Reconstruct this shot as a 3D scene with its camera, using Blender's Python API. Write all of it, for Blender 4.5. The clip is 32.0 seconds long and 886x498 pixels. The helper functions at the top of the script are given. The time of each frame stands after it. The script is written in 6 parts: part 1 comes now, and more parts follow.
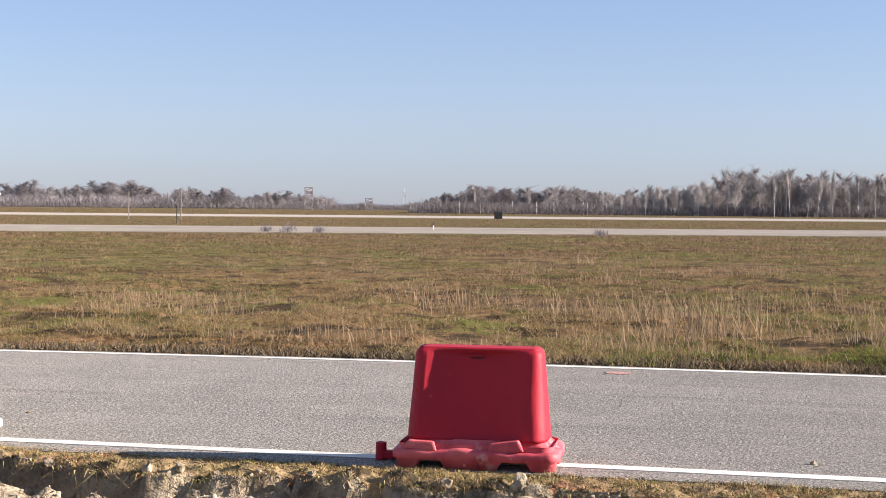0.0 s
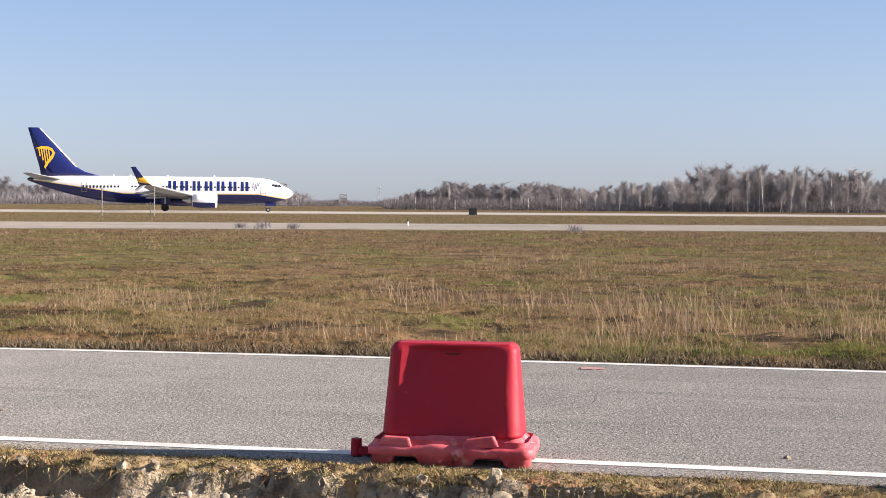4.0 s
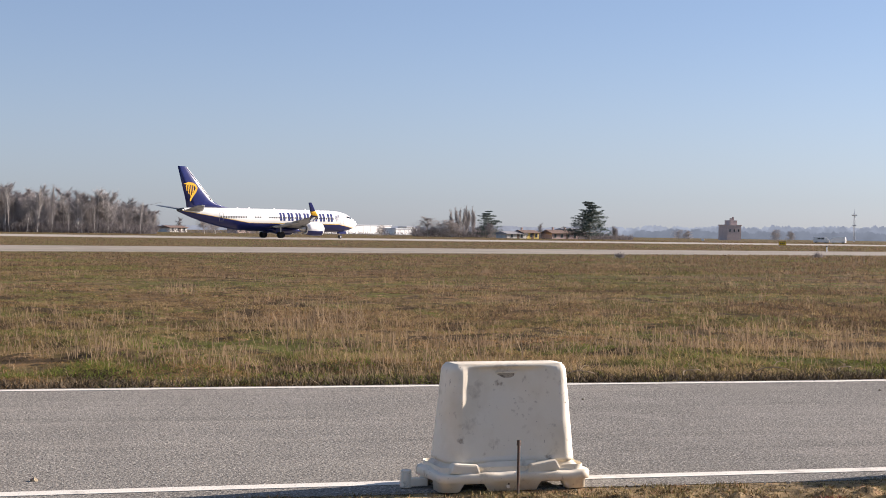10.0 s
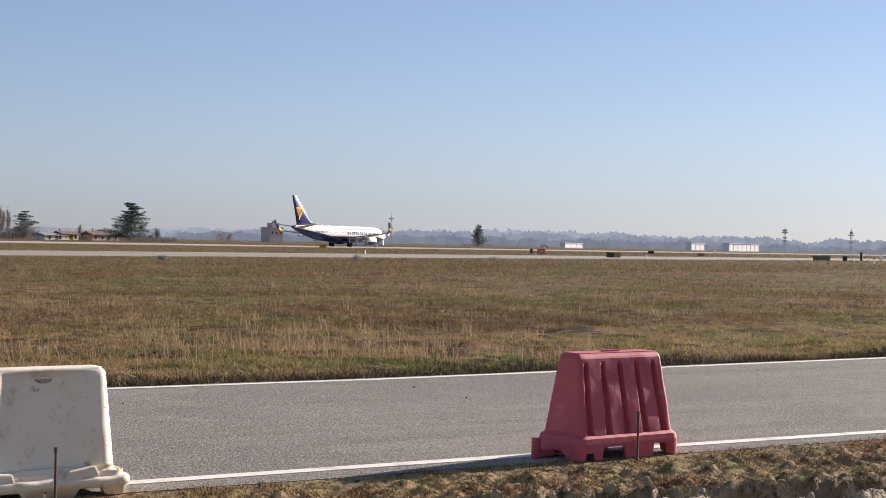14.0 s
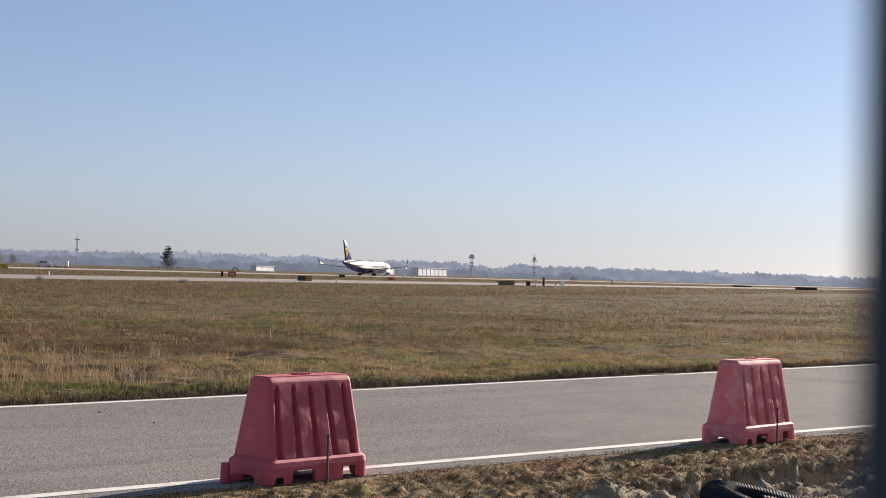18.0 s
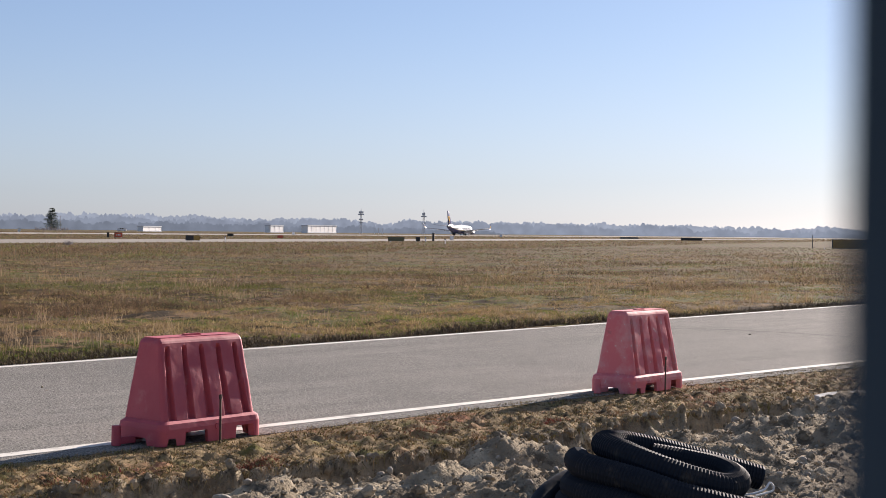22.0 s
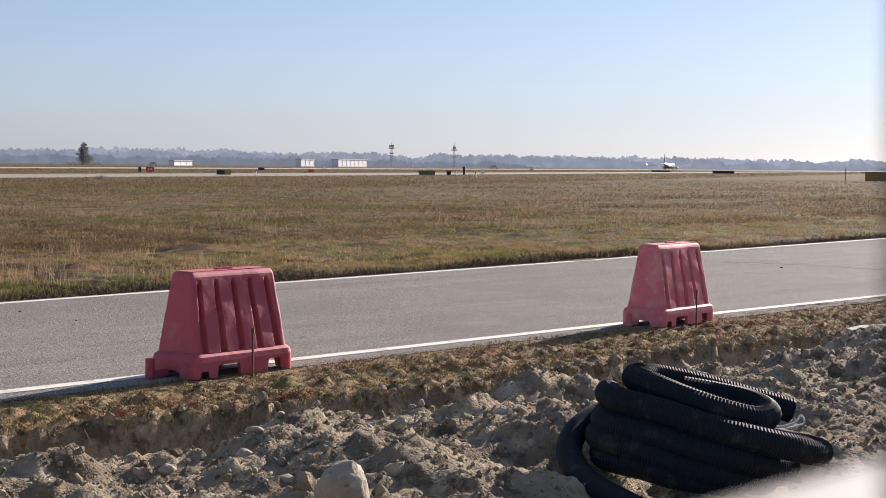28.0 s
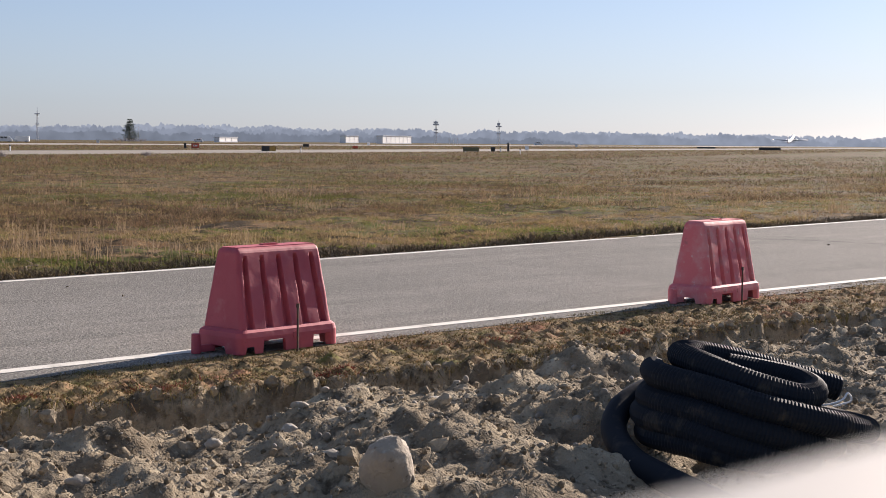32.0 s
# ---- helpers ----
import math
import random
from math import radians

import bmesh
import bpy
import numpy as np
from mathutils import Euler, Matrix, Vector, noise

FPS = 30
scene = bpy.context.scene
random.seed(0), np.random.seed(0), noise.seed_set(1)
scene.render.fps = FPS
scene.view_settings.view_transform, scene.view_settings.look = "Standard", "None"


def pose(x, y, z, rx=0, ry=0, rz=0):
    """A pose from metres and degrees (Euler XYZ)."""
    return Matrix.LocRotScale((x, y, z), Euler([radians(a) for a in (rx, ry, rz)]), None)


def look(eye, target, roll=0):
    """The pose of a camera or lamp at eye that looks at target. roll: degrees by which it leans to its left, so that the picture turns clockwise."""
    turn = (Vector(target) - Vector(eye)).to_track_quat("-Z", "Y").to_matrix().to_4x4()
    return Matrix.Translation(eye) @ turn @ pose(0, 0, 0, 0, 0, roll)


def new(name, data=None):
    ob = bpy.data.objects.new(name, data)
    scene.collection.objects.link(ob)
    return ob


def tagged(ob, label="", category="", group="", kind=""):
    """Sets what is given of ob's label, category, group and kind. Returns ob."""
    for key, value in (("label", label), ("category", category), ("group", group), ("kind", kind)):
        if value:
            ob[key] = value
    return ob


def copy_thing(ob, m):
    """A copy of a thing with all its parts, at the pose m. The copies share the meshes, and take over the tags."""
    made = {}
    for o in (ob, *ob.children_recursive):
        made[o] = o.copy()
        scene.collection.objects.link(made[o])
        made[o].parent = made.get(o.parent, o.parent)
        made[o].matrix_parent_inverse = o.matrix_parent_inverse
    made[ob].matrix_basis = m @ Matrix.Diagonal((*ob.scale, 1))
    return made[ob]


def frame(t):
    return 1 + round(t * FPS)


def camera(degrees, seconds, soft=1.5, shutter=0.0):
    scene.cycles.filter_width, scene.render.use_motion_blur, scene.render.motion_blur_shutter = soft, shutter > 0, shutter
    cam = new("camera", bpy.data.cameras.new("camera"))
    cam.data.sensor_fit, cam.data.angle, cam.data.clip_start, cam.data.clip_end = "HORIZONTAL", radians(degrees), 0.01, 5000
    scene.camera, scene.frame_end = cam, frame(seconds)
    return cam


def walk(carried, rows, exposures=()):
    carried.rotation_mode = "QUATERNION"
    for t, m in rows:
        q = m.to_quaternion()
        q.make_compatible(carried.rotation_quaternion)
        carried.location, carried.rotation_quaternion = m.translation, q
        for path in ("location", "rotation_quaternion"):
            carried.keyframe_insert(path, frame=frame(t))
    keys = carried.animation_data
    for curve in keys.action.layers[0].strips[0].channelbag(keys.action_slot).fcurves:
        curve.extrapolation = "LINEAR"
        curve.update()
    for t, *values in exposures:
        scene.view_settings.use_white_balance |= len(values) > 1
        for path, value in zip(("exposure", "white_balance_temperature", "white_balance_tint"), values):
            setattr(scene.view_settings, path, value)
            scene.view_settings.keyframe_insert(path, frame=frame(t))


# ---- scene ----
cam = camera(32.5, 32.0, soft=0.6, shutter=0.0)
cam.data.dof.use_dof = True
cam.data.dof.focus_distance = 16.0
cam.data.dof.aperture_fstop = 27.0
EYE = (0.0, 0.0, 1.45)
# seconds, shift of the eye to the right, forward and up, tilt, lean, heading
PATH = [
    (0.0, 0.000, 0.0100, 0.0000, 88.450, -0.536, 13.519),
    (0.5, 0.000, 0.0080, 0.0000, 88.514, -0.602, 13.647),
    (1.0, 0.000, 0.0060, 0.0000, 88.513, -0.542, 13.748),
    (1.5, 0.000, 0.0040, 0.0000, 88.512, -0.373, 13.824),
    (1.8, 0.000, 0.0010, 0.0000, 88.464, -0.389, 13.721),
    (2.0, 0.000, 0.0005, 0.0000, 88.432, -0.400, 13.653),
    (2.2, 0.000, 0.0020, 0.0000, 88.415, -0.365, 13.580),
    (2.5, 0.000, 0.0100, 0.0000, 88.391, -0.312, 13.471),
    (4.5, 0.000, 0.0020, 0.0000, 88.295, -0.511, 11.493),
    (5.0, 0.000, -0.0040, 0.0000, 88.417, -0.302, 9.347),
    (5.3, 0.000, -0.0137, 0.0000, 88.539, -0.286, 7.711),
    (5.4, 0.000, -0.0178, 0.0000, 88.580, -0.281, 7.166),
    (5.5, 0.000, -0.0234, 0.0000, 88.621, -0.276, 6.621),
    (5.6, 0.000, -0.0340, 0.0000, 88.632, -0.245, 6.017),
    (5.7, 0.000, -0.0395, 0.0000, 88.642, -0.214, 5.413),
    (5.8, 0.000, -0.0410, 0.0000, 88.653, -0.184, 4.809),
    (5.9, 0.000, -0.0240, 0.0000, 88.664, -0.153, 4.205),
    (6.0, 0.000, -0.0060, 0.0000, 88.675, -0.122, 3.602),
    (6.5, 0.000, 0.0000, 0.0000, 88.574, 0.093, 1.175),
    (7.0, 0.000, -0.0004, 0.0000, 88.339, -0.078, -0.826),
    (7.5, 0.000, -0.0009, 0.0000, 88.756, -0.455, -2.954),
    (8.0, 0.000, -0.0013, 0.0000, 89.140, -0.690, -5.074),
    (8.5, 0.000, -0.0017, 0.0000, 89.079, -0.739, -7.300),
    (9.0, 0.000, -0.0021, 0.0000, 88.958, -0.844, -9.641),
    (9.5, 0.000, -0.0026, 0.0000, 89.151, -0.958, -12.208),
    (10.0, 0.000, -0.0030, 0.0000, 89.395, -0.916, -15.273),
    (10.5, 0.000, -0.0034, 0.0000, 89.557, -1.042, -17.971),
    (11.0, 0.000, -0.0039, 0.0000, 89.745, -1.113, -20.268),
    (11.5, 0.000, -0.0043, 0.0000, 89.903, -1.215, -22.423),
    (12.0, 0.000, -0.0047, 0.0000, 90.088, -1.199, -24.680),
    (12.5, 0.000, -0.0051, 0.0000, 90.234, -1.263, -26.773),
    (13.0, 0.000, -0.0056, 0.0000, 90.117, -1.196, -28.904),
    (13.5, 0.000, -0.0060, 0.0000, 89.798, -1.158, -30.779),
    (14.0, 0.000, -0.0120, 0.0000, 89.786, -1.179, -32.373),
    (14.5, 0.000, -0.0205, 0.0000, 90.035, -1.187, -34.065),
    (15.0, 0.000, -0.0212, 0.0000, 90.212, -1.168, -35.945),
    (15.5, 0.000, -0.0185, 0.0000, 90.309, -1.273, -37.564),
    (17.5, 0.000, -0.0074, 0.0000, 91.223, -1.714, -43.494),
    (18.0, 0.000, -0.0067, 0.0000, 90.952, -1.696, -43.974),
    (18.5, 0.000, -0.0049, 0.0000, 90.836, -1.817, -44.576),
    (19.0, 0.000, -0.0030, 0.0000, 90.653, -1.722, -45.586),
    (19.5, 0.000, -0.0026, 0.0000, 89.985, -1.146, -46.776),
    (20.0, 0.000, -0.0021, 0.0000, 89.814, -0.816, -47.245),
    (20.5, 0.000, -0.0020, 0.0000, 89.931, -0.700, -47.358),
    (21.0, 0.000, -0.0020, 0.0000, 89.899, -0.732, -47.634),
    (21.5, 0.000, -0.0017, 0.0000, 89.673, -0.687, -47.897),
    (22.0, 0.000, -0.0014, 0.0000, 89.384, -0.676, -48.132),
    (22.5, 0.000, -0.0017, 0.0000, 89.012, -0.595, -48.278),
    (23.0, 0.000, -0.0020, 0.0000, 88.487, -0.556, -48.311),
    (23.5, 0.000, -0.0014, 0.0000, 87.891, -0.597, -48.303),
    (24.0, 0.000, -0.0008, 0.0000, 87.605, -0.731, -47.732),
    (24.5, 0.000, -0.0010, 0.0000, 87.529, -0.683, -47.311),
    (26.5, 0.000, -0.0020, 0.0000, 87.367, -0.620, -47.324),
    (27.0, 0.000, -0.0020, 0.0000, 87.196, -0.591, -47.312),
    (27.5, 0.000, -0.0014, 0.0000, 86.970, -0.554, -47.157),
    (28.0, 0.000, -0.0008, 0.0000, 86.871, -0.533, -46.978),
    (28.5, 0.000, 0.0002, -0.0004, 86.798, -0.446, -46.749),
    (29.0, 0.000, 0.0040, -0.0008, 86.515, -0.493, -46.243),
    (29.5, 0.000, 0.0040, -0.0011, 86.315, -0.540, -45.857),
    (30.0, 0.000, 0.0040, -0.0015, 86.324, -0.519, -45.696),
    (30.5, 0.000, 0.0040, -0.0018, 86.314, -0.487, -45.557),
    (31.0, 0.000, 0.0040, -0.0020, 86.154, -0.484, -45.417),
    (31.5, 0.000, 0.0040, -0.0023, 86.035, -0.552, -45.348),
    (32.0, 0.000, 0.0040, -0.0026, 85.976, -0.545, -45.313),
]
walk(cam, [(t, pose(EYE[0] + dx, EYE[1] + dy, EYE[2] + dz, rx, ry, rz)) for t, dx, dy, dz, rx, ry, rz in PATH],
     exposures=[(0, 1.62, 6700, 18), (6, 1.48, 6700, 18), (9, 1.34, 6800, 18), (13, 1.21, 6850, 18), (19, 1.05, 6850, 18), (23, 1.16, 6750, 18), (28, 1.16, 6750, 18), (32, 1.15, 6800, 18)])

# ---- light: low winter sun from the right along the road, clear hazy sky ----
SUN_AZ, SUN_EL = 82.5, 20.5          # degrees, clockwise from +y, and above the horizon
world = bpy.data.worlds.new("world")
scene.world = world
world.use_nodes = True
sky = world.node_tree.nodes.new("ShaderNodeTexSky")
sky.sky_type, sky.sun_disc = "NISHITA", False
sky.sun_elevation, sky.sun_rotation = radians(SUN_EL), radians(SUN_AZ)
sky.altitude, sky.air_density, sky.dust_density, sky.ozone_density = 50, 0.8, 0.3, 5.0
# winter haze: it greys the sky, most of all towards the horizon
wn, wl = world.node_tree.nodes, world.node_tree.links
def sky_grade(saturation, colour):
    hs, mx = wn.new("ShaderNodeHueSaturation"), wn.new("ShaderNodeMix")
    hs.inputs["Saturation"].default_value = saturation
    mx.data_type, mx.blend_type = "RGBA", "MULTIPLY"
    mx.inputs[0].default_value = 1.0
    mx.inputs[7].default_value = (*colour, 1)
    wl.new(sky.outputs[0], hs.inputs["Color"])
    wl.new(hs.outputs[0], mx.inputs[6])
    return mx.outputs[2]
height = wn.new("ShaderNodeSeparateXYZ")
wl.new(wn.new("ShaderNodeTexCoord").outputs["Generated"], height.inputs[0])
thick = wn.new("ShaderNodeMapRange")
thick.interpolation_type = "SMOOTHSTEP"
for k_, v_ in ((1, -0.10), (2, 0.17), (3, 1.0), (4, 0.0)):
    thick.inputs[k_].default_value = v_
wl.new(height.outputs[2], thick.inputs[0])
air = wn.new("ShaderNodeMix")
air.data_type = "RGBA"
wl.new(thick.outputs[0], air.inputs[0])
wl.new(sky_grade(0.90, (1.04, 1.08, 1.08)), air.inputs[6])
wl.new(sky_grade(0.22, (0.725, 0.735, 0.80)), air.inputs[7])
veil = wn.new("ShaderNodeMix")
veil.data_type = "RGBA"
veil.inputs[0].default_value = 0.27
veil.inputs[7].default_value = (2.75, 3.4, 4.4, 1)
wl.new(air.outputs[2], veil.inputs[6])
wl.new(veil.outputs[2], wn["Background"].inputs[0])
world.node_tree.nodes["Background"].inputs[1].default_value = 0.053
sun = new("sun", bpy.data.lights.new("sun", "SUN"))
sun.data.energy, sun.data.angle, sun.data.color = 5.0, radians(0.55), (1.0, 0.925, 0.83)
_a, _e = radians(SUN_AZ), radians(SUN_EL)
SUN_DIR = Vector((math.sin(_a) * math.cos(_e), math.cos(_a) * math.cos(_e), math.sin(_e)))
sun.matrix_world = look(SUN_DIR * 50, (0, 0, 0))

# ---- materials ----
def mat(name, base, rough=0.8, metal=0.0, spots=(), bump=(), island=0.0, coord="Object", spec=0.5, ramp=(), thin=0.0):
    """A node material. base: colour; spots: (colour, scale, low, high) noise layers mixed over it, with an optional stretch; bump: (scale, distance) layers;
    island: brightness spread from piece to piece; ramp: colours picked at random piece by piece instead of base."""
    m = bpy.data.materials.new(name)
    m.use_nodes = True
    nt = m.node_tree
    b = nt.nodes["Principled BSDF"]
    b.inputs["Roughness"].default_value, b.inputs["Metallic"].default_value = rough, metal
    b.inputs["Specular IOR Level"].default_value = spec
    b.inputs["Diffuse Roughness"].default_value = 0.3 if rough >= 0.85 else 0.0
    tc = nt.nodes.new("ShaderNodeTexCoord")
    src = tc.outputs["Object" if coord == "World" else coord]
    if coord == "World":
        src = nt.nodes.new("ShaderNodeNewGeometry").outputs["Position"]
    def mix(kind, fac, a, c):
        n = nt.nodes.new("ShaderNodeMix")
        n.data_type, n.blend_type = "RGBA", kind
        for sock, v in ((n.inputs[0], fac), (n.inputs[6], a), (n.inputs[7], c)):
            if hasattr(v, "is_output"):
                nt.links.new(v, sock)
            elif isinstance(v, (int, float)):
                sock.default_value = v
            else:
                sock.default_value = (*v, 1)
        return n.outputs[2]
    def noise_fac(scale, lo, hi, stretch=None, detail=5.0, rough_=0.6):
        n = nt.nodes.new("ShaderNodeTexNoise")
        n.inputs["Scale"].default_value, n.inputs["Detail"].default_value, n.inputs["Roughness"].default_value = scale, detail, rough_
        at = src
        if stretch:
            vm = nt.nodes.new("ShaderNodeVectorMath")
            vm.operation = "MULTIPLY"
            vm.inputs[1].default_value = stretch
            nt.links.new(src, vm.inputs[0])
            at = vm.outputs[0]
        nt.links.new(at, n.inputs["Vector"])
        r = nt.nodes.new("ShaderNodeMapRange")
        r.inputs[1].default_value, r.inputs[2].default_value = lo, hi
        nt.links.new(n.outputs[0], r.inputs[0])
        return r.outputs[0]
    col = base
    if ramp:
        g = nt.nodes.new("ShaderNodeNewGeometry")
        rp = nt.nodes.new("ShaderNodeValToRGB")
        el = rp.color_ramp.elements
        el[0].color, el[1].color = (*ramp[0], 1), (*ramp[-1], 1)
        for i, c in enumerate(ramp[1:-1]):
            el.new((i + 1) / (len(ramp) - 1)).color = (*c, 1)
        nt.links.new(g.outputs["Random Per Island"], rp.inputs[0])
        col = rp.outputs[0]
    for c, *how in spots:
        col = mix("MIX", noise_fac(*how), col, c)
    if island:
        g = nt.nodes.new("ShaderNodeNewGeometry")
        r = nt.nodes.new("ShaderNodeMapRange")
        r.inputs[3].default_value, r.inputs[4].default_value = 1 - island, 1 + island
        nt.links.new(g.outputs["Random Per Island"], r.inputs[0])
        h = nt.nodes.new("ShaderNodeHueSaturation")
        nt.links.new(r.outputs[0], h.inputs["Value"])
        if hasattr(col, "is_output"):
            nt.links.new(col, h.inputs["Color"])
        else:
            h.inputs["Color"].default_value = (*col, 1)
        col = h.outputs[0]
    if hasattr(col, "is_output"):
        nt.links.new(col, b.inputs["Base Color"])
    else:
        b.inputs["Base Color"].default_value = (*col, 1)
    last = None
    for scale, dist in bump:
        n = nt.nodes.new("ShaderNodeTexNoise")
        n.inputs["Scale"].default_value, n.inputs["Detail"].default_value = scale, 6
        nt.links.new(src, n.inputs["Vector"])
        bp = nt.nodes.new("ShaderNodeBump")
        bp.inputs["Distance"].default_value = dist
        nt.links.new(n.outputs[0], bp.inputs["Height"])
        if last:
            nt.links.new(last, bp.inputs["Normal"])
        last = bp.outputs[0]
    if last:
        nt.links.new(last, b.inputs["Normal"])
    if thin:
        tr, ms = nt.nodes.new("ShaderNodeBsdfTranslucent"), nt.nodes.new("ShaderNodeMixShader")
        ms.inputs[0].default_value = thin
        if hasattr(col, "is_output"):
            nt.links.new(col, tr.inputs["Color"])
        else:
            tr.inputs["Color"].default_value = (*col, 1)
        nt.links.new(b.outputs[0], ms.inputs[1])
        nt.links.new(tr.outputs[0], ms.inputs[2])
        nt.links.new(ms.outputs[0], nt.nodes["Material Output"].inputs["Surface"])
    return m


M_VERGE_GROUND = mat("trampled_turf", (0.291, 0.211, 0.115), 0.95, spec=0.08, coord="World", spots=[((0.155, 0.143, 0.048), 2.2, 0.55, 0.68), ((0.367, 0.181, 0.103), 1.3, 0.54, 0.66), ((0.071, 0.054, 0.032), 9.0, 0.50, 0.60), ((0.392, 0.305, 0.184), 26.0, 0.58, 0.70)], bump=[(12.0, 0.02), (45.0, 0.008)])
M_GROUND = mat("dry_grass_ground", (0.139, 0.092, 0.046), 0.95, spec=0.08, coord="World", spots=[((0.099, 0.097, 0.032), 0.07, 0.48, 0.60), ((0.111, 0.113, 0.031), 0.30, 0.51, 0.59), ((0.186, 0.113, 0.057), 0.55, 0.54, 0.66), ((0.058, 0.040, 0.022), 0.9, 0.515, 0.585), ((0.232, 0.152, 0.081), 2.4, 0.56, 0.64), ((0.052, 0.038, 0.022), 4.0, 0.56, 0.64)], bump=[(3.0, 0.05), (25.0, 0.02)])
M_SOIL = mat("dug_soil", (0.366, 0.302, 0.210), 0.95, spec=0.08, coord="World", spots=[((0.216, 0.172, 0.118), 1.6, 0.45, 0.62), ((0.142, 0.115, 0.081), 5.0, 0.53, 0.62), ((0.568, 0.489, 0.357), 4.0, 0.54, 0.72), ((0.095, 0.071, 0.046), 14.0, 0.58, 0.74), ((0.500, 0.460, 0.373), 45.0, 0.63, 0.74)], bump=[(9.0, 0.04), (34.0, 0.022), (90.0, 0.010)])
M_ASPHALT = mat("worn_asphalt", (0.219, 0.207, 0.184), 0.9, coord="World", spots=[((0.289, 0.268, 0.233), 1.0, 0.50, 0.66, (0.10, 1.5, 1.0)), ((0.142, 0.135, 0.121), 1.0, 0.53, 0.68, (0.13, 2.1, 1.0)), ((0.167, 0.159, 0.142), 0.35, 0.45, 0.64), ((0.267, 0.252, 0.224), 1.1, 0.52, 0.75), ((0.141, 0.133, 0.121), 5.0, 0.56, 0.72), ((0.170, 0.160, 0.143), 13.0, 0.53, 0.62), ((0.303, 0.285, 0.252), 21.0, 0.55, 0.63), ((0.081, 0.076, 0.069), 52.0, 0.52, 0.60), ((0.449, 0.423, 0.375), 60.0, 0.53, 0.62)], bump=[(40.0, 0.008), (100.0, 0.004)], spec=0.08)
M_TAXI = mat("pale_taxiway_concrete", (0.238, 0.207, 0.163), 0.9, coord="World", spots=[((0.176, 0.154, 0.123), 0.08, 0.45, 0.65), ((0.317, 0.282, 0.229), 0.6, 0.5, 0.7)], bump=[(20.0, 0.004)])
M_RUNWAY = mat("runway_concrete", (0.34, 0.30, 0.25), 0.85, coord="World", spots=[((0.30, 0.27, 0.23), 0.05, 0.5, 0.7)])
M_LINE = mat("worn_white_road_paint", (0.636, 0.612, 0.549), 0.7, coord="World", spots=[((0.387, 0.365, 0.320), 3.0, 0.55, 0.72), ((0.172, 0.162, 0.139), 45.0, 0.62, 0.70)], bump=[(80.0, 0.002)])
M_RED = mat("faded_red_plastic", (0.37, 0.012, 0.026), 0.6, spec=0.3, spots=[((0.33, 0.012, 0.025), 3.0, 0.4, 0.7), ((0.55, 0.09, 0.09), 11.0, 0.66, 0.82), ((0.20, 0.05, 0.045), 60.0, 0.68, 0.74)], bump=[(14.0, 0.003)])
M_RED_OLD = mat("sun_bleached_red_plastic", (0.443, 0.080, 0.105), 0.6, spots=[((0.389, 0.057, 0.082), 4.0, 0.42, 0.7), ((0.470, 0.153, 0.164), 9.0, 0.58, 0.78), ((0.168, 0.064, 0.059), 40.0, 0.68, 0.74)], bump=[(12.0, 0.003)])
M_RED_DIRTY = mat("chalky_red_plastic", (0.62, 0.15, 0.17), 0.7, spots=[((0.62, 0.28, 0.28), 5.0, 0.48, 0.70), ((0.30, 0.12, 0.12), 7.0, 0.64, 0.74), ((0.62, 0.46, 0.42), 20.0, 0.62, 0.74)], bump=[(12.0, 0.004)])
M_RED_BASE = mat("faded_pink_red_plastic", (0.58, 0.11, 0.12), 0.65, spots=[((0.46, 0.05, 0.07), 4.0, 0.45, 0.65), ((0.66, 0.30, 0.28), 12.0, 0.58, 0.72), ((0.14, 0.05, 0.05), 16.0, 0.62, 0.70)], bump=[(16.0, 0.005)])
M_WHITE_PL = mat("dirty_white_plastic", (0.720, 0.666, 0.558), 0.55, spots=[((0.630, 0.558, 0.432), 3.0, 0.45, 0.7), ((0.450, 0.387, 0.297), 7.0, 0.58, 0.72), ((0.324, 0.270, 0.207), 16.0, 0.62, 0.74), ((0.108, 0.090, 0.072), 38.0, 0.67, 0.73)], bump=[(10.0, 0.003)])
M_STEEL = mat("rusty_steel", (0.09, 0.07, 0.06), 0.7, 0.5, spots=[((0.20, 0.09, 0.05), 30.0, 0.5, 0.7)])
M_BLACK = mat("black_pe_plastic", (0.011, 0.015, 0.022), 0.72, spec=0.16, spots=[((0.05, 0.046, 0.04), 9.0, 0.56, 0.72)], bump=[(30.0, 0.001)])
M_POST = mat("slate_painted_steel", (0.029, 0.051, 0.074), 0.7, spec=0.2, spots=[((0.034, 0.057, 0.082), 30.0, 0.4, 0.7)])
M_RAIL = mat("pale_painted_steel", (0.40, 0.39, 0.375), 0.6, 0.0, spots=[((0.43, 0.42, 0.40), 25.0, 0.4, 0.7)])
M_STONE = mat("river_stone", (0.278, 0.245, 0.194), 0.85, coord="World", island=0.30, spots=[((0.211, 0.190, 0.158), 9.0, 0.5, 0.7), ((0.432, 0.410, 0.367), 30.0, 0.56, 0.7)], bump=[(40.0, 0.006)])
M_CLOD = mat("soil_clod", (0.338, 0.282, 0.201), 0.95, spec=0.08, coord="World", island=0.30, spots=[((0.158, 0.126, 0.085), 12.0, 0.45, 0.62), ((0.305, 0.252, 0.181), 30.0, 0.56, 0.72)], bump=[(40.0, 0.012), (120.0, 0.004)])
M_BARK = mat("grey_bark", (0.28, 0.25, 0.22), 0.9, island=0.25)
M_BARK_PALE = mat("pale_birch_bark", (0.44, 0.42, 0.40), 0.85, island=0.2)
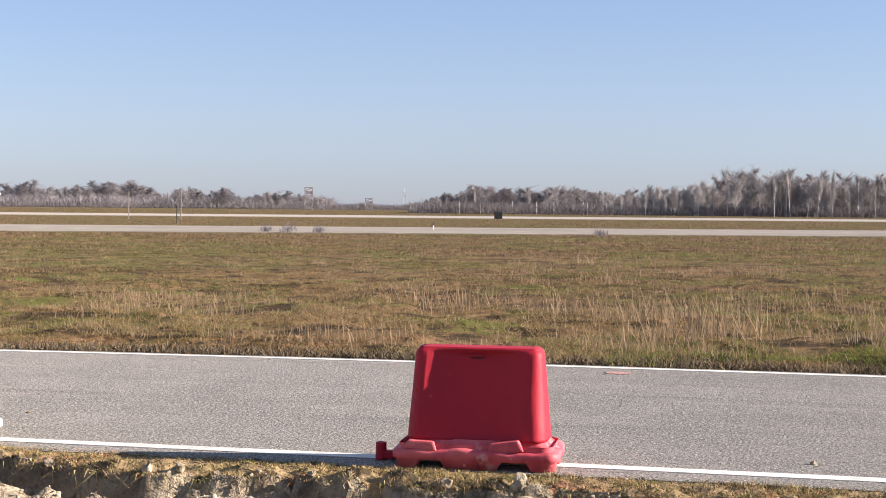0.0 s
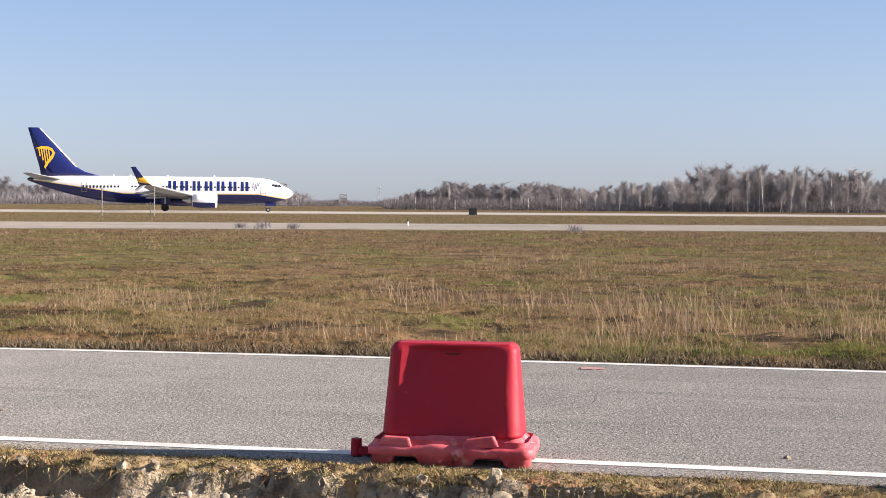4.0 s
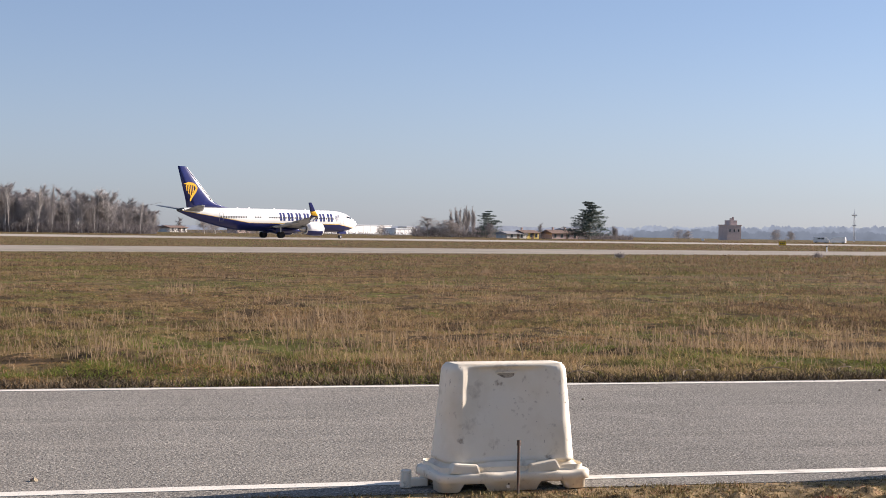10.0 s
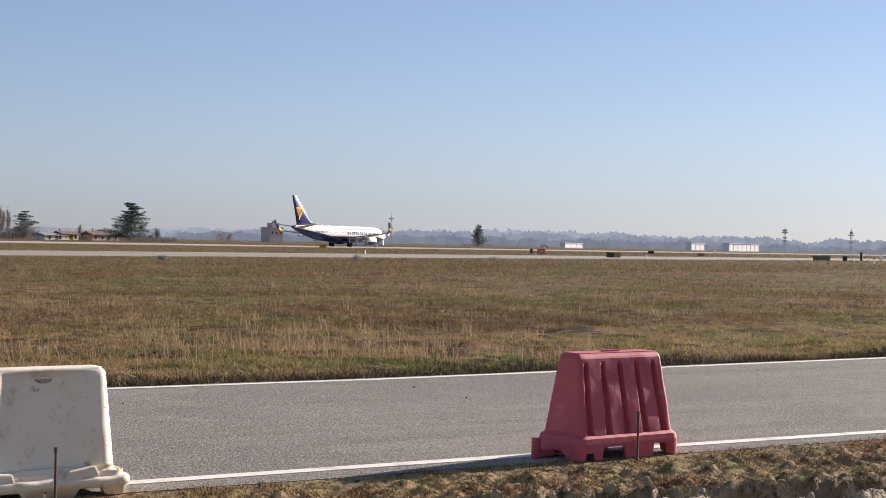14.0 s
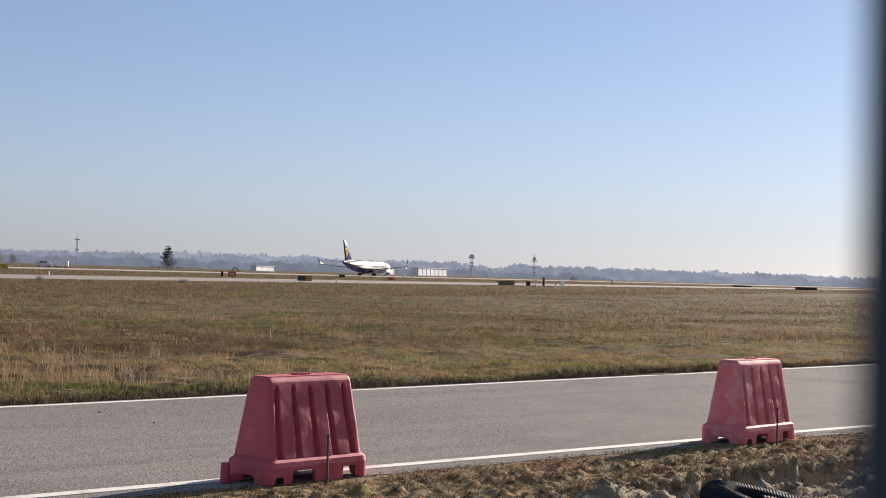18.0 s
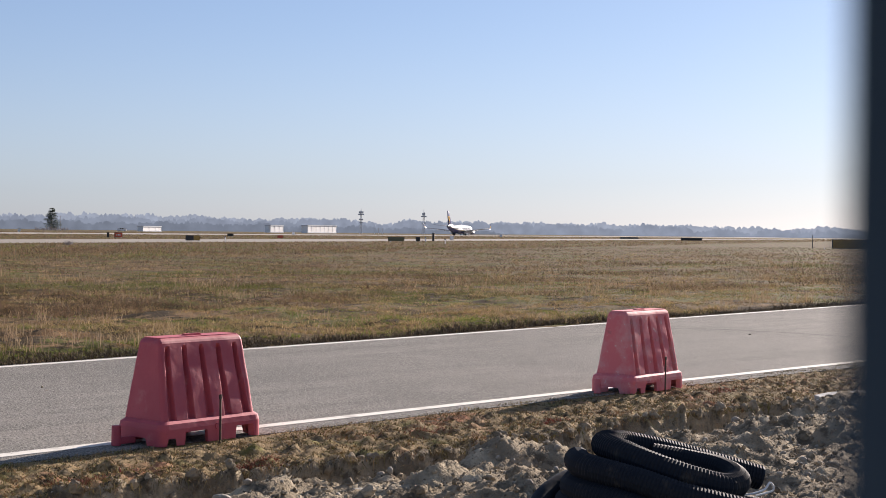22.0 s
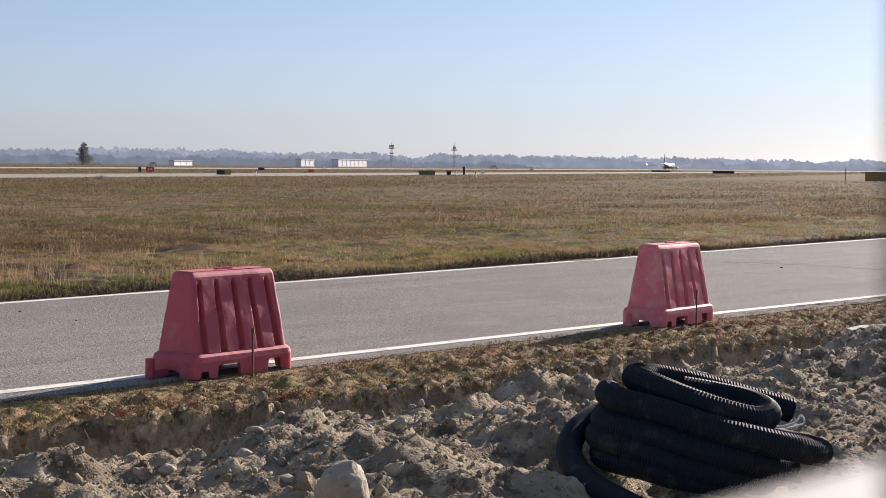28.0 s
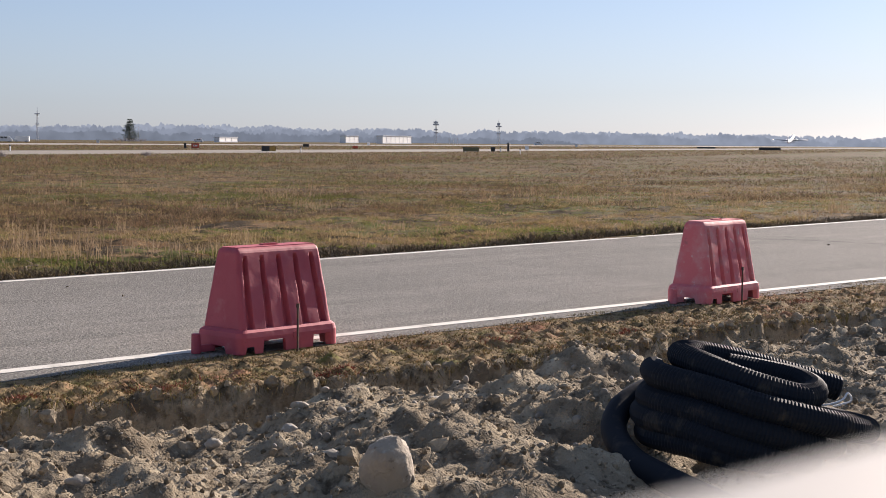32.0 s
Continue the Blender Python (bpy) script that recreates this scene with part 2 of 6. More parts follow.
# twigs lightened and greyed: distance haze is put into their colour
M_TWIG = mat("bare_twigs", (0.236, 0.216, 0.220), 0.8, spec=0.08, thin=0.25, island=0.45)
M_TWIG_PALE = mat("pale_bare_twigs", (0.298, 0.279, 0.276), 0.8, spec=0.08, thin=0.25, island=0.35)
M_BRUSH = mat("dark_brush", (0.174, 0.158, 0.159), 0.85, spec=0.08, thin=0.25, island=0.4)
M_NEEDLE = mat("dark_conifer_needles", (0.065, 0.090, 0.076), 0.8, thin=0.2, island=0.4)
M_GRASS = mat("mixed_winter_grass", (0.119, 0.111, 0.056), 0.85, spec=0.08, thin=0.4, coord="World", island=0.45, spots=[((0.123, 0.138, 0.036), 0.07, 0.50, 0.64), ((0.123, 0.143, 0.034), 0.30, 0.51, 0.59), ((0.261, 0.149, 0.074), 0.55, 0.54, 0.66), ((0.059, 0.046, 0.025), 0.9, 0.53, 0.60), ((0.402, 0.264, 0.140), 2.4, 0.57, 0.66), ((0.049, 0.040, 0.024), 4.0, 0.57, 0.65)], ramp=[(0.148, 0.138, 0.036), (0.296, 0.181, 0.088), (0.177, 0.149, 0.045), (0.390, 0.249, 0.129), (0.249, 0.149, 0.072), (0.106, 0.073, 0.040)])
M_STRAW = mat("dry_straw", (0.295, 0.214, 0.124), 0.8, spec=0.08, thin=0.35, ramp=[(0.295, 0.210, 0.124), (0.374, 0.283, 0.177), (0.215, 0.142, 0.085), (0.324, 0.243, 0.163), (0.165, 0.108, 0.072)])
M_GREEN = mat("fresh_green_grass", (0.112, 0.150, 0.031), 0.8, spec=0.08, thin=0.45, ramp=[(0.106, 0.145, 0.028), (0.168, 0.185, 0.046), (0.071, 0.098, 0.026), (0.208, 0.174, 0.065)])
M_VERGE = mat("trampled_verge_grass", (0.232, 0.175, 0.086), 0.9, spec=0.08, coord="World", spots=[((0.151, 0.148, 0.048), 3.0, 0.56, 0.68), ((0.069, 0.056, 0.032), 10.0, 0.52, 0.62), ((0.312, 0.152, 0.086), 2.0, 0.60, 0.70)], ramp=[(0.418, 0.305, 0.161), (0.209, 0.194, 0.060), (0.521, 0.387, 0.207), (0.336, 0.194, 0.101), (0.150, 0.118, 0.063), (0.255, 0.228, 0.071)])
M_TUSSOCK = mat("tussock_grass", (0.212, 0.162, 0.078), 0.85, spec=0.08, thin=0.4, coord="World", spots=[((0.108, 0.140, 0.035), 0.8, 0.55, 0.66), ((0.063, 0.054, 0.032), 1.7, 0.58, 0.68)], ramp=[(0.383, 0.270, 0.141), (0.234, 0.162, 0.085), (0.491, 0.366, 0.201), (0.183, 0.162, 0.058), (0.297, 0.194, 0.111)])
# paler still, with more haze in the twig colour
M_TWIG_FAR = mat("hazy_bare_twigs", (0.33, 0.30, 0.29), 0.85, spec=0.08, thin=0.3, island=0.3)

# ---- building tools ----
def mesh_of(name, verts, faces, material=None, smooth=False):
    me = bpy.data.meshes.new(name)
    me.from_pydata([tuple(v) for v in verts], [], [tuple(f) for f in faces])
    if material:
        me.materials.append(material)
    if smooth:
        me.polygons.foreach_set("use_smooth", [True] * len(me.polygons))
    me.update()
    return me


def tri_mesh(name, verts, per, material, kind_quads=False):
    """A big mesh of loose faces from a numpy array (faces, per, 3)."""
    n = len(verts)
    me = bpy.data.meshes.new(name)
    me.vertices.add(n * per)
    me.vertices.foreach_set("co", np.asarray(verts, np.float32).reshape(-1))
    me.loops.add(n * per)
    me.loops.foreach_set("vertex_index", np.arange(n * per, dtype=np.int32))
    me.polygons.add(n)
    me.polygons.foreach_set("loop_start", np.arange(n, dtype=np.int32) * per)
    me.materials.append(material)
    me.update(calc_edges=True)
    return me


def part(name, data, material=None, parent=None, label="", smooth=False):
    """Links a bmesh or a mesh as one object, under parent if given."""
    if isinstance(data, bmesh.types.BMesh):
        me = bpy.data.meshes.new(name)
        data.to_mesh(me)
        data.free()
        if smooth:
            me.polygons.foreach_set("use_smooth", [True] * len(me.polygons))
    else:
        me = data
    if material and not me.materials:
        me.materials.append(material)
    ob = new(name, me)
    ob.parent = parent
    if label:
        ob["label"] = label
    return ob


def box_bm(sx, sy, sz, x=0, y=0, z=0, bevel=0.0, m=None):
    """A box with its centre at x, y, z."""
    bm = bmesh.new()
    bmesh.ops.create_cube(bm, size=1, matrix=(m or Matrix()) @ Matrix.Translation((x, y, z)) @ Matrix.Diagonal((sx, sy, sz, 1)))
    if bevel:
        bmesh.ops.bevel(bm, geom=bm.edges[:], offset=bevel, segments=2, profile=0.6, affect="EDGES")
    return bm


def add_box(bm, sx, sy, sz, x=0, y=0, z=0, m=None):
    bmesh.ops.create_cube(bm, size=1, matrix=(m or Matrix()) @ Matrix.Translation((x, y, z)) @ Matrix.Diagonal((sx, sy, sz, 1)))
    return bm


def rod(bm, a, b, r0, r1=None, sides=6):
    """A tapered rod from a to b."""
    a, b = Vector(a), Vector(b)
    d = b - a
    m = Matrix.Translation((a + b) / 2) @ d.to_track_quat("Z", "Y").to_matrix().to_4x4()
    bmesh.ops.create_cone(bm, cap_ends=True, segments=sides, radius1=r0, radius2=r0 if r1 is None else r1, depth=d.length, matrix=m)
    return bm


def loft(rings, closed=True, cap=True):
    """Verts and faces of a skin over rings of equal length."""
    n = len(rings[0])
    verts = [p for r in rings for p in r]
    faces = []
    for k in range(len(rings) - 1):
        for i in range(n if closed else n - 1):
            j = (i + 1) % n
            faces.append((k * n + i, k * n + j, (k + 1) * n + j, (k + 1) * n + i))
    if cap:
        faces.append(tuple(reversed(range(n))))
        faces.append(tuple((len(rings) - 1) * n + i for i in range(n)))
    return verts, faces


def spot(az, dist):
    """The place on the ground at a bearing (degrees clockwise from +y) and a distance from the viewer."""
    return dist * math.sin(radians(az)), dist * math.cos(radians(az))


def nz(x, y, z=0.0):
    return noise.noise(Vector((x, y, z)))


# runway frame: s along the runway, n across it, away from the viewer
RUN = radians(23.25)
RU, RN = (math.cos(RUN), math.sin(RUN)), (-math.sin(RUN), math.cos(RUN))


def run_xy(s, n):
    return s * RU[0] + n * RN[0], s * RU[1] + n * RN[1]

# ---- ground: one sheet to the horizon, with the dug strip beside the road ----
def edge_y(x):
    """Where the turf breaks off into the dug strip."""
    return float(np.interp(x, (-9, -4.4, -3.7, -2.1, 1, 4.3, 5.2, 6.6, 7.5, 9.5, 10.2, 11.8, 12.9, 20), (7.8, 7.75, 7.6, 7.7, 7.45, 7.2, 7.03, 6.86, 6.74, 6.77, 6.72, 6.5, 6.3, 6.3))) + 0.10 * nz(x * 1.3, 3.1) + 0.05 * nz(x * 5, 9.7)


def ground_z(x, y):
    if y > 14.2:
        return 0.006 * nz(x * 0.25, y * 0.25) - 0.02
    if y > 8.2:
        return -0.04
    if y < 1.0:
        return 0.0
    e = edge_y(x)
    d = e - y + 0.05 * nz(x * 7, y * 7, 4.0) + 0.035 * nz(x * 17, y * 17, 9.0)
    clump = max(0.0, nz(x * 7.5, y * 11.0, 2.0) + 0.12) + 0.75 * max(0.0, nz(x * 12, y * 15, 5.0))
    turf = (0.016 * nz(x * 3, y * 3) + 0.060 * clump - 0.024) * min(1.0, max(0.0, (8.12 - y) / 0.35)) - 0.004 + 0.03 * max(0.0, 1 - abs(d + 0.1) / 0.25)
    if d < 0:
        return turf
    # a short trench wall, then heaped soil
    heap = 0.13 * nz(x * 0.75 + 4, y * 0.8) + 0.14 * nz(x * 1.5, y * 1.7, 5.0) + 0.075 * abs(nz(x * 3.6, y * 3.8, 1.0)) + 0.032 * nz(x * 8, y * 8, 3.0) + 0.028 * abs(nz(x * 15, y * 15, 6.0)) + 0.022 * nz(x * 30, y * 30, 8.0)
    floor_ = -0.34 + 0.9 * heap + 0.05 * nz(x * 11, y * 11, 2.5)
    mound = -0.06 + 1.2 * heap + 0.10 * math.exp(-((y - 5.0) / 0.9) ** 2) - 0.10 * max(0.0, 4.2 - y) + 0.15 * math.exp(-((x - 11.3) / 1.5) ** 2 - ((y - 5.6) / 0.6) ** 2)
    wall = turf + (floor_ - turf) * min(1.0, d / 0.09) ** 0.8
    k = min(1.0, max(0.0, (d - 0.24) / 0.45))
    k = k * k * (3 - 2 * k)
    z = wall * (1 - k) + mound * k
    return z * min(1.0, max(0.0, y - 1.0))


def field_noise(x, y, scale, seed):
    """Smooth value noise over arrays, 0 to 1."""
    g = np.random.default_rng(seed).random((256, 256))
    u, v = x / scale, y / scale
    i, j = np.floor(u).astype(int), np.floor(v).astype(int)
    a, b = u - i, v - j
    a, b = a * a * (3 - 2 * a), b * b * (3 - 2 * b)
    i0, j0, i1, j1 = i % 256, j % 256, (i + 1) % 256, (j + 1) % 256
    return (g[i0, j0] * (1 - a) + g[i1, j0] * a) * (1 - b) + (g[i0, j1] * (1 - a) + g[i1, j1] * a) * b


def meadow_z(x, y):
    """Low hummocks of the meadow, flat towards the distance."""
    fade = np.clip((45 - y) / 20, 0, 1) * np.clip((y - 14.3) / 0.7, 0, 1) * np.clip((34 - np.abs(x - 6)) / 14, 0, 1)
    return -0.02 + fade * (0.10 * (field_noise(x, y, 0.85, 101) - 0.5) + 0.075 * (field_noise(x, y, 0.38, 102) - 0.5) + 0.10 * (field_noise(x, y, 2.6, 103) - 0.5))


def graded(lo, hi, step, far, grow):
    mid = list(np.arange(lo, hi + 1e-6, step))
    up, s = [mid[-1]], step
    while up[-1] < far:
        s *= grow
        up.append(up[-1] + s)
    dn, s = [mid[0]], step
    while dn[-1] > -far:
        s *= grow
        dn.append(dn[-1] - s)
    return np.array(dn[:0:-1] + mid + up[1:])


gx = graded(-5.0, 14.5, 0.038, 4800, 1.055)
gy = np.concatenate([[-4800, -1500, -400, -100, -30, -8, -2, 0], np.arange(0.8, 2.4, 0.16), np.arange(2.4, 3.6, 0.06), np.arange(3.6, 8.3, 0.033), [8.4, 9, 11, 14.1], np.arange(14.3, 24, 0.12), graded(24, 30, 0.3, 4800, 1.10)[graded(24, 30, 0.3, 4800, 1.10) >= 24]])
GV = [(x, y, ground_z(x, y)) for y in gy for x in gx]
nx = len(gx)
far_ = np.array([v for v in GV if v[1] > 14.2])
GV[-len(far_):] = np.column_stack([far_[:, 0], far_[:, 1], meadow_z(far_[:, 0], far_[:, 1])]).tolist()
GF = [(j * nx + i, j * nx + i + 1, (j + 1) * nx + i + 1, (j + 1) * nx + i) for j in range(len(gy) - 1) for i in range(nx - 1)]
ground_me = mesh_of("ground", GV, GF)
for m_ in (M_GROUND, M_SOIL, M_VERGE_GROUND):
    ground_me.materials.append(m_)
cent = [(gx[i] / 2 + gx[i + 1] / 2, gy[j] / 2 + gy[j + 1] / 2) for j in range(len(gy) - 1) for i in range(nx - 1)]
EDGE = {round(float(x), 4): edge_y(float(x)) for x in (gx[:-1] + gx[1:]) / 2}
ground_me.polygons.foreach_set("material_index", [1 if -14 < x < 30 and 0.5 < y < EDGE[round(float(x), 4)] + 0.02 else 2 if 0.5 < y < 8.4 else 0 for x, y in cent])
ground_me.polygons.foreach_set("use_smooth", [True] * len(GF))
tagged(new("ground", ground_me), "flat airfield meadow of dry winter grass with a dug strip of bare soil", "ground", kind="structure")


def slab(name, pts, top, thick, material, label, category):
    """A flat slab over a list of corners (counter-clockwise)."""
    n = len(pts)
    v = [(x, y, top) for x, y in pts] + [(x, y, top - thick) for x, y in pts]
    f = [tuple(range(n)), tuple(range(2 * n - 1, n - 1, -1))] + [(i, i + n, (i + 1) % n + n, (i + 1) % n) for i in range(n)]
    return tagged(new(name, mesh_of(name, v, f, material)), label, category, kind="structure")


def wavy_strip(name, x0, x1, y0f, y1f, top, thick, material, label, category, step):
    xs = np.arange(x0, x1 + step / 2, step)
    return slab(name, [(x, y0f(x)) for x in xs] + [(x, y1f(x)) for x in xs[::-1]], top, thick, material, label, category)


# the perimeter road and its two edge lines; the near edge bends a little towards the viewer at both ends
def road_near(x):
    return 8.52 - 0.0016 * (x - 2.5) ** 2 if -12 < x < 22 else 8.52 - 0.0016 * (9.5 if x < 0 else 19.5) ** 2


def road_far(x):
    return 13.88 - 0.0055 * min(0.0, max(x, -14)) ** 2 + (0.0 if x < 8 else 0.055 * (min(x, 60) - 8))


wavy_strip("road", -160, 240, lambda x: road_near(x) - 0.33 + 0.03 * nz(x * 2.1, 0.5) + 0.02 * nz(x * 7, 1.5), lambda x: road_far(x) + 0.16 + 0.05 * nz(x * 1.3, 7), 0.0, 0.05, M_ASPHALT, "worn grey asphalt perimeter road with white edge lines", "road", 0.4)
wavy_strip("edge_line", -160, 240, lambda x: road_near(x) - 0.065, lambda x: road_near(x) + 0.065, 0.004, 0.003, M_LINE, "worn white painted edge line on the asphalt", "road marking", 1.0)
wavy_strip("edge_line", -160, 240, lambda x: road_far(x) - 0.06, lambda x: road_far(x) + 0.06, 0.004, 0.003, M_LINE, "worn white painted edge line on the asphalt", "road marking", 1.0)
# taxiway and runway beyond the meadow
slab("taxiway", [run_xy(-1500, 84), run_xy(3200, 84), run_xy(3200, 110), run_xy(-1500, 110)], 0.02, 0.06, M_TAXI, "pale weathered taxiway strip across the meadow", "taxiway")
slab("runway", [run_xy(-1500, 208), run_xy(4000, 208), run_xy(4000, 260), run_xy(-1500, 260)], 0.06, 0.10, M_RUNWAY, "long pale concrete runway behind the meadow", "runway")

# ---- plastic traffic barriers along the near edge line ----
def round_rect(a, b, r, n):
    """Points round a rectangle of half sizes a, b with corner radius r, by arc length from the front left corner."""
    segs = [((-a + r, -b), (a - r, -b)), ((a - r, -b + r), 0), ((a, -b + r), (a, b - r)), ((a - r, b - r), 90), ((a - r, b), (-a + r, b)), ((-a + r, b - r), 180), ((-a, b - r), (-a, -b + r)), ((-a + r, -b + r), 270)]
    out = []
    per = (n - 24) // 4
    for p, q in segs:
        if isinstance(q, tuple):
            k = max(2, int(round(per * (1.6 if p[1] == q[1] else 0.4))))
            out += [(p[0] + (q[0] - p[0]) * i / k, p[1] + (q[1] - p[1]) * i / k) for i in range(k)]
        else:
            out += [(p[0] + r * math.cos(radians(q - 90 + 15 * i)), p[1] + r * math.sin(radians(q - 90 + 15 * i))) for i in range(6)]
    return out


def barrier(kind, m, material, label, top_z=0.665):
    ob = new("traffic_barrier")
    ob.matrix_basis = m
    tagged(ob, label, "barrier", group="barriers along the road edge")
    smooth_type = kind == "smooth"
    base_h = 0.165 if not smooth_type else 0.155
    # body: tapered hollow shell, fluted or with one shallow scooped panel
    rings = []
    levels = np.concatenate([np.linspace(0, 0.93, 30), [0.955, 0.975, 0.99, 1.0, 1.0]])
    for k, u in enumerate(levels):
        a, b = (0.395 - 0.038 * u, 0.19 - 0.085 * u) if smooth_type else (0.43 - 0.045 * u, 0.205 - 0.105 * u)
        shrink = 0.0 if u < 0.95 else (0.004 if u < 0.97 else 0.010 if u < 0.985 else 0.020)
        if k == len(levels) - 1:
            shrink = 0.05
        r = 0.085 if smooth_type else 0.040
        ring = []
        for x, y in round_rect(a - shrink, b - shrink, max(0.012, r - shrink - (0.035 if smooth_type else 0.018) * u), 400):
            ax = x / a
            if abs(y) > b - 0.03:
                s = 1 if y > 0 else -1
                if smooth_type:
                    # a shallow scoop, creased along both posts
                    w = max(0.0, 1 - (abs(ax) / 0.80) ** 2) * max(0.0, min(1.0, (u + 0.02) / 0.04)) * max(0.0, min(1.0, (0.975 - u) / 0.03))
                    y -= s * (0.052 - 0.008 * u) * w
                else:
                    # five narrow flutes that widen downwards, each with a rounded edge towards the sun
                    f = ((ax + 0.90) * 2.5) % 1.0
                    wide = 0.42 - 0.14 * u
                    w = (f / 0.13) ** 1.6 if f < 0.13 else 1.0 if f < wide - 0.07 else max(0.0, (wide - f) / 0.07)
                    w *= max(0.0, min(1.0, (0.885 - u) / 0.045)) * (1 if -0.90 < ax < 0.93 else 0)
                    y -= s * 0.040 * w
            wob = 0.006 * nz(x * 5, u * 4, m.translation.x)
            ring.append((x, y + wob, base_h + (top_z - base_h) * u))
        rings.append(ring)
    v, f = loft(rings)
    part("body", mesh_of("body", v, f, material, smooth_type), None, ob)
    # base: a skirt with fork slots, and the ledge that carries the body
    a, b = (0.465 if smooth_type else 0.47), 0.235
    out = round_rect(a, b, 0.06, 224)
    low, rings = [], [[] for _ in range(8 if smooth_type else 6)]
    for x, y in out:
        slot = 0.0
        if abs(y) > b - 0.02:
            for c, w, h in ((-0.265, 0.095, 0.045), (0.0, 0.0, 0), (0.235, 0.105, 0.045)) if smooth_type else ((-0.16, 0.10, 0.085), (0.30, 0.085, 0.085), (-0.38, 0.035, 0.05)):
                if w and abs(x - c) < w:
                    slot = h * (1 if not smooth_type else min(1.0, (w - abs(x - c)) / 0.03))
        elif abs(y) < 0.08:
            slot = 0.05
        low.append(slot)
    for i, (x, y) in enumerate(out):
        lump = 0.0
        if smooth_type:
            lump = 0.05 * max(0.0, nz(x * 5, y * 3, 4 + m.translation.x)) + 0.014 * nz(x * 15, y * 9, 1.0)
        nxx, nyy = x / a * 0.5, y / b
        s = 1 - 0.05
        zt = base_h - 0.02 + lump
        if smooth_type:
            dent = 0.012 * nz(x * 9, y * 7, 2 + m.translation.x)
            for r_, (kx, ky, z_) in zip(rings, ((0.90, 0.82, low[i]), (0.955, 0.93, low[i]), (0.96, 0.94, max(low[i] + 0.004, 0.050)), (1.0, 1.0, 0.057 + dent), (1.0, 1.0, 0.093 + dent), (0.985, 0.965, 0.103 + dent + 0.3 * lump), (0.90, 0.82, 0.106 + 0.5 * lump), (0.80, 0.70, base_h + 0.004))):
                r_.append((x * kx, y * ky, z_))
            continue
        rings[0].append((x * 0.93, y * 0.87, low[i]))
        rings[1].append((x, y, low[i]))
        rings[2].append((x * 1.0, y * (1.0 + 0.4 * lump), max(low[i] + 0.01, zt - 0.035)))
        rings[3].append((x * 0.985, y * 0.97, zt))
        rings[4].append((x * 0.94, y * 0.86, base_h + 0.6 * lump))
        rings[5].append((x * 0.70, y * 0.55, base_h + 0.004))
    v, f = loft(rings, cap=False)
    n = len(out)
    # inner skin of the skirt
    k0 = len(v)
    v += [(x * 0.93, y * 0.87, base_h - 0.02) for x, y in out]
    f += [(i, k0 + i, k0 + (i + 1) % n, (i + 1) % n) for i in range(n)]
    base_mat = M_RED_BASE if material is M_RED else material
    part("base", mesh_of("base", v, f, base_mat, smooth_type), None, ob)
    if smooth_type:
        # the bent lugs on the front and back ledge
        for s in (-1, 1):
            for x0, w, tip in ((-0.30, 0.19, 4), (0.17, 0.21, -6)):
                bm = bmesh.new()
                bmesh.ops.create_cube(bm, size=1, matrix=pose(s * -x0, s * 0.185, 0.128, 0, tip, 0) @ Matrix.Diagonal((w, 0.085, 0.058, 1)))
                for q in bm.verts:
                    if q.co.z > 0.128:
                        q.co.x += 0.025 * (1 if q.co.x < s * -x0 else -1)
                        q.co.z += 0.012 * nz(q.co.x * 7, s * 3.0, m.translation.x)
                bmesh.ops.bevel(bm, geom=bm.edges[:], offset=0.012, segments=2, profile=0.6, affect="EDGES")
                part("base_lug", bm, base_mat, ob)
        bm = bmesh.new()
        bmesh.ops.create_cone(bm, cap_ends=True, segments=12, radius1=0.012, radius2=0.010, depth=0.02, matrix=pose(-0.05, -0.222, 0.025, 90))
        part("drain_plug", bm, base_mat, ob)
    # coupling knob and socket at the ends
    bm = bmesh.new()
    kx, ky = (-0.575, 0.02) if smooth_type else (-0.60, 0.07)
    rod(bm, (kx, ky, 0.0), (kx, ky, 0.135 if not smooth_type else 0.10), 0.034, 0.031, 14)
    add_box(bm, -0.45 - kx, 0.05, 0.045, kx / 2 - 0.225, ky, 0.03)
    bmesh.ops.bevel(bm, geom=bm.edges[:], offset=0.004, segments=1, affect="EDGES")
    part("coupling", bm, material, ob, smooth=False)
    bm = bmesh.new()
    add_box(bm, 0.16, 0.045, 0.022, 0.0, 0.0, top_z + 0.001)
    bmesh.ops.bevel(bm, geom=bm.edges[:], offset=0.008, segments=2, affect="EDGES")
    if smooth_type:
        bm.free()
        zs = base_h + (top_z - base_h) * 0.87
        # a bar set on the face; its dark colour stands for the slot's shade
        bm = box_bm(0.11, 0.014, 0.030, -0.015, -0.0655, zs, 0.005, m=pose(0, 0, 0))
        part("grip_slot", bm, M_GRIP if material is M_RED else M_GRIP_PALE, ob, "dark bar coloured like the shade inside a grip slot")
        bm = box_bm(0.13, 0.022, 0.010, -0.015, -0.0675, zs + 0.021, 0.003)
        part("grip_lip", bm, material, ob)
    else:
        part("filler_cap", bm, material, ob, "scuffed pale filler cap")
        bm = bmesh.new()
        rod(bm, (0.035, -0.215, 0.10), (0.035, -0.240, 0.10), 0.026, 0.024, 12)
        part("drain_plug", bm, material, ob, "dark round drain plug")
    return ob


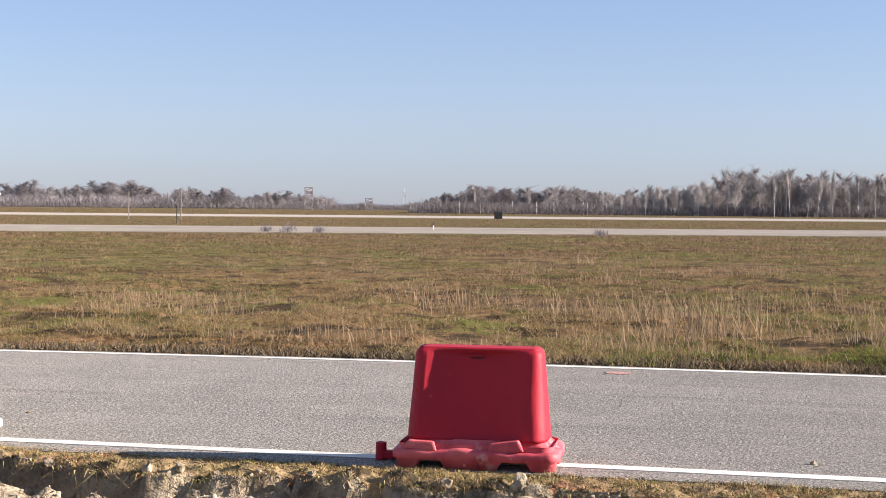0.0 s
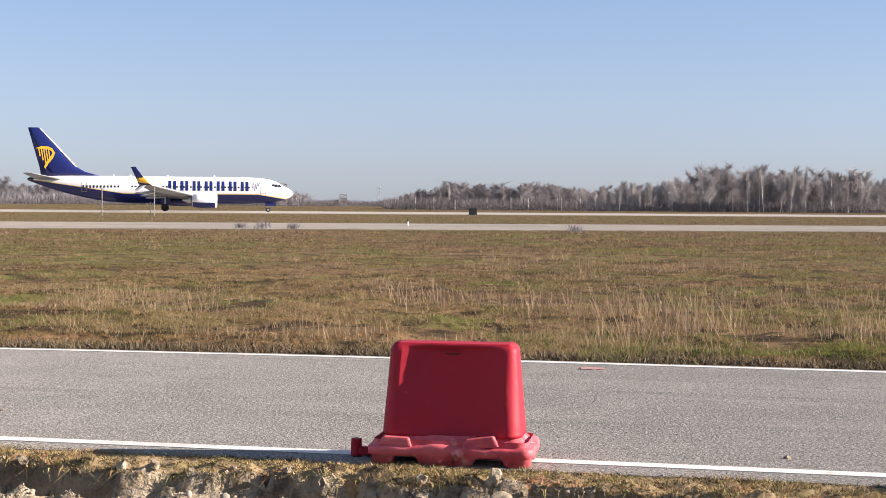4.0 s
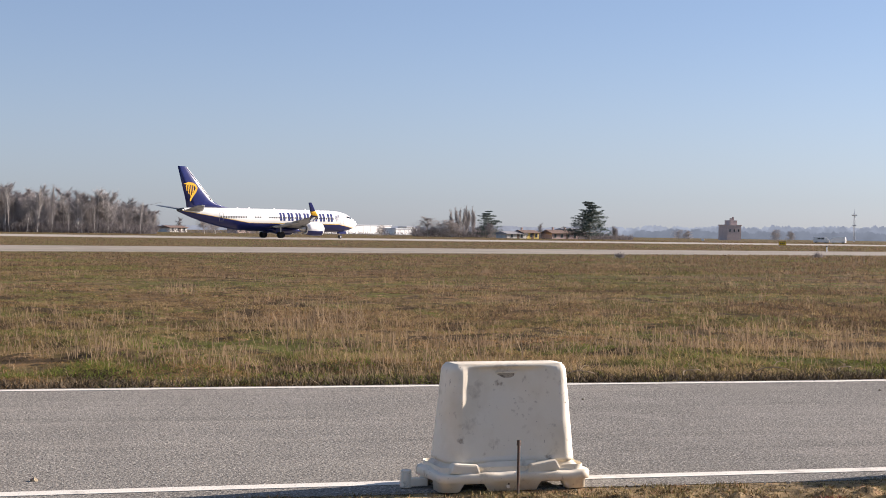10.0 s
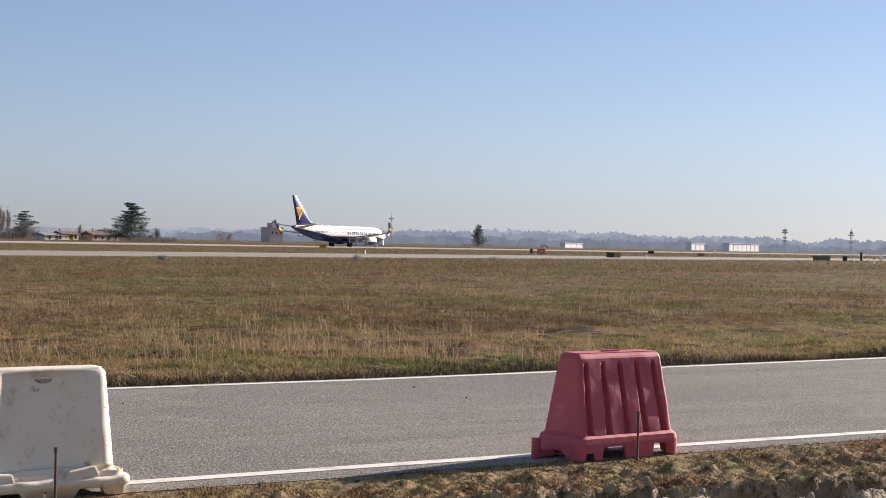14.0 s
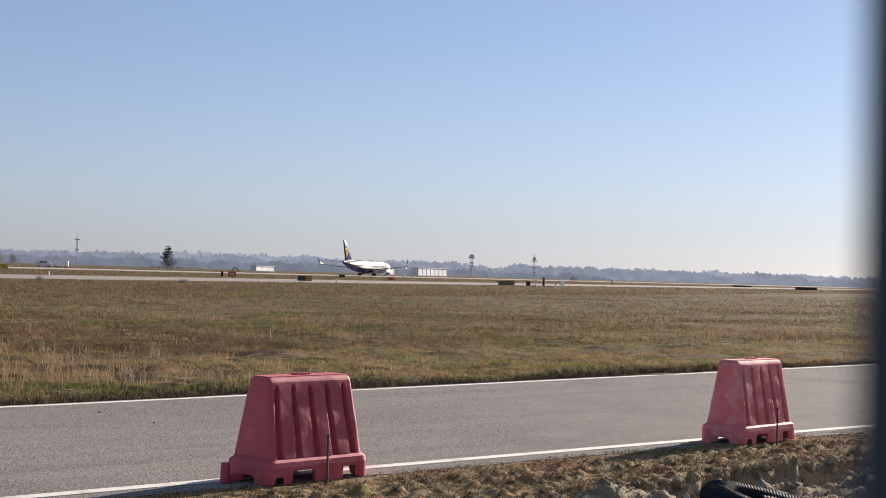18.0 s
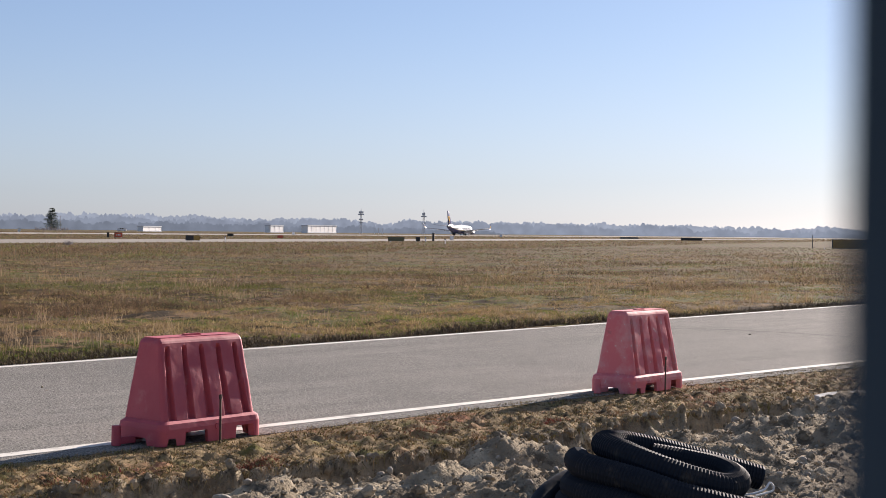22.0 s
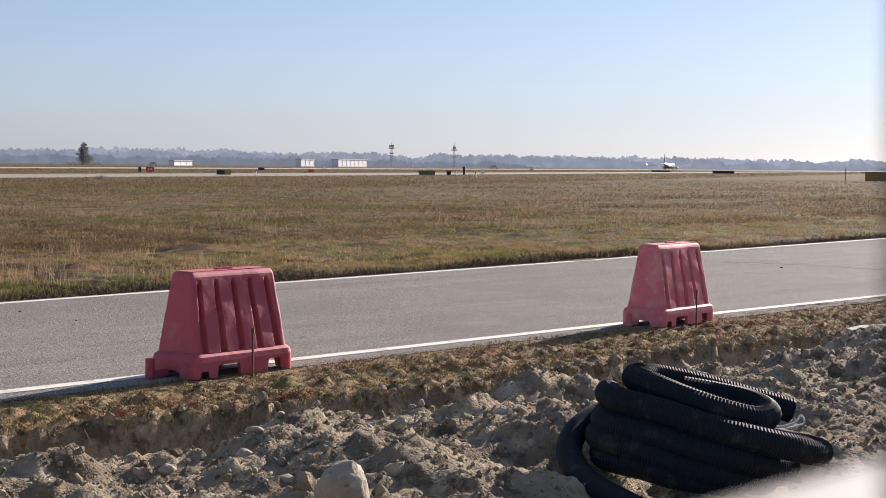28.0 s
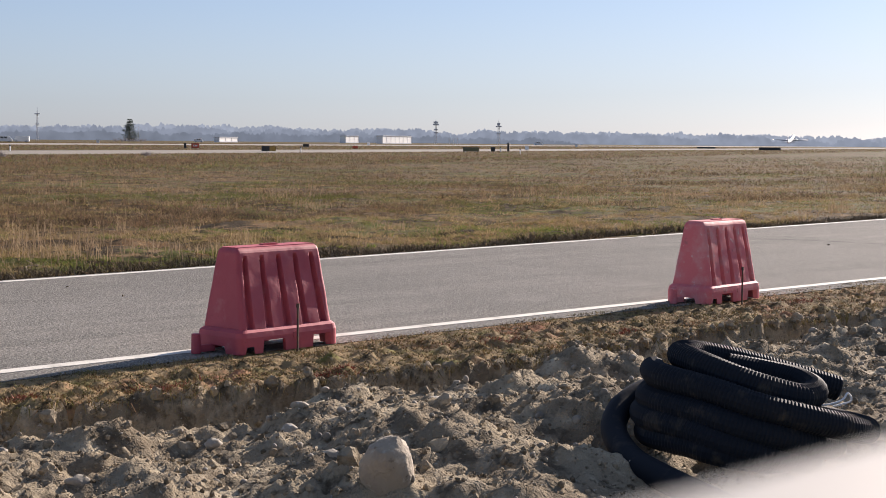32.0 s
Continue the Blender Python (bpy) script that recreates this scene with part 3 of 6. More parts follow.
# grip slot colours, darkened with the shade of a hollow
M_GRIP = mat("shade_dark_red_grip", (0.12, 0.012, 0.018), 0.9, spots=[((0.16, 0.03, 0.03), 20.0, 0.45, 0.65)])
M_GRIP_PALE = mat("shade_toned_pale_grip", (0.40, 0.35, 0.28), 0.9, spots=[((0.14, 0.12, 0.10), 30.0, 0.48, 0.60)])
barrier("smooth", pose(-1.79, 8.40, 0.004, 0, 0, 3.5), M_RED, "red plastic water-filled barrier with a scooped face and a crumpled base")
barrier("smooth", pose(2.66, 8.36, 0.004, 0, 0, 3.5), M_WHITE_PL, "dirty white plastic water-filled barrier standing on the edge line", 0.705)
barrier("ribbed", pose(6.70, 8.34, 0.004, 0, 0, 4), M_RED_OLD, "sun-bleached red ribbed plastic barrier with fork slots", 0.715)
barrier("ribbed", pose(11.85, 8.14, 0.004, 0, 0, 4), M_RED_DIRTY, "chalky red ribbed plastic barrier with dirt and pale scuffs", 0.745)
barrier("smooth", pose(-5.36, 8.42, 0.004, 0, 0, -2), M_WHITE_PL, "dirty white plastic barrier whose end juts into view")


def stake(x, y, h, tilt=0.0):
    ob = tagged(new("steel_stake"), "thin rusty steel stake driven in beside a barrier", "stake", group="steel stakes")
    ob.matrix_basis = pose(x, y, -0.03, 0, tilt, 0)
    bm = bmesh.new()
    rod(bm, (0, 0, -0.1), (0, 0, h), 0.008, 0.008, 8)
    part("shaft", bm, M_STEEL, ob)
    bm = bmesh.new()
    rod(bm, (0, 0, h - 0.03), (0, 0, h), 0.012, 0.011, 8)
    part("tip", bm, M_STEEL, ob)


stake(2.66, 8.06, 0.33)
stake(6.70, 8.02, 0.36)
stake(11.83, 7.82, 0.36)

# ---- the airliner ----
NOSE_X = 19.4                         # nose ahead of the main wheels


def livery():
    """White above, dark blue below a line that climbs towards the tail, with a thin gold stripe between."""
    m = mat("white_blue_livery_paint", (0.72, 0.72, 0.70), 0.30, coord="Object", spots=[((0.72, 0.71, 0.70), 0.8, 0.5, 0.8)])
    nt = m.node_tree
    b = nt.nodes["Principled BSDF"]
    white = b.inputs["Base Color"].links[0].from_socket
    sep = nt.nodes.new("ShaderNodeSeparateXYZ")
    nt.links.new(nt.nodes.new("ShaderNodeTexCoord").outputs["Object"], sep.inputs[0])
    def math_(op, a, c):
        n = nt.nodes.new("ShaderNodeMath")
        n.operation = op
        for sock, v in zip(n.inputs, (a, c)):
            if isinstance(v, (int, float)):
                sock.default_value = v
            else:
                nt.links.new(v, sock)
        return n.outputs[0]
    u = math_("SUBTRACT", NOSE_X, sep.outputs[0])
    aft = math_("MULTIPLY", math_("MAXIMUM", math_("SUBTRACT", u, 25.5), 0.0), 0.145)
    fore = math_("MULTIPLY", math_("MAXIMUM", math_("SUBTRACT", 5.5, u), 0.0), 0.16)
    line = math_("SUBTRACT", math_("ADD", 2.62, aft), fore)
    over = math_("SUBTRACT", sep.outputs[2], line)
    prev = white
    for limit, colour in ((0.10, (0.72, 0.50, 0.12)), (0.0, (0.008, 0.014, 0.095))):
        mx = nt.nodes.new("ShaderNodeMix")
        mx.data_type = "RGBA"
        nt.links.new(math_("LESS_THAN", over, limit), mx.inputs[0])
        nt.links.new(prev, mx.inputs[6])
        mx.inputs[7].default_value = (*colour, 1)
        prev = mx.outputs[2]
    nt.links.new(prev, b.inputs["Base Color"])
    return m


M_LIVERY = livery()
M_BLUE = mat("dark_blue_paint", (0.009, 0.016, 0.11), 0.3, spots=[((0.011, 0.02, 0.13), 1.0, 0.4, 0.7)])
M_GOLD = mat("yellow_paint", (0.80, 0.45, 0.03), 0.35, spots=[((0.74, 0.40, 0.03), 2.0, 0.4, 0.7)])
M_PLANE_WHITE = mat("white_paint", (0.78, 0.78, 0.78), 0.3, spots=[((0.68, 0.67, 0.66), 1.2, 0.5, 0.8)])
M_PLANE_GREY = mat("grey_wing_paint", (0.24, 0.25, 0.26), 0.4, spots=[((0.19, 0.20, 0.21), 0.7, 0.45, 0.7)])
M_DARK = mat("dark_glass", (0.015, 0.018, 0.022), 0.15)
M_TYRE = mat("black_tyre", (0.02, 0.02, 0.02), 0.85, spots=[((0.035, 0.033, 0.03), 5.0, 0.5, 0.7)])
M_METAL = mat("bare_metal", (0.45, 0.45, 0.46), 0.35, 0.8, spots=[((0.33, 0.33, 0.34), 4.0, 0.5, 0.7)])

F_U = (0, 0.15, 0.5, 1.0, 1.8, 2.6, 3.6, 5.0, 7.0, 24.5, 28, 31, 34, 36.5, 38.5, 39.2)
F_TOP = (2.90, 3.15, 3.45, 3.75, 4.15, 4.62, 4.95, 5.18, 5.28, 5.28, 5.28, 5.27, 5.24, 5.16, 5.02, 4.86)
F_BOT = (2.80, 2.55, 2.25, 1.98, 1.68, 1.50, 1.36, 1.26, 1.20, 1.20, 1.42, 1.92, 2.62, 3.36, 4.10, 4.36)
F_W = (0.05, 0.32, 0.68, 0.98, 1.30, 1.52, 1.70, 1.84, 1.88, 1.88, 1.84, 1.62, 1.22, 0.80, 0.42, 0.26)


def fus(u):
    t, b, w = (float(np.interp(u, F_U, c)) for c in (F_TOP, F_BOT, F_W))
    return (t + b) / 2, (t - b) / 2, w


def fus_y(u, z):
    c, h, w = fus(u)
    return -w * math.sqrt(max(0.02, 1 - ((z - c) / h) ** 2))


def side_patch(u0, u1, z0, z1, lean=0.0, off=0.012, cuts=4, side=-1):
    """A thin patch that lies on the fuselage's side; lean shifts its top forward."""
    v, f = [], []
    for j in range(cuts + 1):
        z = z0 + (z1 - z0) * j / cuts
        for i in range(2):
            u = (u0, u1)[i] - lean * j / cuts
            y = fus_y(u, z) - off
            v.append((NOSE_X - u, y * (1 if side < 0 else -1), z))
    for j in range(cuts):
        f.append((2 * j, 2 * j + 2, 2 * j + 3, 2 * j + 1))
    return v, f


def wing_bm(sections, thick):
    """A lofted blade over sections (leading x, trailing x, y, z, thickness share)."""
    rings = []
    for le, te, y, z, tk in sections:
        c = le - te
        prof = [(0, 0), (0.04, 0.45), (0.15, 0.85), (0.35, 1.0), (0.65, 0.62), (1.0, 0.03), (0.65, -0.35), (0.35, -0.6), (0.15, -0.55), (0.04, -0.32)]
        rings.append([(le - c * a, y, z + b * thick * tk) for a, b in prof])
    return loft(rings)


def fin_bm(sections, thick):
    rings = []
    for le, te, z, tk in sections:
        c = le - te
        prof = [(0, 0), (0.05, 0.5), (0.2, 0.9), (0.4, 1.0), (0.7, 0.6), (1, 0.04), (0.7, -0.6), (0.4, -1.0), (0.2, -0.9), (0.05, -0.5)]
        rings.append([(le - c * a, b * thick * tk, z) for a, b in prof])
    return loft(rings)


airliner = tagged(new("airliner"), "white and dark blue twin-jet airliner with a yellow tail emblem", "aircraft")
rings = []
for u in sorted(set(list(F_U) + list(np.arange(0.3, 7, 0.4)) + list(np.arange(8, 25, 1.5)) + list(np.arange(25, 39, 0.7)))):
    c, h, w = fus(u)
    rings.append([(NOSE_X - u, w * math.sin(2 * math.pi * i / 40), c + h * math.cos(2 * math.pi * i / 40)) for i in range(40)])
v, f = loft(rings)
fuselage = part("fuselage", mesh_of("fuselage", v, f, M_LIVERY, True), None, airliner)
# passenger windows on the near side, doors, cockpit glass
win = mesh_of("window", [(0.13, 0, -0.17), (0.13, 0, 0.17), (0.07, 0.0, 0.21), (-0.07, 0.0, 0.21), (-0.13, 0, 0.17), (-0.13, 0, -0.17), (-0.07, 0, -0.21), (0.07, 0, -0.21)], [(0, 1, 2, 3, 4, 5, 6, 7)], M_DARK)
for k in range(54):
    u = 6.9 + 0.51 * k
    if 21.3 < u < 23.0 or u > 31.5 or abs(u - 25.2) < 0.6:
        continue
    o = part("window", win, None, fuselage)
    o.matrix_basis = pose(NOSE_X - u, fus_y(u, 3.62) - 0.008, 3.62)
for u0, u1, z0, z1 in ((4.3, 5.2, 2.75, 4.55), (30.9, 31.7, 2.85, 4.5)):
    v, f = [], []
    for a in (side_patch(u0, u0 + 0.06, z0, z1), side_patch(u1 - 0.06, u1, z0, z1), side_patch(u0, u1, z0, z0 + 0.06, cuts=1), side_patch(u0, u1, z1 - 0.06, z1, cuts=1)):
        f += [tuple(i + len(v) for i in q) for q in a[1]]
        v += a[0]
    part("door", mesh_of("door", v, f, M_PLANE_GREY), None, fuselage, "outlined cabin door")
for u0, u1, z0, z1, ln in ((1.95, 2.45, 3.78, 4.12, 0.1), (2.52, 3.0, 3.82, 4.22, 0.05), (3.06, 3.42, 3.90, 4.24, 0.0)):
    v, f = side_patch(u0, u1, z0, z1, -ln, 0.02)
    part("cockpit_window", mesh_of("cockpit_window", v, f, M_DARK), None, fuselage)
    v, f = side_patch(u0, u1, z0, z1, -ln, 0.02, side=1)
    part("cockpit_window", mesh_of("cockpit_window", v, f, M_DARK), None, fuselage)
# plain bars in the livery's blue where the title stands
for k in range(7):
    for du in (0.0, 0.72):
        u = 6.95 + 1.80 * k + du
        v, f = side_patch(u, u + 0.46, 3.16, 4.60, 0, 0.02)
        part("title_bar", mesh_of("title_bar", v, f, M_BLUE), None, fuselage)
for u0, z0, z1 in ((5.35, 3.9, 4.45), (5.65, 3.5, 4.4), (5.95, 3.25, 4.3), (6.25, 3.6, 4.35)):
    v, f = side_patch(u0, u0 + 0.12, z0, z1, 0.1, 0.02)
    part("emblem_stroke", mesh_of("emblem_stroke", v, f, M_BLUE), None, fuselage)
for u in (12.0, 24.5, 27.0, 19.0):
    bm = bmesh.new()
    add_box(bm, 0.3, 0.04, 0.24, NOSE_X - u, 0, 5.36)
    part("antenna", bm, M_PLANE_WHITE, fuselage)
v, f = loft([[(NOSE_X - u, r * math.sin(2 * math.pi * i / 20), z + r * 1.15 * math.cos(2 * math.pi * i / 20)) for i in range(20)] for u, r, z in ((38.2, 0.47, 4.60), (38.9, 0.34, 4.62), (39.35, 0.22, 4.66), (39.6, 0.06, 4.70))])
part("tail_cone", mesh_of("tail_cone", v, f, M_DARK, True), None, fuselage, "dark exhaust cone at the tail")
# fin with its emblem
X = NOSE_X
v, f = fin_bm([(X - 28.6, X - 37.6, 5.16, 0.25), (X - 31.2, X - 37.7, 5.85, 0.6), (X - 32.5, X - 37.85, 6.6, 1.0), (X - 37.75, X - 39.45, 12.25, 0.55), (X - 38.0, X - 39.4, 12.37, 0.2)], 0.26)
fin = part("fin", mesh_of("fin", v, f, M_BLUE, True), None, airliner, "dark blue tail fin")
for side in (-1, 1):
    outline = [(u - 0.1, z) for u, z in ((38.5, 9.30), (37.55, 9.60), (36.6, 9.55), (36.0, 9.22), (35.62, 8.6), (35.95, 7.8), (36.6, 7.0), (37.05, 6.2), (37.22, 6.5), (36.95, 7.15), (36.4, 7.9), (36.05, 8.5), (36.15, 8.9), (36.7, 9.15), (37.6, 9.12))]
    v = [(X - u, side * (0.265 if z < 9 else 0.25), z) for u, z in outline]
    part("emblem_outline", mesh_of("emblem_outline", v, [tuple(range(len(v)))], M_GOLD), None, fin, "yellow curved emblem outline")
    for k in range(5):
        u0 = 37.95 - 0.34 * k
        z1, z0 = 9.15, (8.1, 7.5, 7.0, 7.3, 7.8)[k]
        v = [(X - u0, side * 0.268, z1), (X - u0 + 0.17, side * 0.268, z1), (X - u0 + 0.17 + 0.16 * (z1 - z0), side * 0.268, z0), (X - u0 + 0.16 * (z1 - z0), side * 0.268, z0)]
        part("emblem_bar", mesh_of("emblem_bar", v, [(0, 1, 2, 3)], M_GOLD), None, fin)
v, f = fin_bm([(X - 32.35, X - 32.75, 6.55, 1.0), (X - 37.62, X - 37.98, 12.25, 0.8)], 0.16)
part("leading_edge", mesh_of("leading_edge", v, f, M_PLANE_WHITE, True), None, fin, "bright metal leading edge")
for s in (-1, 1):
    v, f = wing_bm([(X - 13.2, X - 21.2, s * 1.2, 2.05, 1.0), (X - 15.6, X - 20.8, s * 5.6, 2.55, 0.75), (X - 21.3, X - 23.0, s * 16.9, 3.75, 0.3)], 0.55)
    wing = part("wing", mesh_of("wing", v, f, M_PLANE_GREY, True), None, airliner, "grey swept wing")
    v, f = wing_bm([(X - 21.3, X - 23.0, s * 16.9, 3.75, 1.0), (X - 21.8, X - 23.2, s * 17.35, 4.05, 1.0), (X - 23.5, X - 24.2, s * 17.95, 6.25, 0.4)], 0.10)
    part("winglet", mesh_of("winglet", v, f, M_BLUE, True), None, wing, "upswept winglet")
    v, f = wing_bm([(X - 21.25, X - 23.1, s * 16.85, 3.74, 1.0), (X - 21.75, X - 23.25, s * 17.36, 4.10, 1.0), (X - 22.3, X - 23.5, s * 17.56, 4.75, 0.8)], 0.15)
    part("winglet_root", mesh_of("winglet_root", v, f, M_GOLD, True), None, wing, "yellow winglet root")
    v, f = wing_bm([(X - 22.0, X - 23.0, s * 17.05, 3.75, 1.0), (X - 23.2, X - 23.7, s * 17.5, 3.0, 0.4)], 0.08)
    part("winglet_tip", mesh_of("winglet_tip", v, f, M_PLANE_GREY, True), None, wing, "small lower winglet")
    for y0 in (4.4, 7.4, 10.4):
        bm = bmesh.new()
        bmesh.ops.create_uvsphere(bm, u_segments=10, v_segments=6, radius=1, matrix=pose(X - 20.6 - 0.25 * (y0 - 4), s * y0, 2.05 + 0.11 * (y0 - 4), 0, -4, 0) @ Matrix.Diagonal((1.7, 0.16, 0.2, 1)))
        part("flap_fairing", bm, M_PLANE_GREY, wing, smooth=True)
    eng = []
    for du, r in ((0, 0.98), (0.12, 1.10), (0.6, 1.17), (1.6, 1.18), (2.8, 1.06), (3.7, 0.88), (3.7, 0.80), (2.6, 0.7)):
        eng.append([(X - 11.8 - du, s * 4.85 + r * math.sin(2 * math.pi * i / 28), 1.66 + r * math.cos(2 * math.pi * i / 28) * (0.97 if math.cos(2 * math.pi * i / 28) < 0 else 1)) for i in range(28)])
    v, f = loft(eng, cap=False)
    engine = part("engine", mesh_of("engine", v, f, M_PLANE_WHITE, True), None, airliner, "white engine nacelle with dark belly")
    low = []
    for du, r in ((0.3, 1.16), (1.6, 1.20), (2.9, 1.07), (3.6, 0.92)):
        low.append([(X - 11.8 - du, s * 4.85 + r * math.sin(radians(a)), 1.66 + 0.985 * r * math.cos(radians(a))) for a in range(105, 256, 10)])
    v, f = loft(low, closed=False, cap=False)
    part("cowl_belly", mesh_of("cowl_belly", v, f, M_BLUE, True), None, engine, "dark blue lower cowling")
    bm = bmesh.new()
    bmesh.ops.create_cone(bm, cap_ends=True, segments=24, radius1=0.97, radius2=0.97, depth=0.05, matrix=pose(X - 12.6, s * 4.85, 1.66, 0, 90, 0))
    bmesh.ops.create_cone(bm, cap_ends=True, segments=16, radius1=0.3, radius2=0.02, depth=0.5, matrix=pose(X - 12.35, s * 4.85, 1.66, 0, 90, 0))
    part("fan", bm, M_DARK, engine)
    v, f = loft([[(X - 15.3 - du, s * 4.85 + r * math.sin(2 * math.pi * i / 16), 1.72 + r * math.cos(2 * math.pi * i / 16)) for i in range(16)] for du, r in ((0, 0.62), (0.8, 0.5), (1.6, 0.12))])
    part("exhaust", mesh_of("exhaust", v, f, M_METAL, True), None, engine)
    bm = box_bm(4.2, 0.28, 0.7, X - 14.9, s * 4.85, 2.62, 0.1)
    part("pylon", bm, M_PLANE_WHITE, engine)
    v, f = wing_bm([(X - 34.4, X - 38.3, s * 0.5, 4.65, 1.0), (X - 38.3, X - 39.7, s * 7.15, 5.45, 0.4)], 0.22)
    part("stabiliser", mesh_of("stabiliser", v, f, M_PLANE_GREY, True), None, airliner, "grey horizontal stabiliser")
    gear = part("main_gear", rod(rod(bmesh.new(), (0, s * 2.86, 0.56), (0, s * 2.7, 2.3), 0.11, 0.14, 10), (0, s * 2.4, 0.56), (0, s * 3.3, 0.56), 0.08), M_METAL, airliner)
    for y0 in (2.48, 3.24):
        bm = bmesh.new()
        bmesh.ops.create_cone(bm, cap_ends=True, segments=24, radius1=0.565, radius2=0.565, depth=0.40, matrix=pose(0, s * y0, 0.565, 90))
        bmesh.ops.bevel(bm, geom=[e for e in bm.edges if e.calc_length() < 0.3], offset=0.09, segments=2, affect="EDGES")
        tyre = part("tyre", bm, M_TYRE, gear, smooth=False)
    bm = box_bm(1.5, 0.06, 1.3, 0.1, s * 2.2, 1.55, 0.02)
    part("gear_door", bm, M_BLUE, airliner)
bm = rod(rod(bmesh.new(), (15.55, 0, 0.34), (15.5, 0, 1.7), 0.07, 0.10, 10), (15.55, -0.3, 0.34), (15.55, 0.3, 0.34), 0.05)
gear = part("nose_gear", bm, M_METAL, airliner)
for y0 in (-0.2, 0.2):
    bm = bmesh.new()
    bmesh.ops.create_cone(bm, cap_ends=True, segments=20, radius1=0.345, radius2=0.345, depth=0.19, matrix=pose(15.55, y0, 0.345, 90))
    bmesh.ops.bevel(bm, geom=[e for e in bm.edges if e.calc_length() < 0.18], offset=0.05, segments=2, affect="EDGES")
    part("tyre", bm, M_TYRE, gear)
    bm = bmesh.new()
    bmesh.ops.create_cone(bm, cap_ends=True, segments=14, radius1=0.17, radius2=0.17, depth=0.2, matrix=pose(15.55, y0, 0.345, 90))
    part("hub", bm, M_METAL, gear)
for y0 in (-0.35, 0.35):
    bm = box_bm(1.6, 0.04, 0.5, 15.9, y0, 1.18, 0.01)
    part("gear_door", bm, M_BLUE, airliner)
bm = bmesh.new()
bmesh.ops.create_uvsphere(bm, u_segments=20, v_segments=10, radius=1, matrix=pose(X - 17.2, 0, 1.55) @ Matrix.Diagonal((4.6, 1.95, 0.72, 1)))
part("belly_fairing", bm, M_BLUE, airliner, smooth=True)

# the take-off run: seconds, nose's way along the runway, height of the wheels, nose up in degrees
RUN_ROWS = [(0.0, -26.6, 0, 0), (0.5, -22.0, 0, 0), (1.5, -12.1, 0, 0), (2.5, -0.6, 0, 0), (3.5, 13.2, 0, 0), (4.5, 28.9, 0, 0), (5.0, 37.8, 0, 0), (6.0, 57.9, 0, 0), (7.0, 80.9, 0, 0), (8.0, 106.6, 0, 0), (9.0, 134.9, 0, 0),
            (10.0, 165.9, 0, 0), (11.0, 199.2, 0, 0), (12.0, 234.6, 0, 0), (13.0, 274.4, 0, 0), (14.0, 316.0, 0, 0), (15.0, 360.0, 0, 0), (17.5, 481.0, 0, 0), (19.0, 559.5, 0, 0), (21.0, 677.0, 0, 0), (23.0, 804.0, 0, 0),
            (24.5, 907.5, 0, 0), (27.0, 1101.0, 0, 0), (28.5, 1232.0, 0, 0.5), (29.3, 1303.0, 0, 4), (30.0, 1370.0, 0.3, 9), (31.0, 1468.0, 1.7, 12), (32.0, 1570.0, 3.9, 13)]
# it drifts a few metres off the near side of the centre line while it gathers speed
DRIFT = ((0, 7, 9, 11, 12, 19, 24, 32), (234.0, 234.0, 236.5, 239.5, 240.0, 239.0, 237.5, 237.5))
CRAB = ((0, 7, 8, 9.5, 12, 14, 17.5, 32), (0.0, 0.0, 1.0, 2.2, 2.4, 1.6, 0.0, 0.0))
PLANE_ROWS = []
for t, s, h, up in RUN_ROWS:
    away = float(np.interp(t, *DRIFT))
    x, y = run_xy(s * away / 234.0 - NOSE_X, away)
    PLANE_ROWS.append((t, pose(x, y, 0.06 + h, 0, 0, math.degrees(RUN) + float(np.interp(t, *CRAB))) @ pose(0, 0, 0, 0, -up, 0)))

# ---- meadow grass ----
M_WEED = mat("brown_weed_stems", (0.136, 0.084, 0.053), 0.85, spec=0.08, thin=0.3, coord="World", island=0.4, spots=[((0.059, 0.042, 0.028), 0.55, 0.51, 0.59), ((0.118, 0.121, 0.040), 0.14, 0.53, 0.60), ((0.209, 0.138, 0.086), 1.0, 0.57, 0.65)], ramp=[(0.199, 0.125, 0.077), (0.118, 0.087, 0.044), (0.263, 0.167, 0.105), (0.091, 0.061, 0.044), (0.154, 0.117, 0.053)])
M_ROUGH = mat("rough_tan_grass", (0.186, 0.114, 0.072), 0.85, spec=0.08, thin=0.3, coord="World", island=0.4, spots=[((0.081, 0.057, 0.038), 0.55, 0.51, 0.59), ((0.161, 0.165, 0.054), 0.14, 0.53, 0.60), ((0.285, 0.188, 0.117), 1.0, 0.57, 0.65)], ramp=[(0.271, 0.171, 0.105), (0.161, 0.118, 0.060), (0.358, 0.228, 0.143), (0.124, 0.083, 0.060), (0.210, 0.159, 0.072)])
RNG = np.random.default_rng(7)


def zone(n, az0, az1, d0, d1, power=2.0):
    """n places spread over a wedge of the meadow, thinning out with distance."""
    az = np.radians(RNG.uniform(az0, az1, n))
    u = RNG.random(n)
    d = (d0 ** (1 - power) + u * (d1 ** (1 - power) - d0 ** (1 - power))) ** (1 / (1 - power)) if power != 1 else d0 * (d1 / d0) ** u
    return d * np.tan(az), d


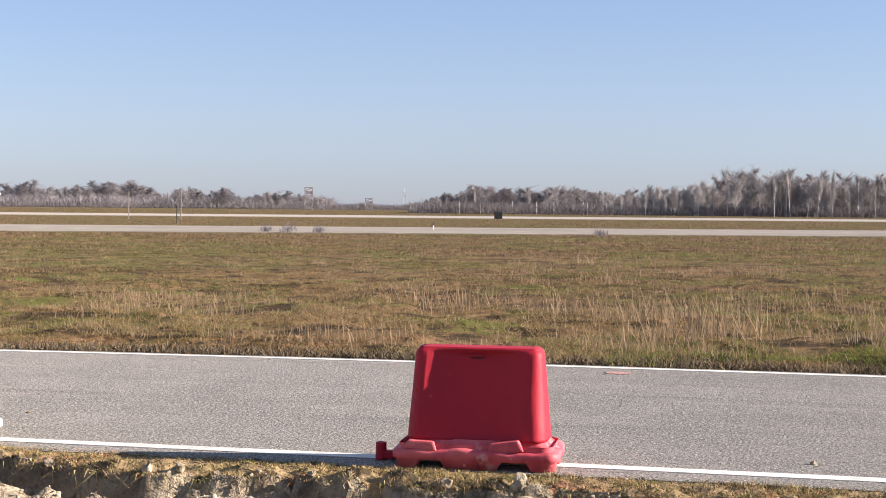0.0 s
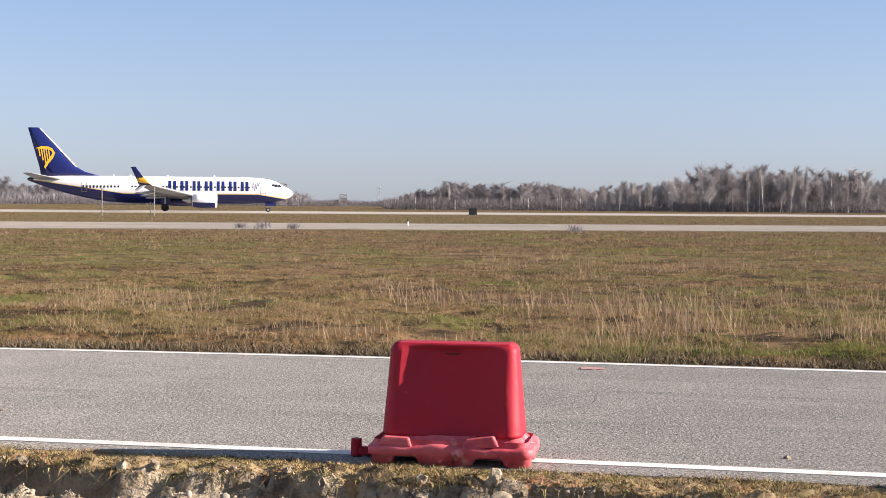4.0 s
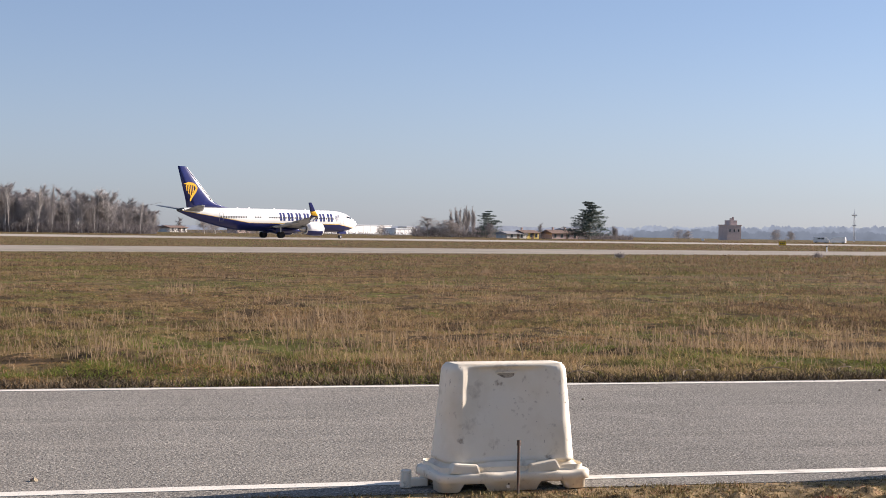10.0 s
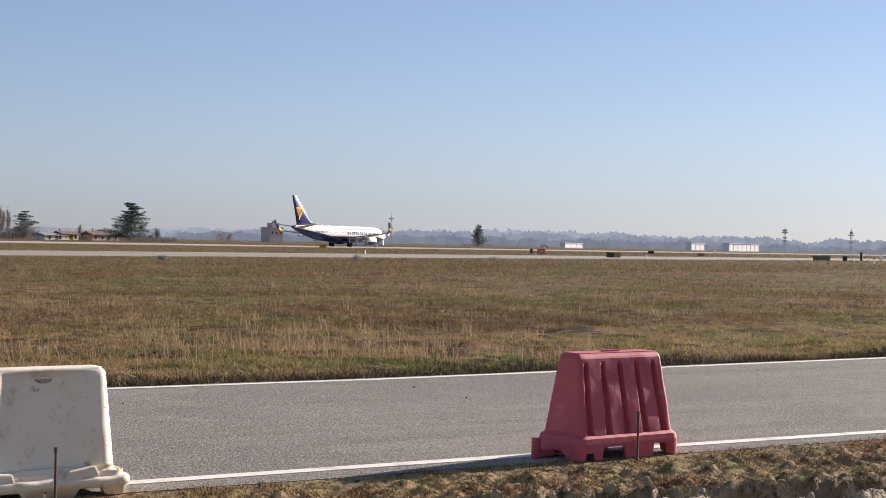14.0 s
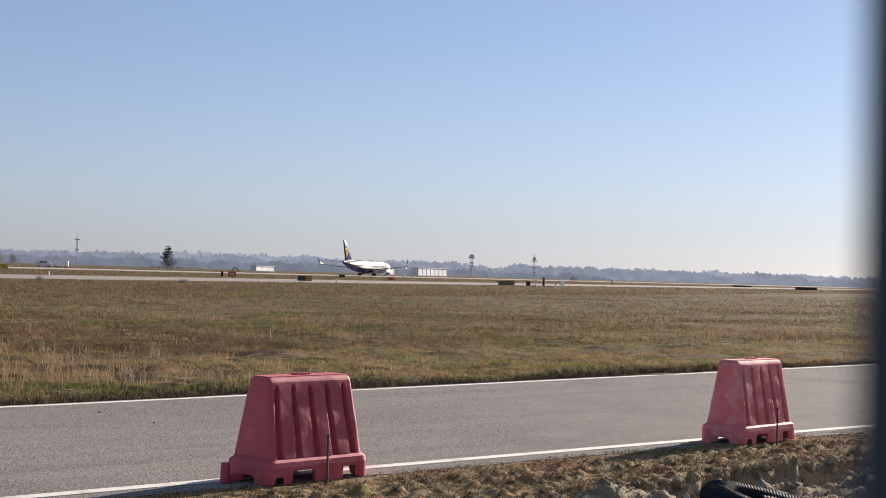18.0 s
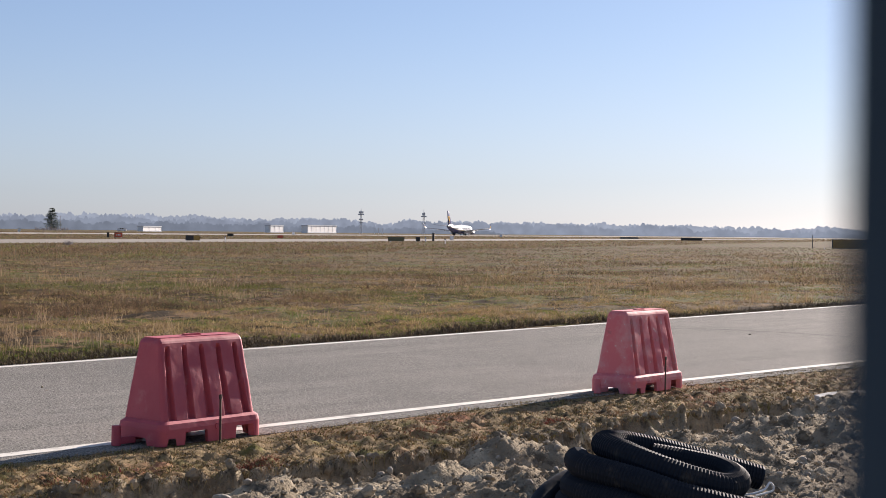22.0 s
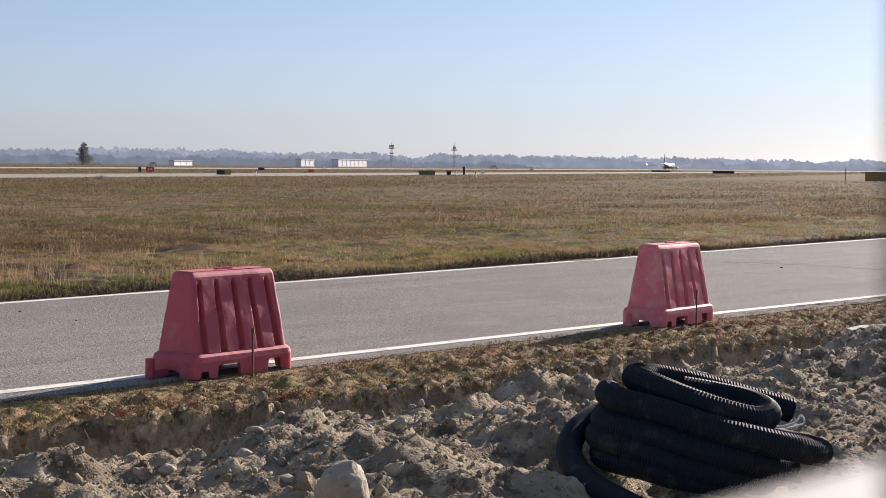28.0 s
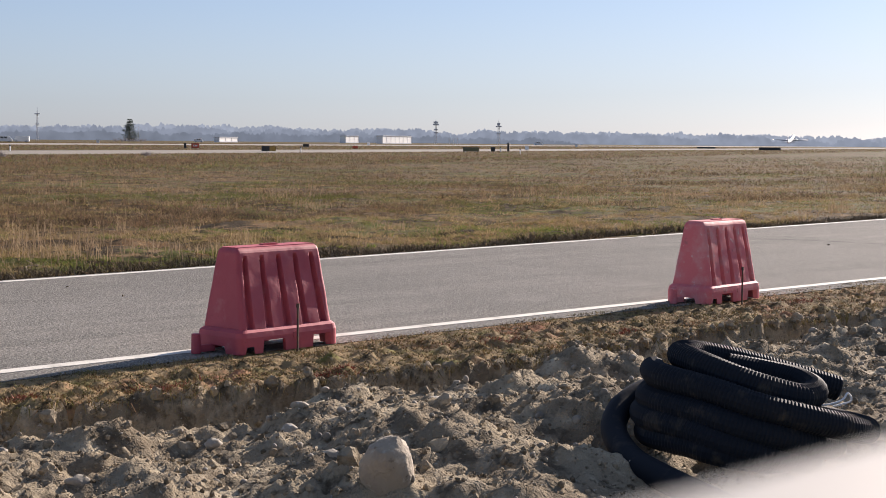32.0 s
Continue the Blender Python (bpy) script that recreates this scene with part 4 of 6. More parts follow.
def blades(x, y, z, h, w, lean):
    """Loose triangles: a blade at each place, h high, w wide, its tip leaning at random."""
    n = len(x)
    a, b = RNG.uniform(0, 2 * np.pi, n), RNG.uniform(0, 2 * np.pi, n)
    c, s = np.cos(a) * w / 2, np.sin(a) * w / 2
    r = np.abs(RNG.normal(0, 1, n)) * lean * h
    out = np.empty((n, 3, 3), np.float32)
    out[:, 0] = np.stack([x - c, y - s, z], 1)
    out[:, 1] = np.stack([x + c, y + s, z], 1)
    out[:, 2] = np.stack([x + r * np.cos(b), y + r * np.sin(b), z + h], 1)
    return out


def wisps(x, y, z, h, w, lean):
    """Thin stalks that droop at the tip: three triangles each."""
    n = len(x)
    a = RNG.uniform(0, 2 * np.pi, n)
    b = a + RNG.normal(0, 0.7, n)
    c, s = np.cos(a + 1.57) * w / 2, np.sin(a + 1.57) * w / 2
    r = np.abs(RNG.normal(0, 1, n)) * lean * h
    mx, my, mz = x + 0.35 * r * np.cos(a), y + 0.35 * r * np.sin(a), z + 0.66 * h
    tx, ty, tz = x + r * np.cos(b), y + r * np.sin(b), z + h * RNG.uniform(0.72, 1.06, n)
    p = [np.stack(q, 1) for q in ((x - c, y - s, z), (x + c, y + s, z), (mx - 0.7 * c, my - 0.7 * s, mz), (mx + 0.7 * c, my + 0.7 * s, mz), (tx, ty, tz))]
    out = np.empty((n, 3, 3, 3), np.float32)
    for k, q in enumerate(((0, 1, 3), (0, 3, 2), (2, 3, 4))):
        for j, m in enumerate(q):
            out[:, k, j] = p[m]
    return out.reshape(-1, 3, 3)


def meadow_ok(x, y):
    """Beyond the road's far edge and short of the taxiway."""
    far = 14.05 - 0.0055 * np.minimum(0, np.maximum(x, -14)) ** 2 + np.where(x < 8, 0.0, 0.055 * (np.minimum(x, 60) - 8))
    n = -x * math.sin(RUN) + y * math.cos(RUN)
    return (y > far + 0.12 * field_noise(x, y, 0.4, 3)) & (n < 83)


def stuff(name, tris, material, label, category):
    return tagged(new(name, tri_mesh(name, tris, 3, material)), label, category, kind="stuff")


# short turf
x, y = zone(600000, -33, 76, 13.8, 95, 1.95)
k = meadow_ok(x, y)
x, y = x[k], y[k]
d = np.hypot(x, y)
patch = field_noise(x * 0.45, y, 1.3, 11) * 0.6 + field_noise(x * 0.7, y, 0.5, 12) * 0.4
k = RNG.random(len(x)) < 0.15 + 1.25 * patch
x, y, d, patch = x[k], y[k], d[k], patch[k]
h = RNG.uniform(0.004, 0.026, len(x)) * (0.2 + 1.6 * patch)
stuff("meadow_grass", blades(x, y, meadow_z(x, y) - 0.005, h + 0.008, 0.010 + d * 0.00045, 2.6), M_GRASS, "short mottled brown and green winter grass", "grass")
# greener drifts
x, y = zone(300000, -33, 76, 13.8, 95, 1.8)
g = field_noise(x, y * 0.6, 5.5, 21) * 0.55 + field_noise(x, y, 1.3, 22) * 0.45
edge = np.exp(-((y - 15.1 - np.where(x < 8, 0, 0.055 * (x - 8))) / 0.6) ** 2) * np.where(x > 9, 1.0, 0.12) * (x > -6) * (x < 26)
k = meadow_ok(x, y) & ((g > 0.56) | (edge * field_noise(x, y, 0.9, 5) > 0.30)) & (RNG.random(len(x)) < 0.65)
x, y = x[k], y[k]
d = np.hypot(x, y)
h = RNG.uniform(0.008, 0.032, len(x))
h = h * np.where((x > -6) & (y < 17.5), 0.7 + 2.4 * field_noise(x, y, 0.9, 71), 1.0)
stuff("green_grass", blades(x, y, meadow_z(x, y) - 0.005, h + 0.008, 0.009 + d * 0.00042, 1.9), M_GREEN, "patches of fresh green grass and clover", "grass")
# tall dry stalks in drifts and tufts
cx, cy = zone(2600, -33, 76, 14.3, 75, 2.2)
g = field_noise(cx, cy, 4.5, 31) * 0.6 + field_noise(cx, cy, 1.6, 32) * 0.4
k = meadow_ok(cx, cy) & (RNG.random(len(cx)) < np.clip((g - 0.34) * 3.2, 0.05, 1))
cx, cy, g = cx[k], cy[k], g[k]
extra = [(-2.45, 20.6), (-1.41, 17.3), (-2.9, 19.8), (-1.9, 20.2), (-3.4, 21.2), (-1.2, 19.6), (3.99, 18.5), (4.6, 18.9), (3.4, 19.2), (5.2, 17.6), (-0.9, 18.2), (-4.9, 21.0), (-5.6, 22.4), (6.8, 17.4), (8.8, 16.6), (3.7, 21.6), (4.3, 22.6), (4.9, 23.4), (3.2, 22.9), (5.5, 22.2)]
cx, cy = np.concatenate([cx, [e[0] for e in extra]]), np.concatenate([cy, [e[1] for e in extra]])
tall = np.concatenate([RNG.uniform(0.05, 0.17, len(g)) * (0.5 + 0.9 * g), RNG.uniform(0.34, 0.66, len(extra))])
per = np.concatenate([RNG.integers(10, 34, len(g)), np.full(len(extra), 60)])
i = np.repeat(np.arange(len(cx)), per)
sx = np.where(per >= 60, 0.42, 0.22)[i]
x, y = cx[i] + RNG.normal(0, 1, len(i)) * sx, cy[i] + RNG.normal(0, 1, len(i)) * sx
k = meadow_ok(x, y)
x, y, i = x[k], y[k], i[k]
d = np.hypot(x, y)
stuff("dry_stalks", wisps(x, y, meadow_z(x, y) - 0.012, tall[i] * RNG.uniform(0.4, 1.1, len(x)), np.where(per[i] >= 60, 0.009, 0.003 + d * 0.00024), np.where(per[i] >= 60, 1.05, 0.7)), M_STRAW, "tall dry straw-coloured grass stalks in loose tufts", "grass")
# scattered dry tufts of drooping stalks, in drifts
cx, cy = zone(1500, -33, 76, 15.2, 80, 1.9)
g = field_noise(cx, cy, 5.0, 85) * 0.65 + field_noise(cx, cy, 1.7, 86) * 0.35 - 0.10 * (cx < -3)
k = meadow_ok(cx, cy - 0.9) & (g > 0.59)
cx, cy, g = cx[k], cy[k], g[k]
i = np.repeat(np.arange(len(cx)), 22)
r = RNG.uniform(0.08, 0.40, len(cx))[i]
x, y = cx[i] + RNG.normal(0, 1, len(i)) * r, cy[i] + RNG.normal(0, 1, len(i)) * r
d = np.hypot(x, y)
hh = RNG.uniform(0.10, 0.30, len(cx)) * (0.55 + 0.9 * g)
stuff("dry_tufts", wisps(x, y, meadow_z(x, y) - 0.012, hh[i] * RNG.uniform(0.35, 1.2, len(x)), 0.004 + d * 0.00022, 0.85), M_STRAW, "scattered tufts of bleached drooping grass stalks", "grass")
# tussocks
cx, cy = zone(9500, -33, 76, 14.5, 75, 2.05)
g = field_noise(cx, cy, 1.9, 81)
k = meadow_ok(cx, cy - 0.45) & (g > 0.45)
cx, cy, g = cx[k], cy[k], g[k]
i = np.repeat(np.arange(len(cx)), 34)
r = RNG.uniform(0.06, 0.20, len(cx))[i]
x, y = cx[i] + RNG.normal(0, 1, len(i)) * r, cy[i] + RNG.normal(0, 1, len(i)) * r * 0.7
d = np.hypot(x, y)
hh = RNG.uniform(0.02, 0.085, len(cx)) * np.where(cy < 17.5, 1.3, 0.9)
stuff("grass_tussocks", blades(x, y, meadow_z(x, y) - 0.015, hh[i] * RNG.uniform(0.3, 1.1, len(x)) + 0.03, 0.006 + d * 0.00028, 1.7), M_TUSSOCK, "tussocks of dry and green grass in the meadow", "grass")
# brown weeds over the farther meadow
x, y = zone(280000, -33, 76, 22, 105, 1.7)
g = field_noise(x * 0.5, y, 2.6, 61) * 0.6 + field_noise(x, y, 0.9, 62) * 0.4
k = meadow_ok(x, y) & (RNG.random(len(x)) < np.clip((g - 0.22) * 2.2, 0.08, 1))
x, y, g = x[k], y[k], g[k]
d = np.hypot(x, y)
stuff("brown_weeds", blades(x, y, meadow_z(x, y) - 0.012, (RNG.uniform(0.015, 0.07, len(x)) * (0.3 + g) + 0.01) * np.interp(x / y, (0.2, 0.6), (1.0, 2.2)), 0.007 + d * 0.00036, 1.7), M_WEED, "brown dry weeds over the meadow", "weeds")
# rough grass on both sides of the runway and over the far meadow
x, y = zone(300000, -33, 76, 45, 520, 1.25)
n_ = -x * math.sin(RUN) + y * math.cos(RUN)
g = field_noise(x * 0.5, y, 5.0, 91)
k = ((n_ > 110.5) & (n_ < 207) | (n_ > 261) | (n_ > 40) & (n_ < 83)) & (RNG.random(len(x)) < 0.35 + g)
x, y = x[k], y[k]
d = np.hypot(x, y)
stuff("rough_grass", blades(x, y, meadow_z(x, y) - 0.012, (RNG.uniform(0.04, 0.11, len(x)) + d * 0.0001) * np.interp(x / y, (0.2, 0.6), (1.0, 1.8)), 0.01 + d * 0.00045, 1.4), M_ROUGH, "rough tan grass beside taxiway and runway", "grass")
# ragged edge of dead stems along the road
n = 26000
x = RNG.uniform(-11, 34, n)
y = 14.05 - 0.0055 * np.minimum(0, x) ** 2 + np.where(x < 8, 0.0, 0.055 * (x - 8)) + np.abs(RNG.normal(0, 0.33, n))
stuff("road_edge_litter", blades(x, y, meadow_z(x, y) - 0.01, RNG.uniform(0.03, 0.12, n), np.full(n, 0.016), 1.6), mat("dead_litter", (0.1, 0.08, 0.05), 0.95, spec=0.08, ramp=[(0.10, 0.078, 0.05), (0.17, 0.13, 0.085), (0.055, 0.043, 0.03), (0.24, 0.19, 0.13)]), "dead stems and leaf litter along the asphalt edge", "grass")
# trampled verge on the near side of the road
n = 230000
x = RNG.uniform(-6, 18, n)
e = np.array([edge_y(float(v)) for v in np.linspace(-6, 18, 400)])
ey = np.interp(x, np.linspace(-6, 18, 400), e)
y = ey - 0.03 + RNG.random(n) * (8.20 - ey + 0.03)
k = RNG.random(n) < 0.25 + 0.95 * field_noise(x * 1.0, y * 2.2, 0.16, 41)
x, y = x[k], y[k]
z = np.array([ground_z(float(a), float(b)) for a, b in zip(x, y)]) - 0.006
stuff("verge_grass", blades(x, y, z, RNG.uniform(0.006, 0.030, len(x)) * (0.5 + field_noise(x, y, 0.22, 44)), RNG.uniform(0.004, 0.010, len(x)), 1.6), M_VERGE, "short trampled grass and moss between road and diggings", "grass")
# roots and stems that hang over the cut edge
n = 5000
x = RNG.uniform(-6, 18, n)
ey = np.interp(x, np.linspace(-6, 18, 400), e)
y = ey + RNG.normal(0, 0.05, n)
t_ = blades(x, y, np.array([ground_z(float(a), float(b)) for a, b in zip(x, ey + 0.05)]), RNG.uniform(-0.09, 0.03, n), RNG.uniform(0.003, 0.008, n), 0.9)
stuff("hanging_roots", t_, M_VERGE, "roots and stems hanging over the cut turf edge", "grass")

# ---- trees ----
def prism(a, b, r0, r1, sides, out):
    """Adds a tapered open prism to a list of quads."""
    d = (b - a).normalized()
    u = d.orthogonal().normalized()
    w = d.cross(u)
    p0 = [a + (u * math.cos(2 * math.pi * i / sides) + w * math.sin(2 * math.pi * i / sides)) * r0 for i in range(sides)]
    p1 = [b + (u * math.cos(2 * math.pi * i / sides) + w * math.sin(2 * math.pi * i / sides)) * r1 for i in range(sides)]
    for i in range(sides):
        j = (i + 1) % sides
        out.append((p0[i], p0[j], p1[j], p1[i]))


def bare_tree(height, spread, upright, seed, bark, twig, twigs=2200, stems=1, first=0.22):
    """A leafless tree: trunk and limbs as one mesh, a crown of fine twigs as another. upright: 0 round, 1 like a poplar."""
    rnd = random.Random(seed)
    quads, tris, tips = [], [], []
    def grow(p, d, length, r, level):
        q = p + d * length
        prism(p, q, r, r * (0.25 if level == 0 else 0.5), 5 if level < 1 else 3, quads)
        if level >= 2:
            tips.append((p.lerp(q, 0.4), d))
            tips.append((q, d))
            return
        n = 13 if level == 0 else 5
        for k in range(n):
            f = first + (0.98 - first) * (k + rnd.random()) / n if level == 0 else rnd.uniform(0.25, 1.0)
            side = Vector((rnd.gauss(0, 1), rnd.gauss(0, 1), rnd.gauss(0.22 + 0.7 * upright, 0.35))).normalized()
            nd = (d * (0.35 + 0.9 * upright) + side * (0.85 - 0.4 * upright) * spread).normalized()
            reach = (0.46 * (1 - 0.62 * (f - first) / (1 - first)) if level == 0 else 0.55) * rnd.uniform(0.75, 1.15)
            grow(p.lerp(q, f), nd, length * reach, r * (0.42 if level == 0 else 0.5), level + 1)
        tips.append((q, d))
    for s in range(stems):
        off = Vector((rnd.gauss(0, 0.06), rnd.gauss(0, 0.06), 0)) * height * (stems > 1)
        grow(off, Vector((rnd.gauss(0, 0.05), rnd.gauss(0, 0.05), 1)).normalized(), height * rnd.uniform(0.8, 0.95), height * (0.013 if stems < 4 and first < 0.3 else 0.008), 0)
    ob = new("tree")
    part("trunk", mesh_of("trunk", [v for q in quads for v in q], [(4 * i, 4 * i + 1, 4 * i + 2, 4 * i + 3) for i in range(len(quads))], bark), None, ob)
    T = np.empty((twigs, 3, 3), np.float32)
    for i in range(twigs):
        p, d = tips[rnd.randrange(len(tips))]
        p = p - d * rnd.uniform(0, height * (0.12 if i % 5 < 2 else 0.42))
        nd = (d * (0.6 + upright) + Vector((rnd.gauss(0, 0.8), rnd.gauss(0, 0.8), rnd.gauss(0.15, 0.6)))).normalized()
        ln = height * rnd.uniform(0.035, 0.10)
        w = nd.orthogonal().normalized() * height * 0.0019
        T[i] = (p - w, p + w, p + nd * ln)
    part("crown", tri_mesh("crown", T, 3, twig), None, ob)
    top = max(max(v.z for q in quads for v in q), float(T[:, :, 2].max()))
    ob["raw_height"] = top
    return ob


def conifer(height, width, seed, tiers=9, flat=True):
    """A dark conifer with layered, drooping or flat boughs of needle clumps."""
    rnd = random.Random(seed)
    quads = []
    prism(Vector((0, 0, 0)), Vector((0, 0, height * 0.95)), height * 0.02, height * 0.003, 6, quads)
    T = []
    for k in range(tiers):
        u = (k + 0.4) / tiers
        z = height * (0.10 + 0.88 * u)
        reach = width / 2 * (1.05 - 0.85 * u ** 1.3) * (0.75 + 0.35 * rnd.random())
        for b in range(rnd.randint(6, 8)):
            a = rnd.uniform(0, 2 * math.pi)
            d = Vector((math.cos(a), math.sin(a), rnd.uniform(0.0, 0.25) if flat else -0.25)).normalized()
            r = reach * rnd.uniform(0.55, 1.1)
            p0 = Vector((0, 0, z))
            prism(p0, p0 + d * r, height * 0.006, height * 0.001, 3, quads)
            for i in range(85):
                f = rnd.uniform(0.15, 1.0)
                p = p0 + d * r * f + Vector((rnd.gauss(0, 1) * 0.12, rnd.gauss(0, 1) * 0.12, rnd.gauss(0, 1) * 0.068)) * reach * (0.5 + 0.7 * (1 - f))
                n = Vector((rnd.gauss(0, 1), rnd.gauss(0, 1), rnd.gauss(0, 0.7))).normalized() * height * rnd.uniform(0.012, 0.028)
                w = n.orthogonal().normalized() * height * 0.012
                T.append((p - w, p + w, p + n))
    ob = new("conifer")
    part("trunk", mesh_of("trunk", [v for q in quads for v in q], [(4 * i, 4 * i + 1, 4 * i + 2, 4 * i + 3) for i in range(len(quads))], M_BARK), None, ob)
    part("crown", tri_mesh("crown", np.array([[tuple(v) for v in t] for t in T], np.float32), 3, M_NEEDLE), None, ob)
    return ob


def put_tree(src, az, dist, height, label="", group="", width=1.0, base=10.0):
    """A copy of a tree at a bearing and a distance, scaled to a height."""
    x, y = spot(az, dist)
    s = height / base
    ob = copy_thing(src, pose(x, y, -0.1, 0, 0, random.uniform(0, 360)) @ Matrix.Diagonal((s * width, s * width, s, 1)))
    tagged(ob, label, "tree", group)
    return ob


def tree_kind(args, name):
    ob = bare_tree(*args)
    h = ob["raw_height"]
    del ob["raw_height"]
    for c in ob.children:
        c.data.transform(Matrix.Diagonal((10 / h, 10 / h, 10 / h, 1)))
    return ob


random.seed(5)
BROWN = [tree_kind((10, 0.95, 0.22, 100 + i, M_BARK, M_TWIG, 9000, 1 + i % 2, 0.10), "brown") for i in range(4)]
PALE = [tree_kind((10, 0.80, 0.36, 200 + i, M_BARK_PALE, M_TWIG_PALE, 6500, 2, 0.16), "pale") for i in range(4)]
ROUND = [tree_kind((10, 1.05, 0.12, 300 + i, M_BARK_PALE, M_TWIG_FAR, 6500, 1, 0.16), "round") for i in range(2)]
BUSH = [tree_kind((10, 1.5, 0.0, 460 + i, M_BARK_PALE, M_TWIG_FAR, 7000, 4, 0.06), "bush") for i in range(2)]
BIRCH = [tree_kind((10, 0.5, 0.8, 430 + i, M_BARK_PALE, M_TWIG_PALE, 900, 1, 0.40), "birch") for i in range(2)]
POPLAR = tree_kind((10, 0.35, 0.95, 400, M_BARK_PALE, M_TWIG_PALE, 3000, 3, 0.1), "poplar")
CEDAR = conifer(10, 9.6, 500, 14)
CEDAR_UMBRELLA = conifer(10, 11.0, 501, 10)
SPRUCE = conifer(10, 4.6, 503, 11, False)


def stand(az0, az1, d0, d1, count, tops, kinds, label, group, width=1.0):
    """A wood: trees in a wedge whose tops follow a list of (bearing, elevation in degrees)."""
    for k in range(count):
        az = az0 + (az1 - az0) * (k + random.uniform(0.1, 0.9)) / count
        d = random.uniform(d0, d1)
        el = float(np.interp(az, [t[0] for t in tops], [t[1] for t in tops]))
        h = (d * math.tan(radians(el)) + 1.45) * random.uniform(0.70, 1.16) * (1.45 if d > 700 else 1.10)
        put_tree(random.choice(kinds), az, d, max(3.0, h), label, group, width * random.uniform(0.85, 1.2))


# the hazy woods far left, the two nearer woods beyond the runway
stand(-32, -24.0, 860, 980, 30, [(-32, 0.30), (-29, 0.58), (-26.2, 0.54), (-24, 0.44)], BROWN + PALE[:1], "leafless brown tree in a far wood", "trees of the far wood", 2.0)
for az, el in ((-25.8, 0.80), (-25.2, 0.98), (-24.7, 0.76)):
    put_tree(PALE[0], az, 1000, 1000 * math.tan(radians(el)) + 1.45, "pale leafless round-crowned tree in the haze", "pale round trees", 2.0)
stand(-23.6, -17.6, 800, 900, 24, [(-23.6, 0.42), (-21.8, 0.42), (-20.5, 0.28), (-19.6, 0.38), (-18.8, 0.36), (-17.6, 0.16)], BROWN, "leafless brown tree in a far wood", "trees of the far wood", 2.0)
stand(-17.6, -14.4, 800, 900, 8, [(-17.6, 0.06), (-15.5, 0.08), (-14.4, 0.2)], BROWN, "low leafless tree in a far hedge", "trees of the far hedge", 2.4)
stand(-14.6, -6.4, 450, 520, 66, [(-14.6, 0.15), (-13.4, 0.55), (-12.4, 0.84), (-11.5, 0.78), (-10, 0.80), (-8.3, 0.72), (-7.2, 0.55), (-6.4, 0.45)], BROWN * 2 + PALE[1:2], "leafless brown tree at the wood's edge", "trees of the brown wood", 1.4)
stand(-6.9, 4.5, 400, 450, 58, [(-6.9, 0.55), (-6.2, 0.75), (-4.8, 0.74), (-3.6, 1.0), (-2.8, 1.38), (-1.8, 1.38), (0, 1.44), (1.6, 1.30), (3.2, 1.10), (4.5, 0.92)], PALE + BROWN[:1], "pale slender leafless birch at the wood's edge", "trees of the birch wood", 1.25)
stand(-6.6, 4.4, 440, 500, 30, [(-6.6, 0.5), (-3.6, 0.8), (-2.6, 1.15), (0, 1.25), (4.4, 0.85)], BROWN, "leafless brown tree in the birch wood", "trees of the birch wood", 1.4)
stand(-14.2, -6.8, 440, 450, 14, [(-14.2, 0.2), (-12.8, 0.62), (-10, 0.70), (-7.2, 0.5)], BIRCH, "slender pale leafless birch before the wood", "birches before the wood", 0.9)
stand(-6.4, 4.4, 392, 400, 20, [(-6.4, 0.62), (-4.8, 0.62), (-2.8, 1.15), (0, 1.25), (2.5, 1.0), (4.4, 0.8)], BIRCH, "slender pale leafless birch before the wood", "birches before the wood", 0.9)
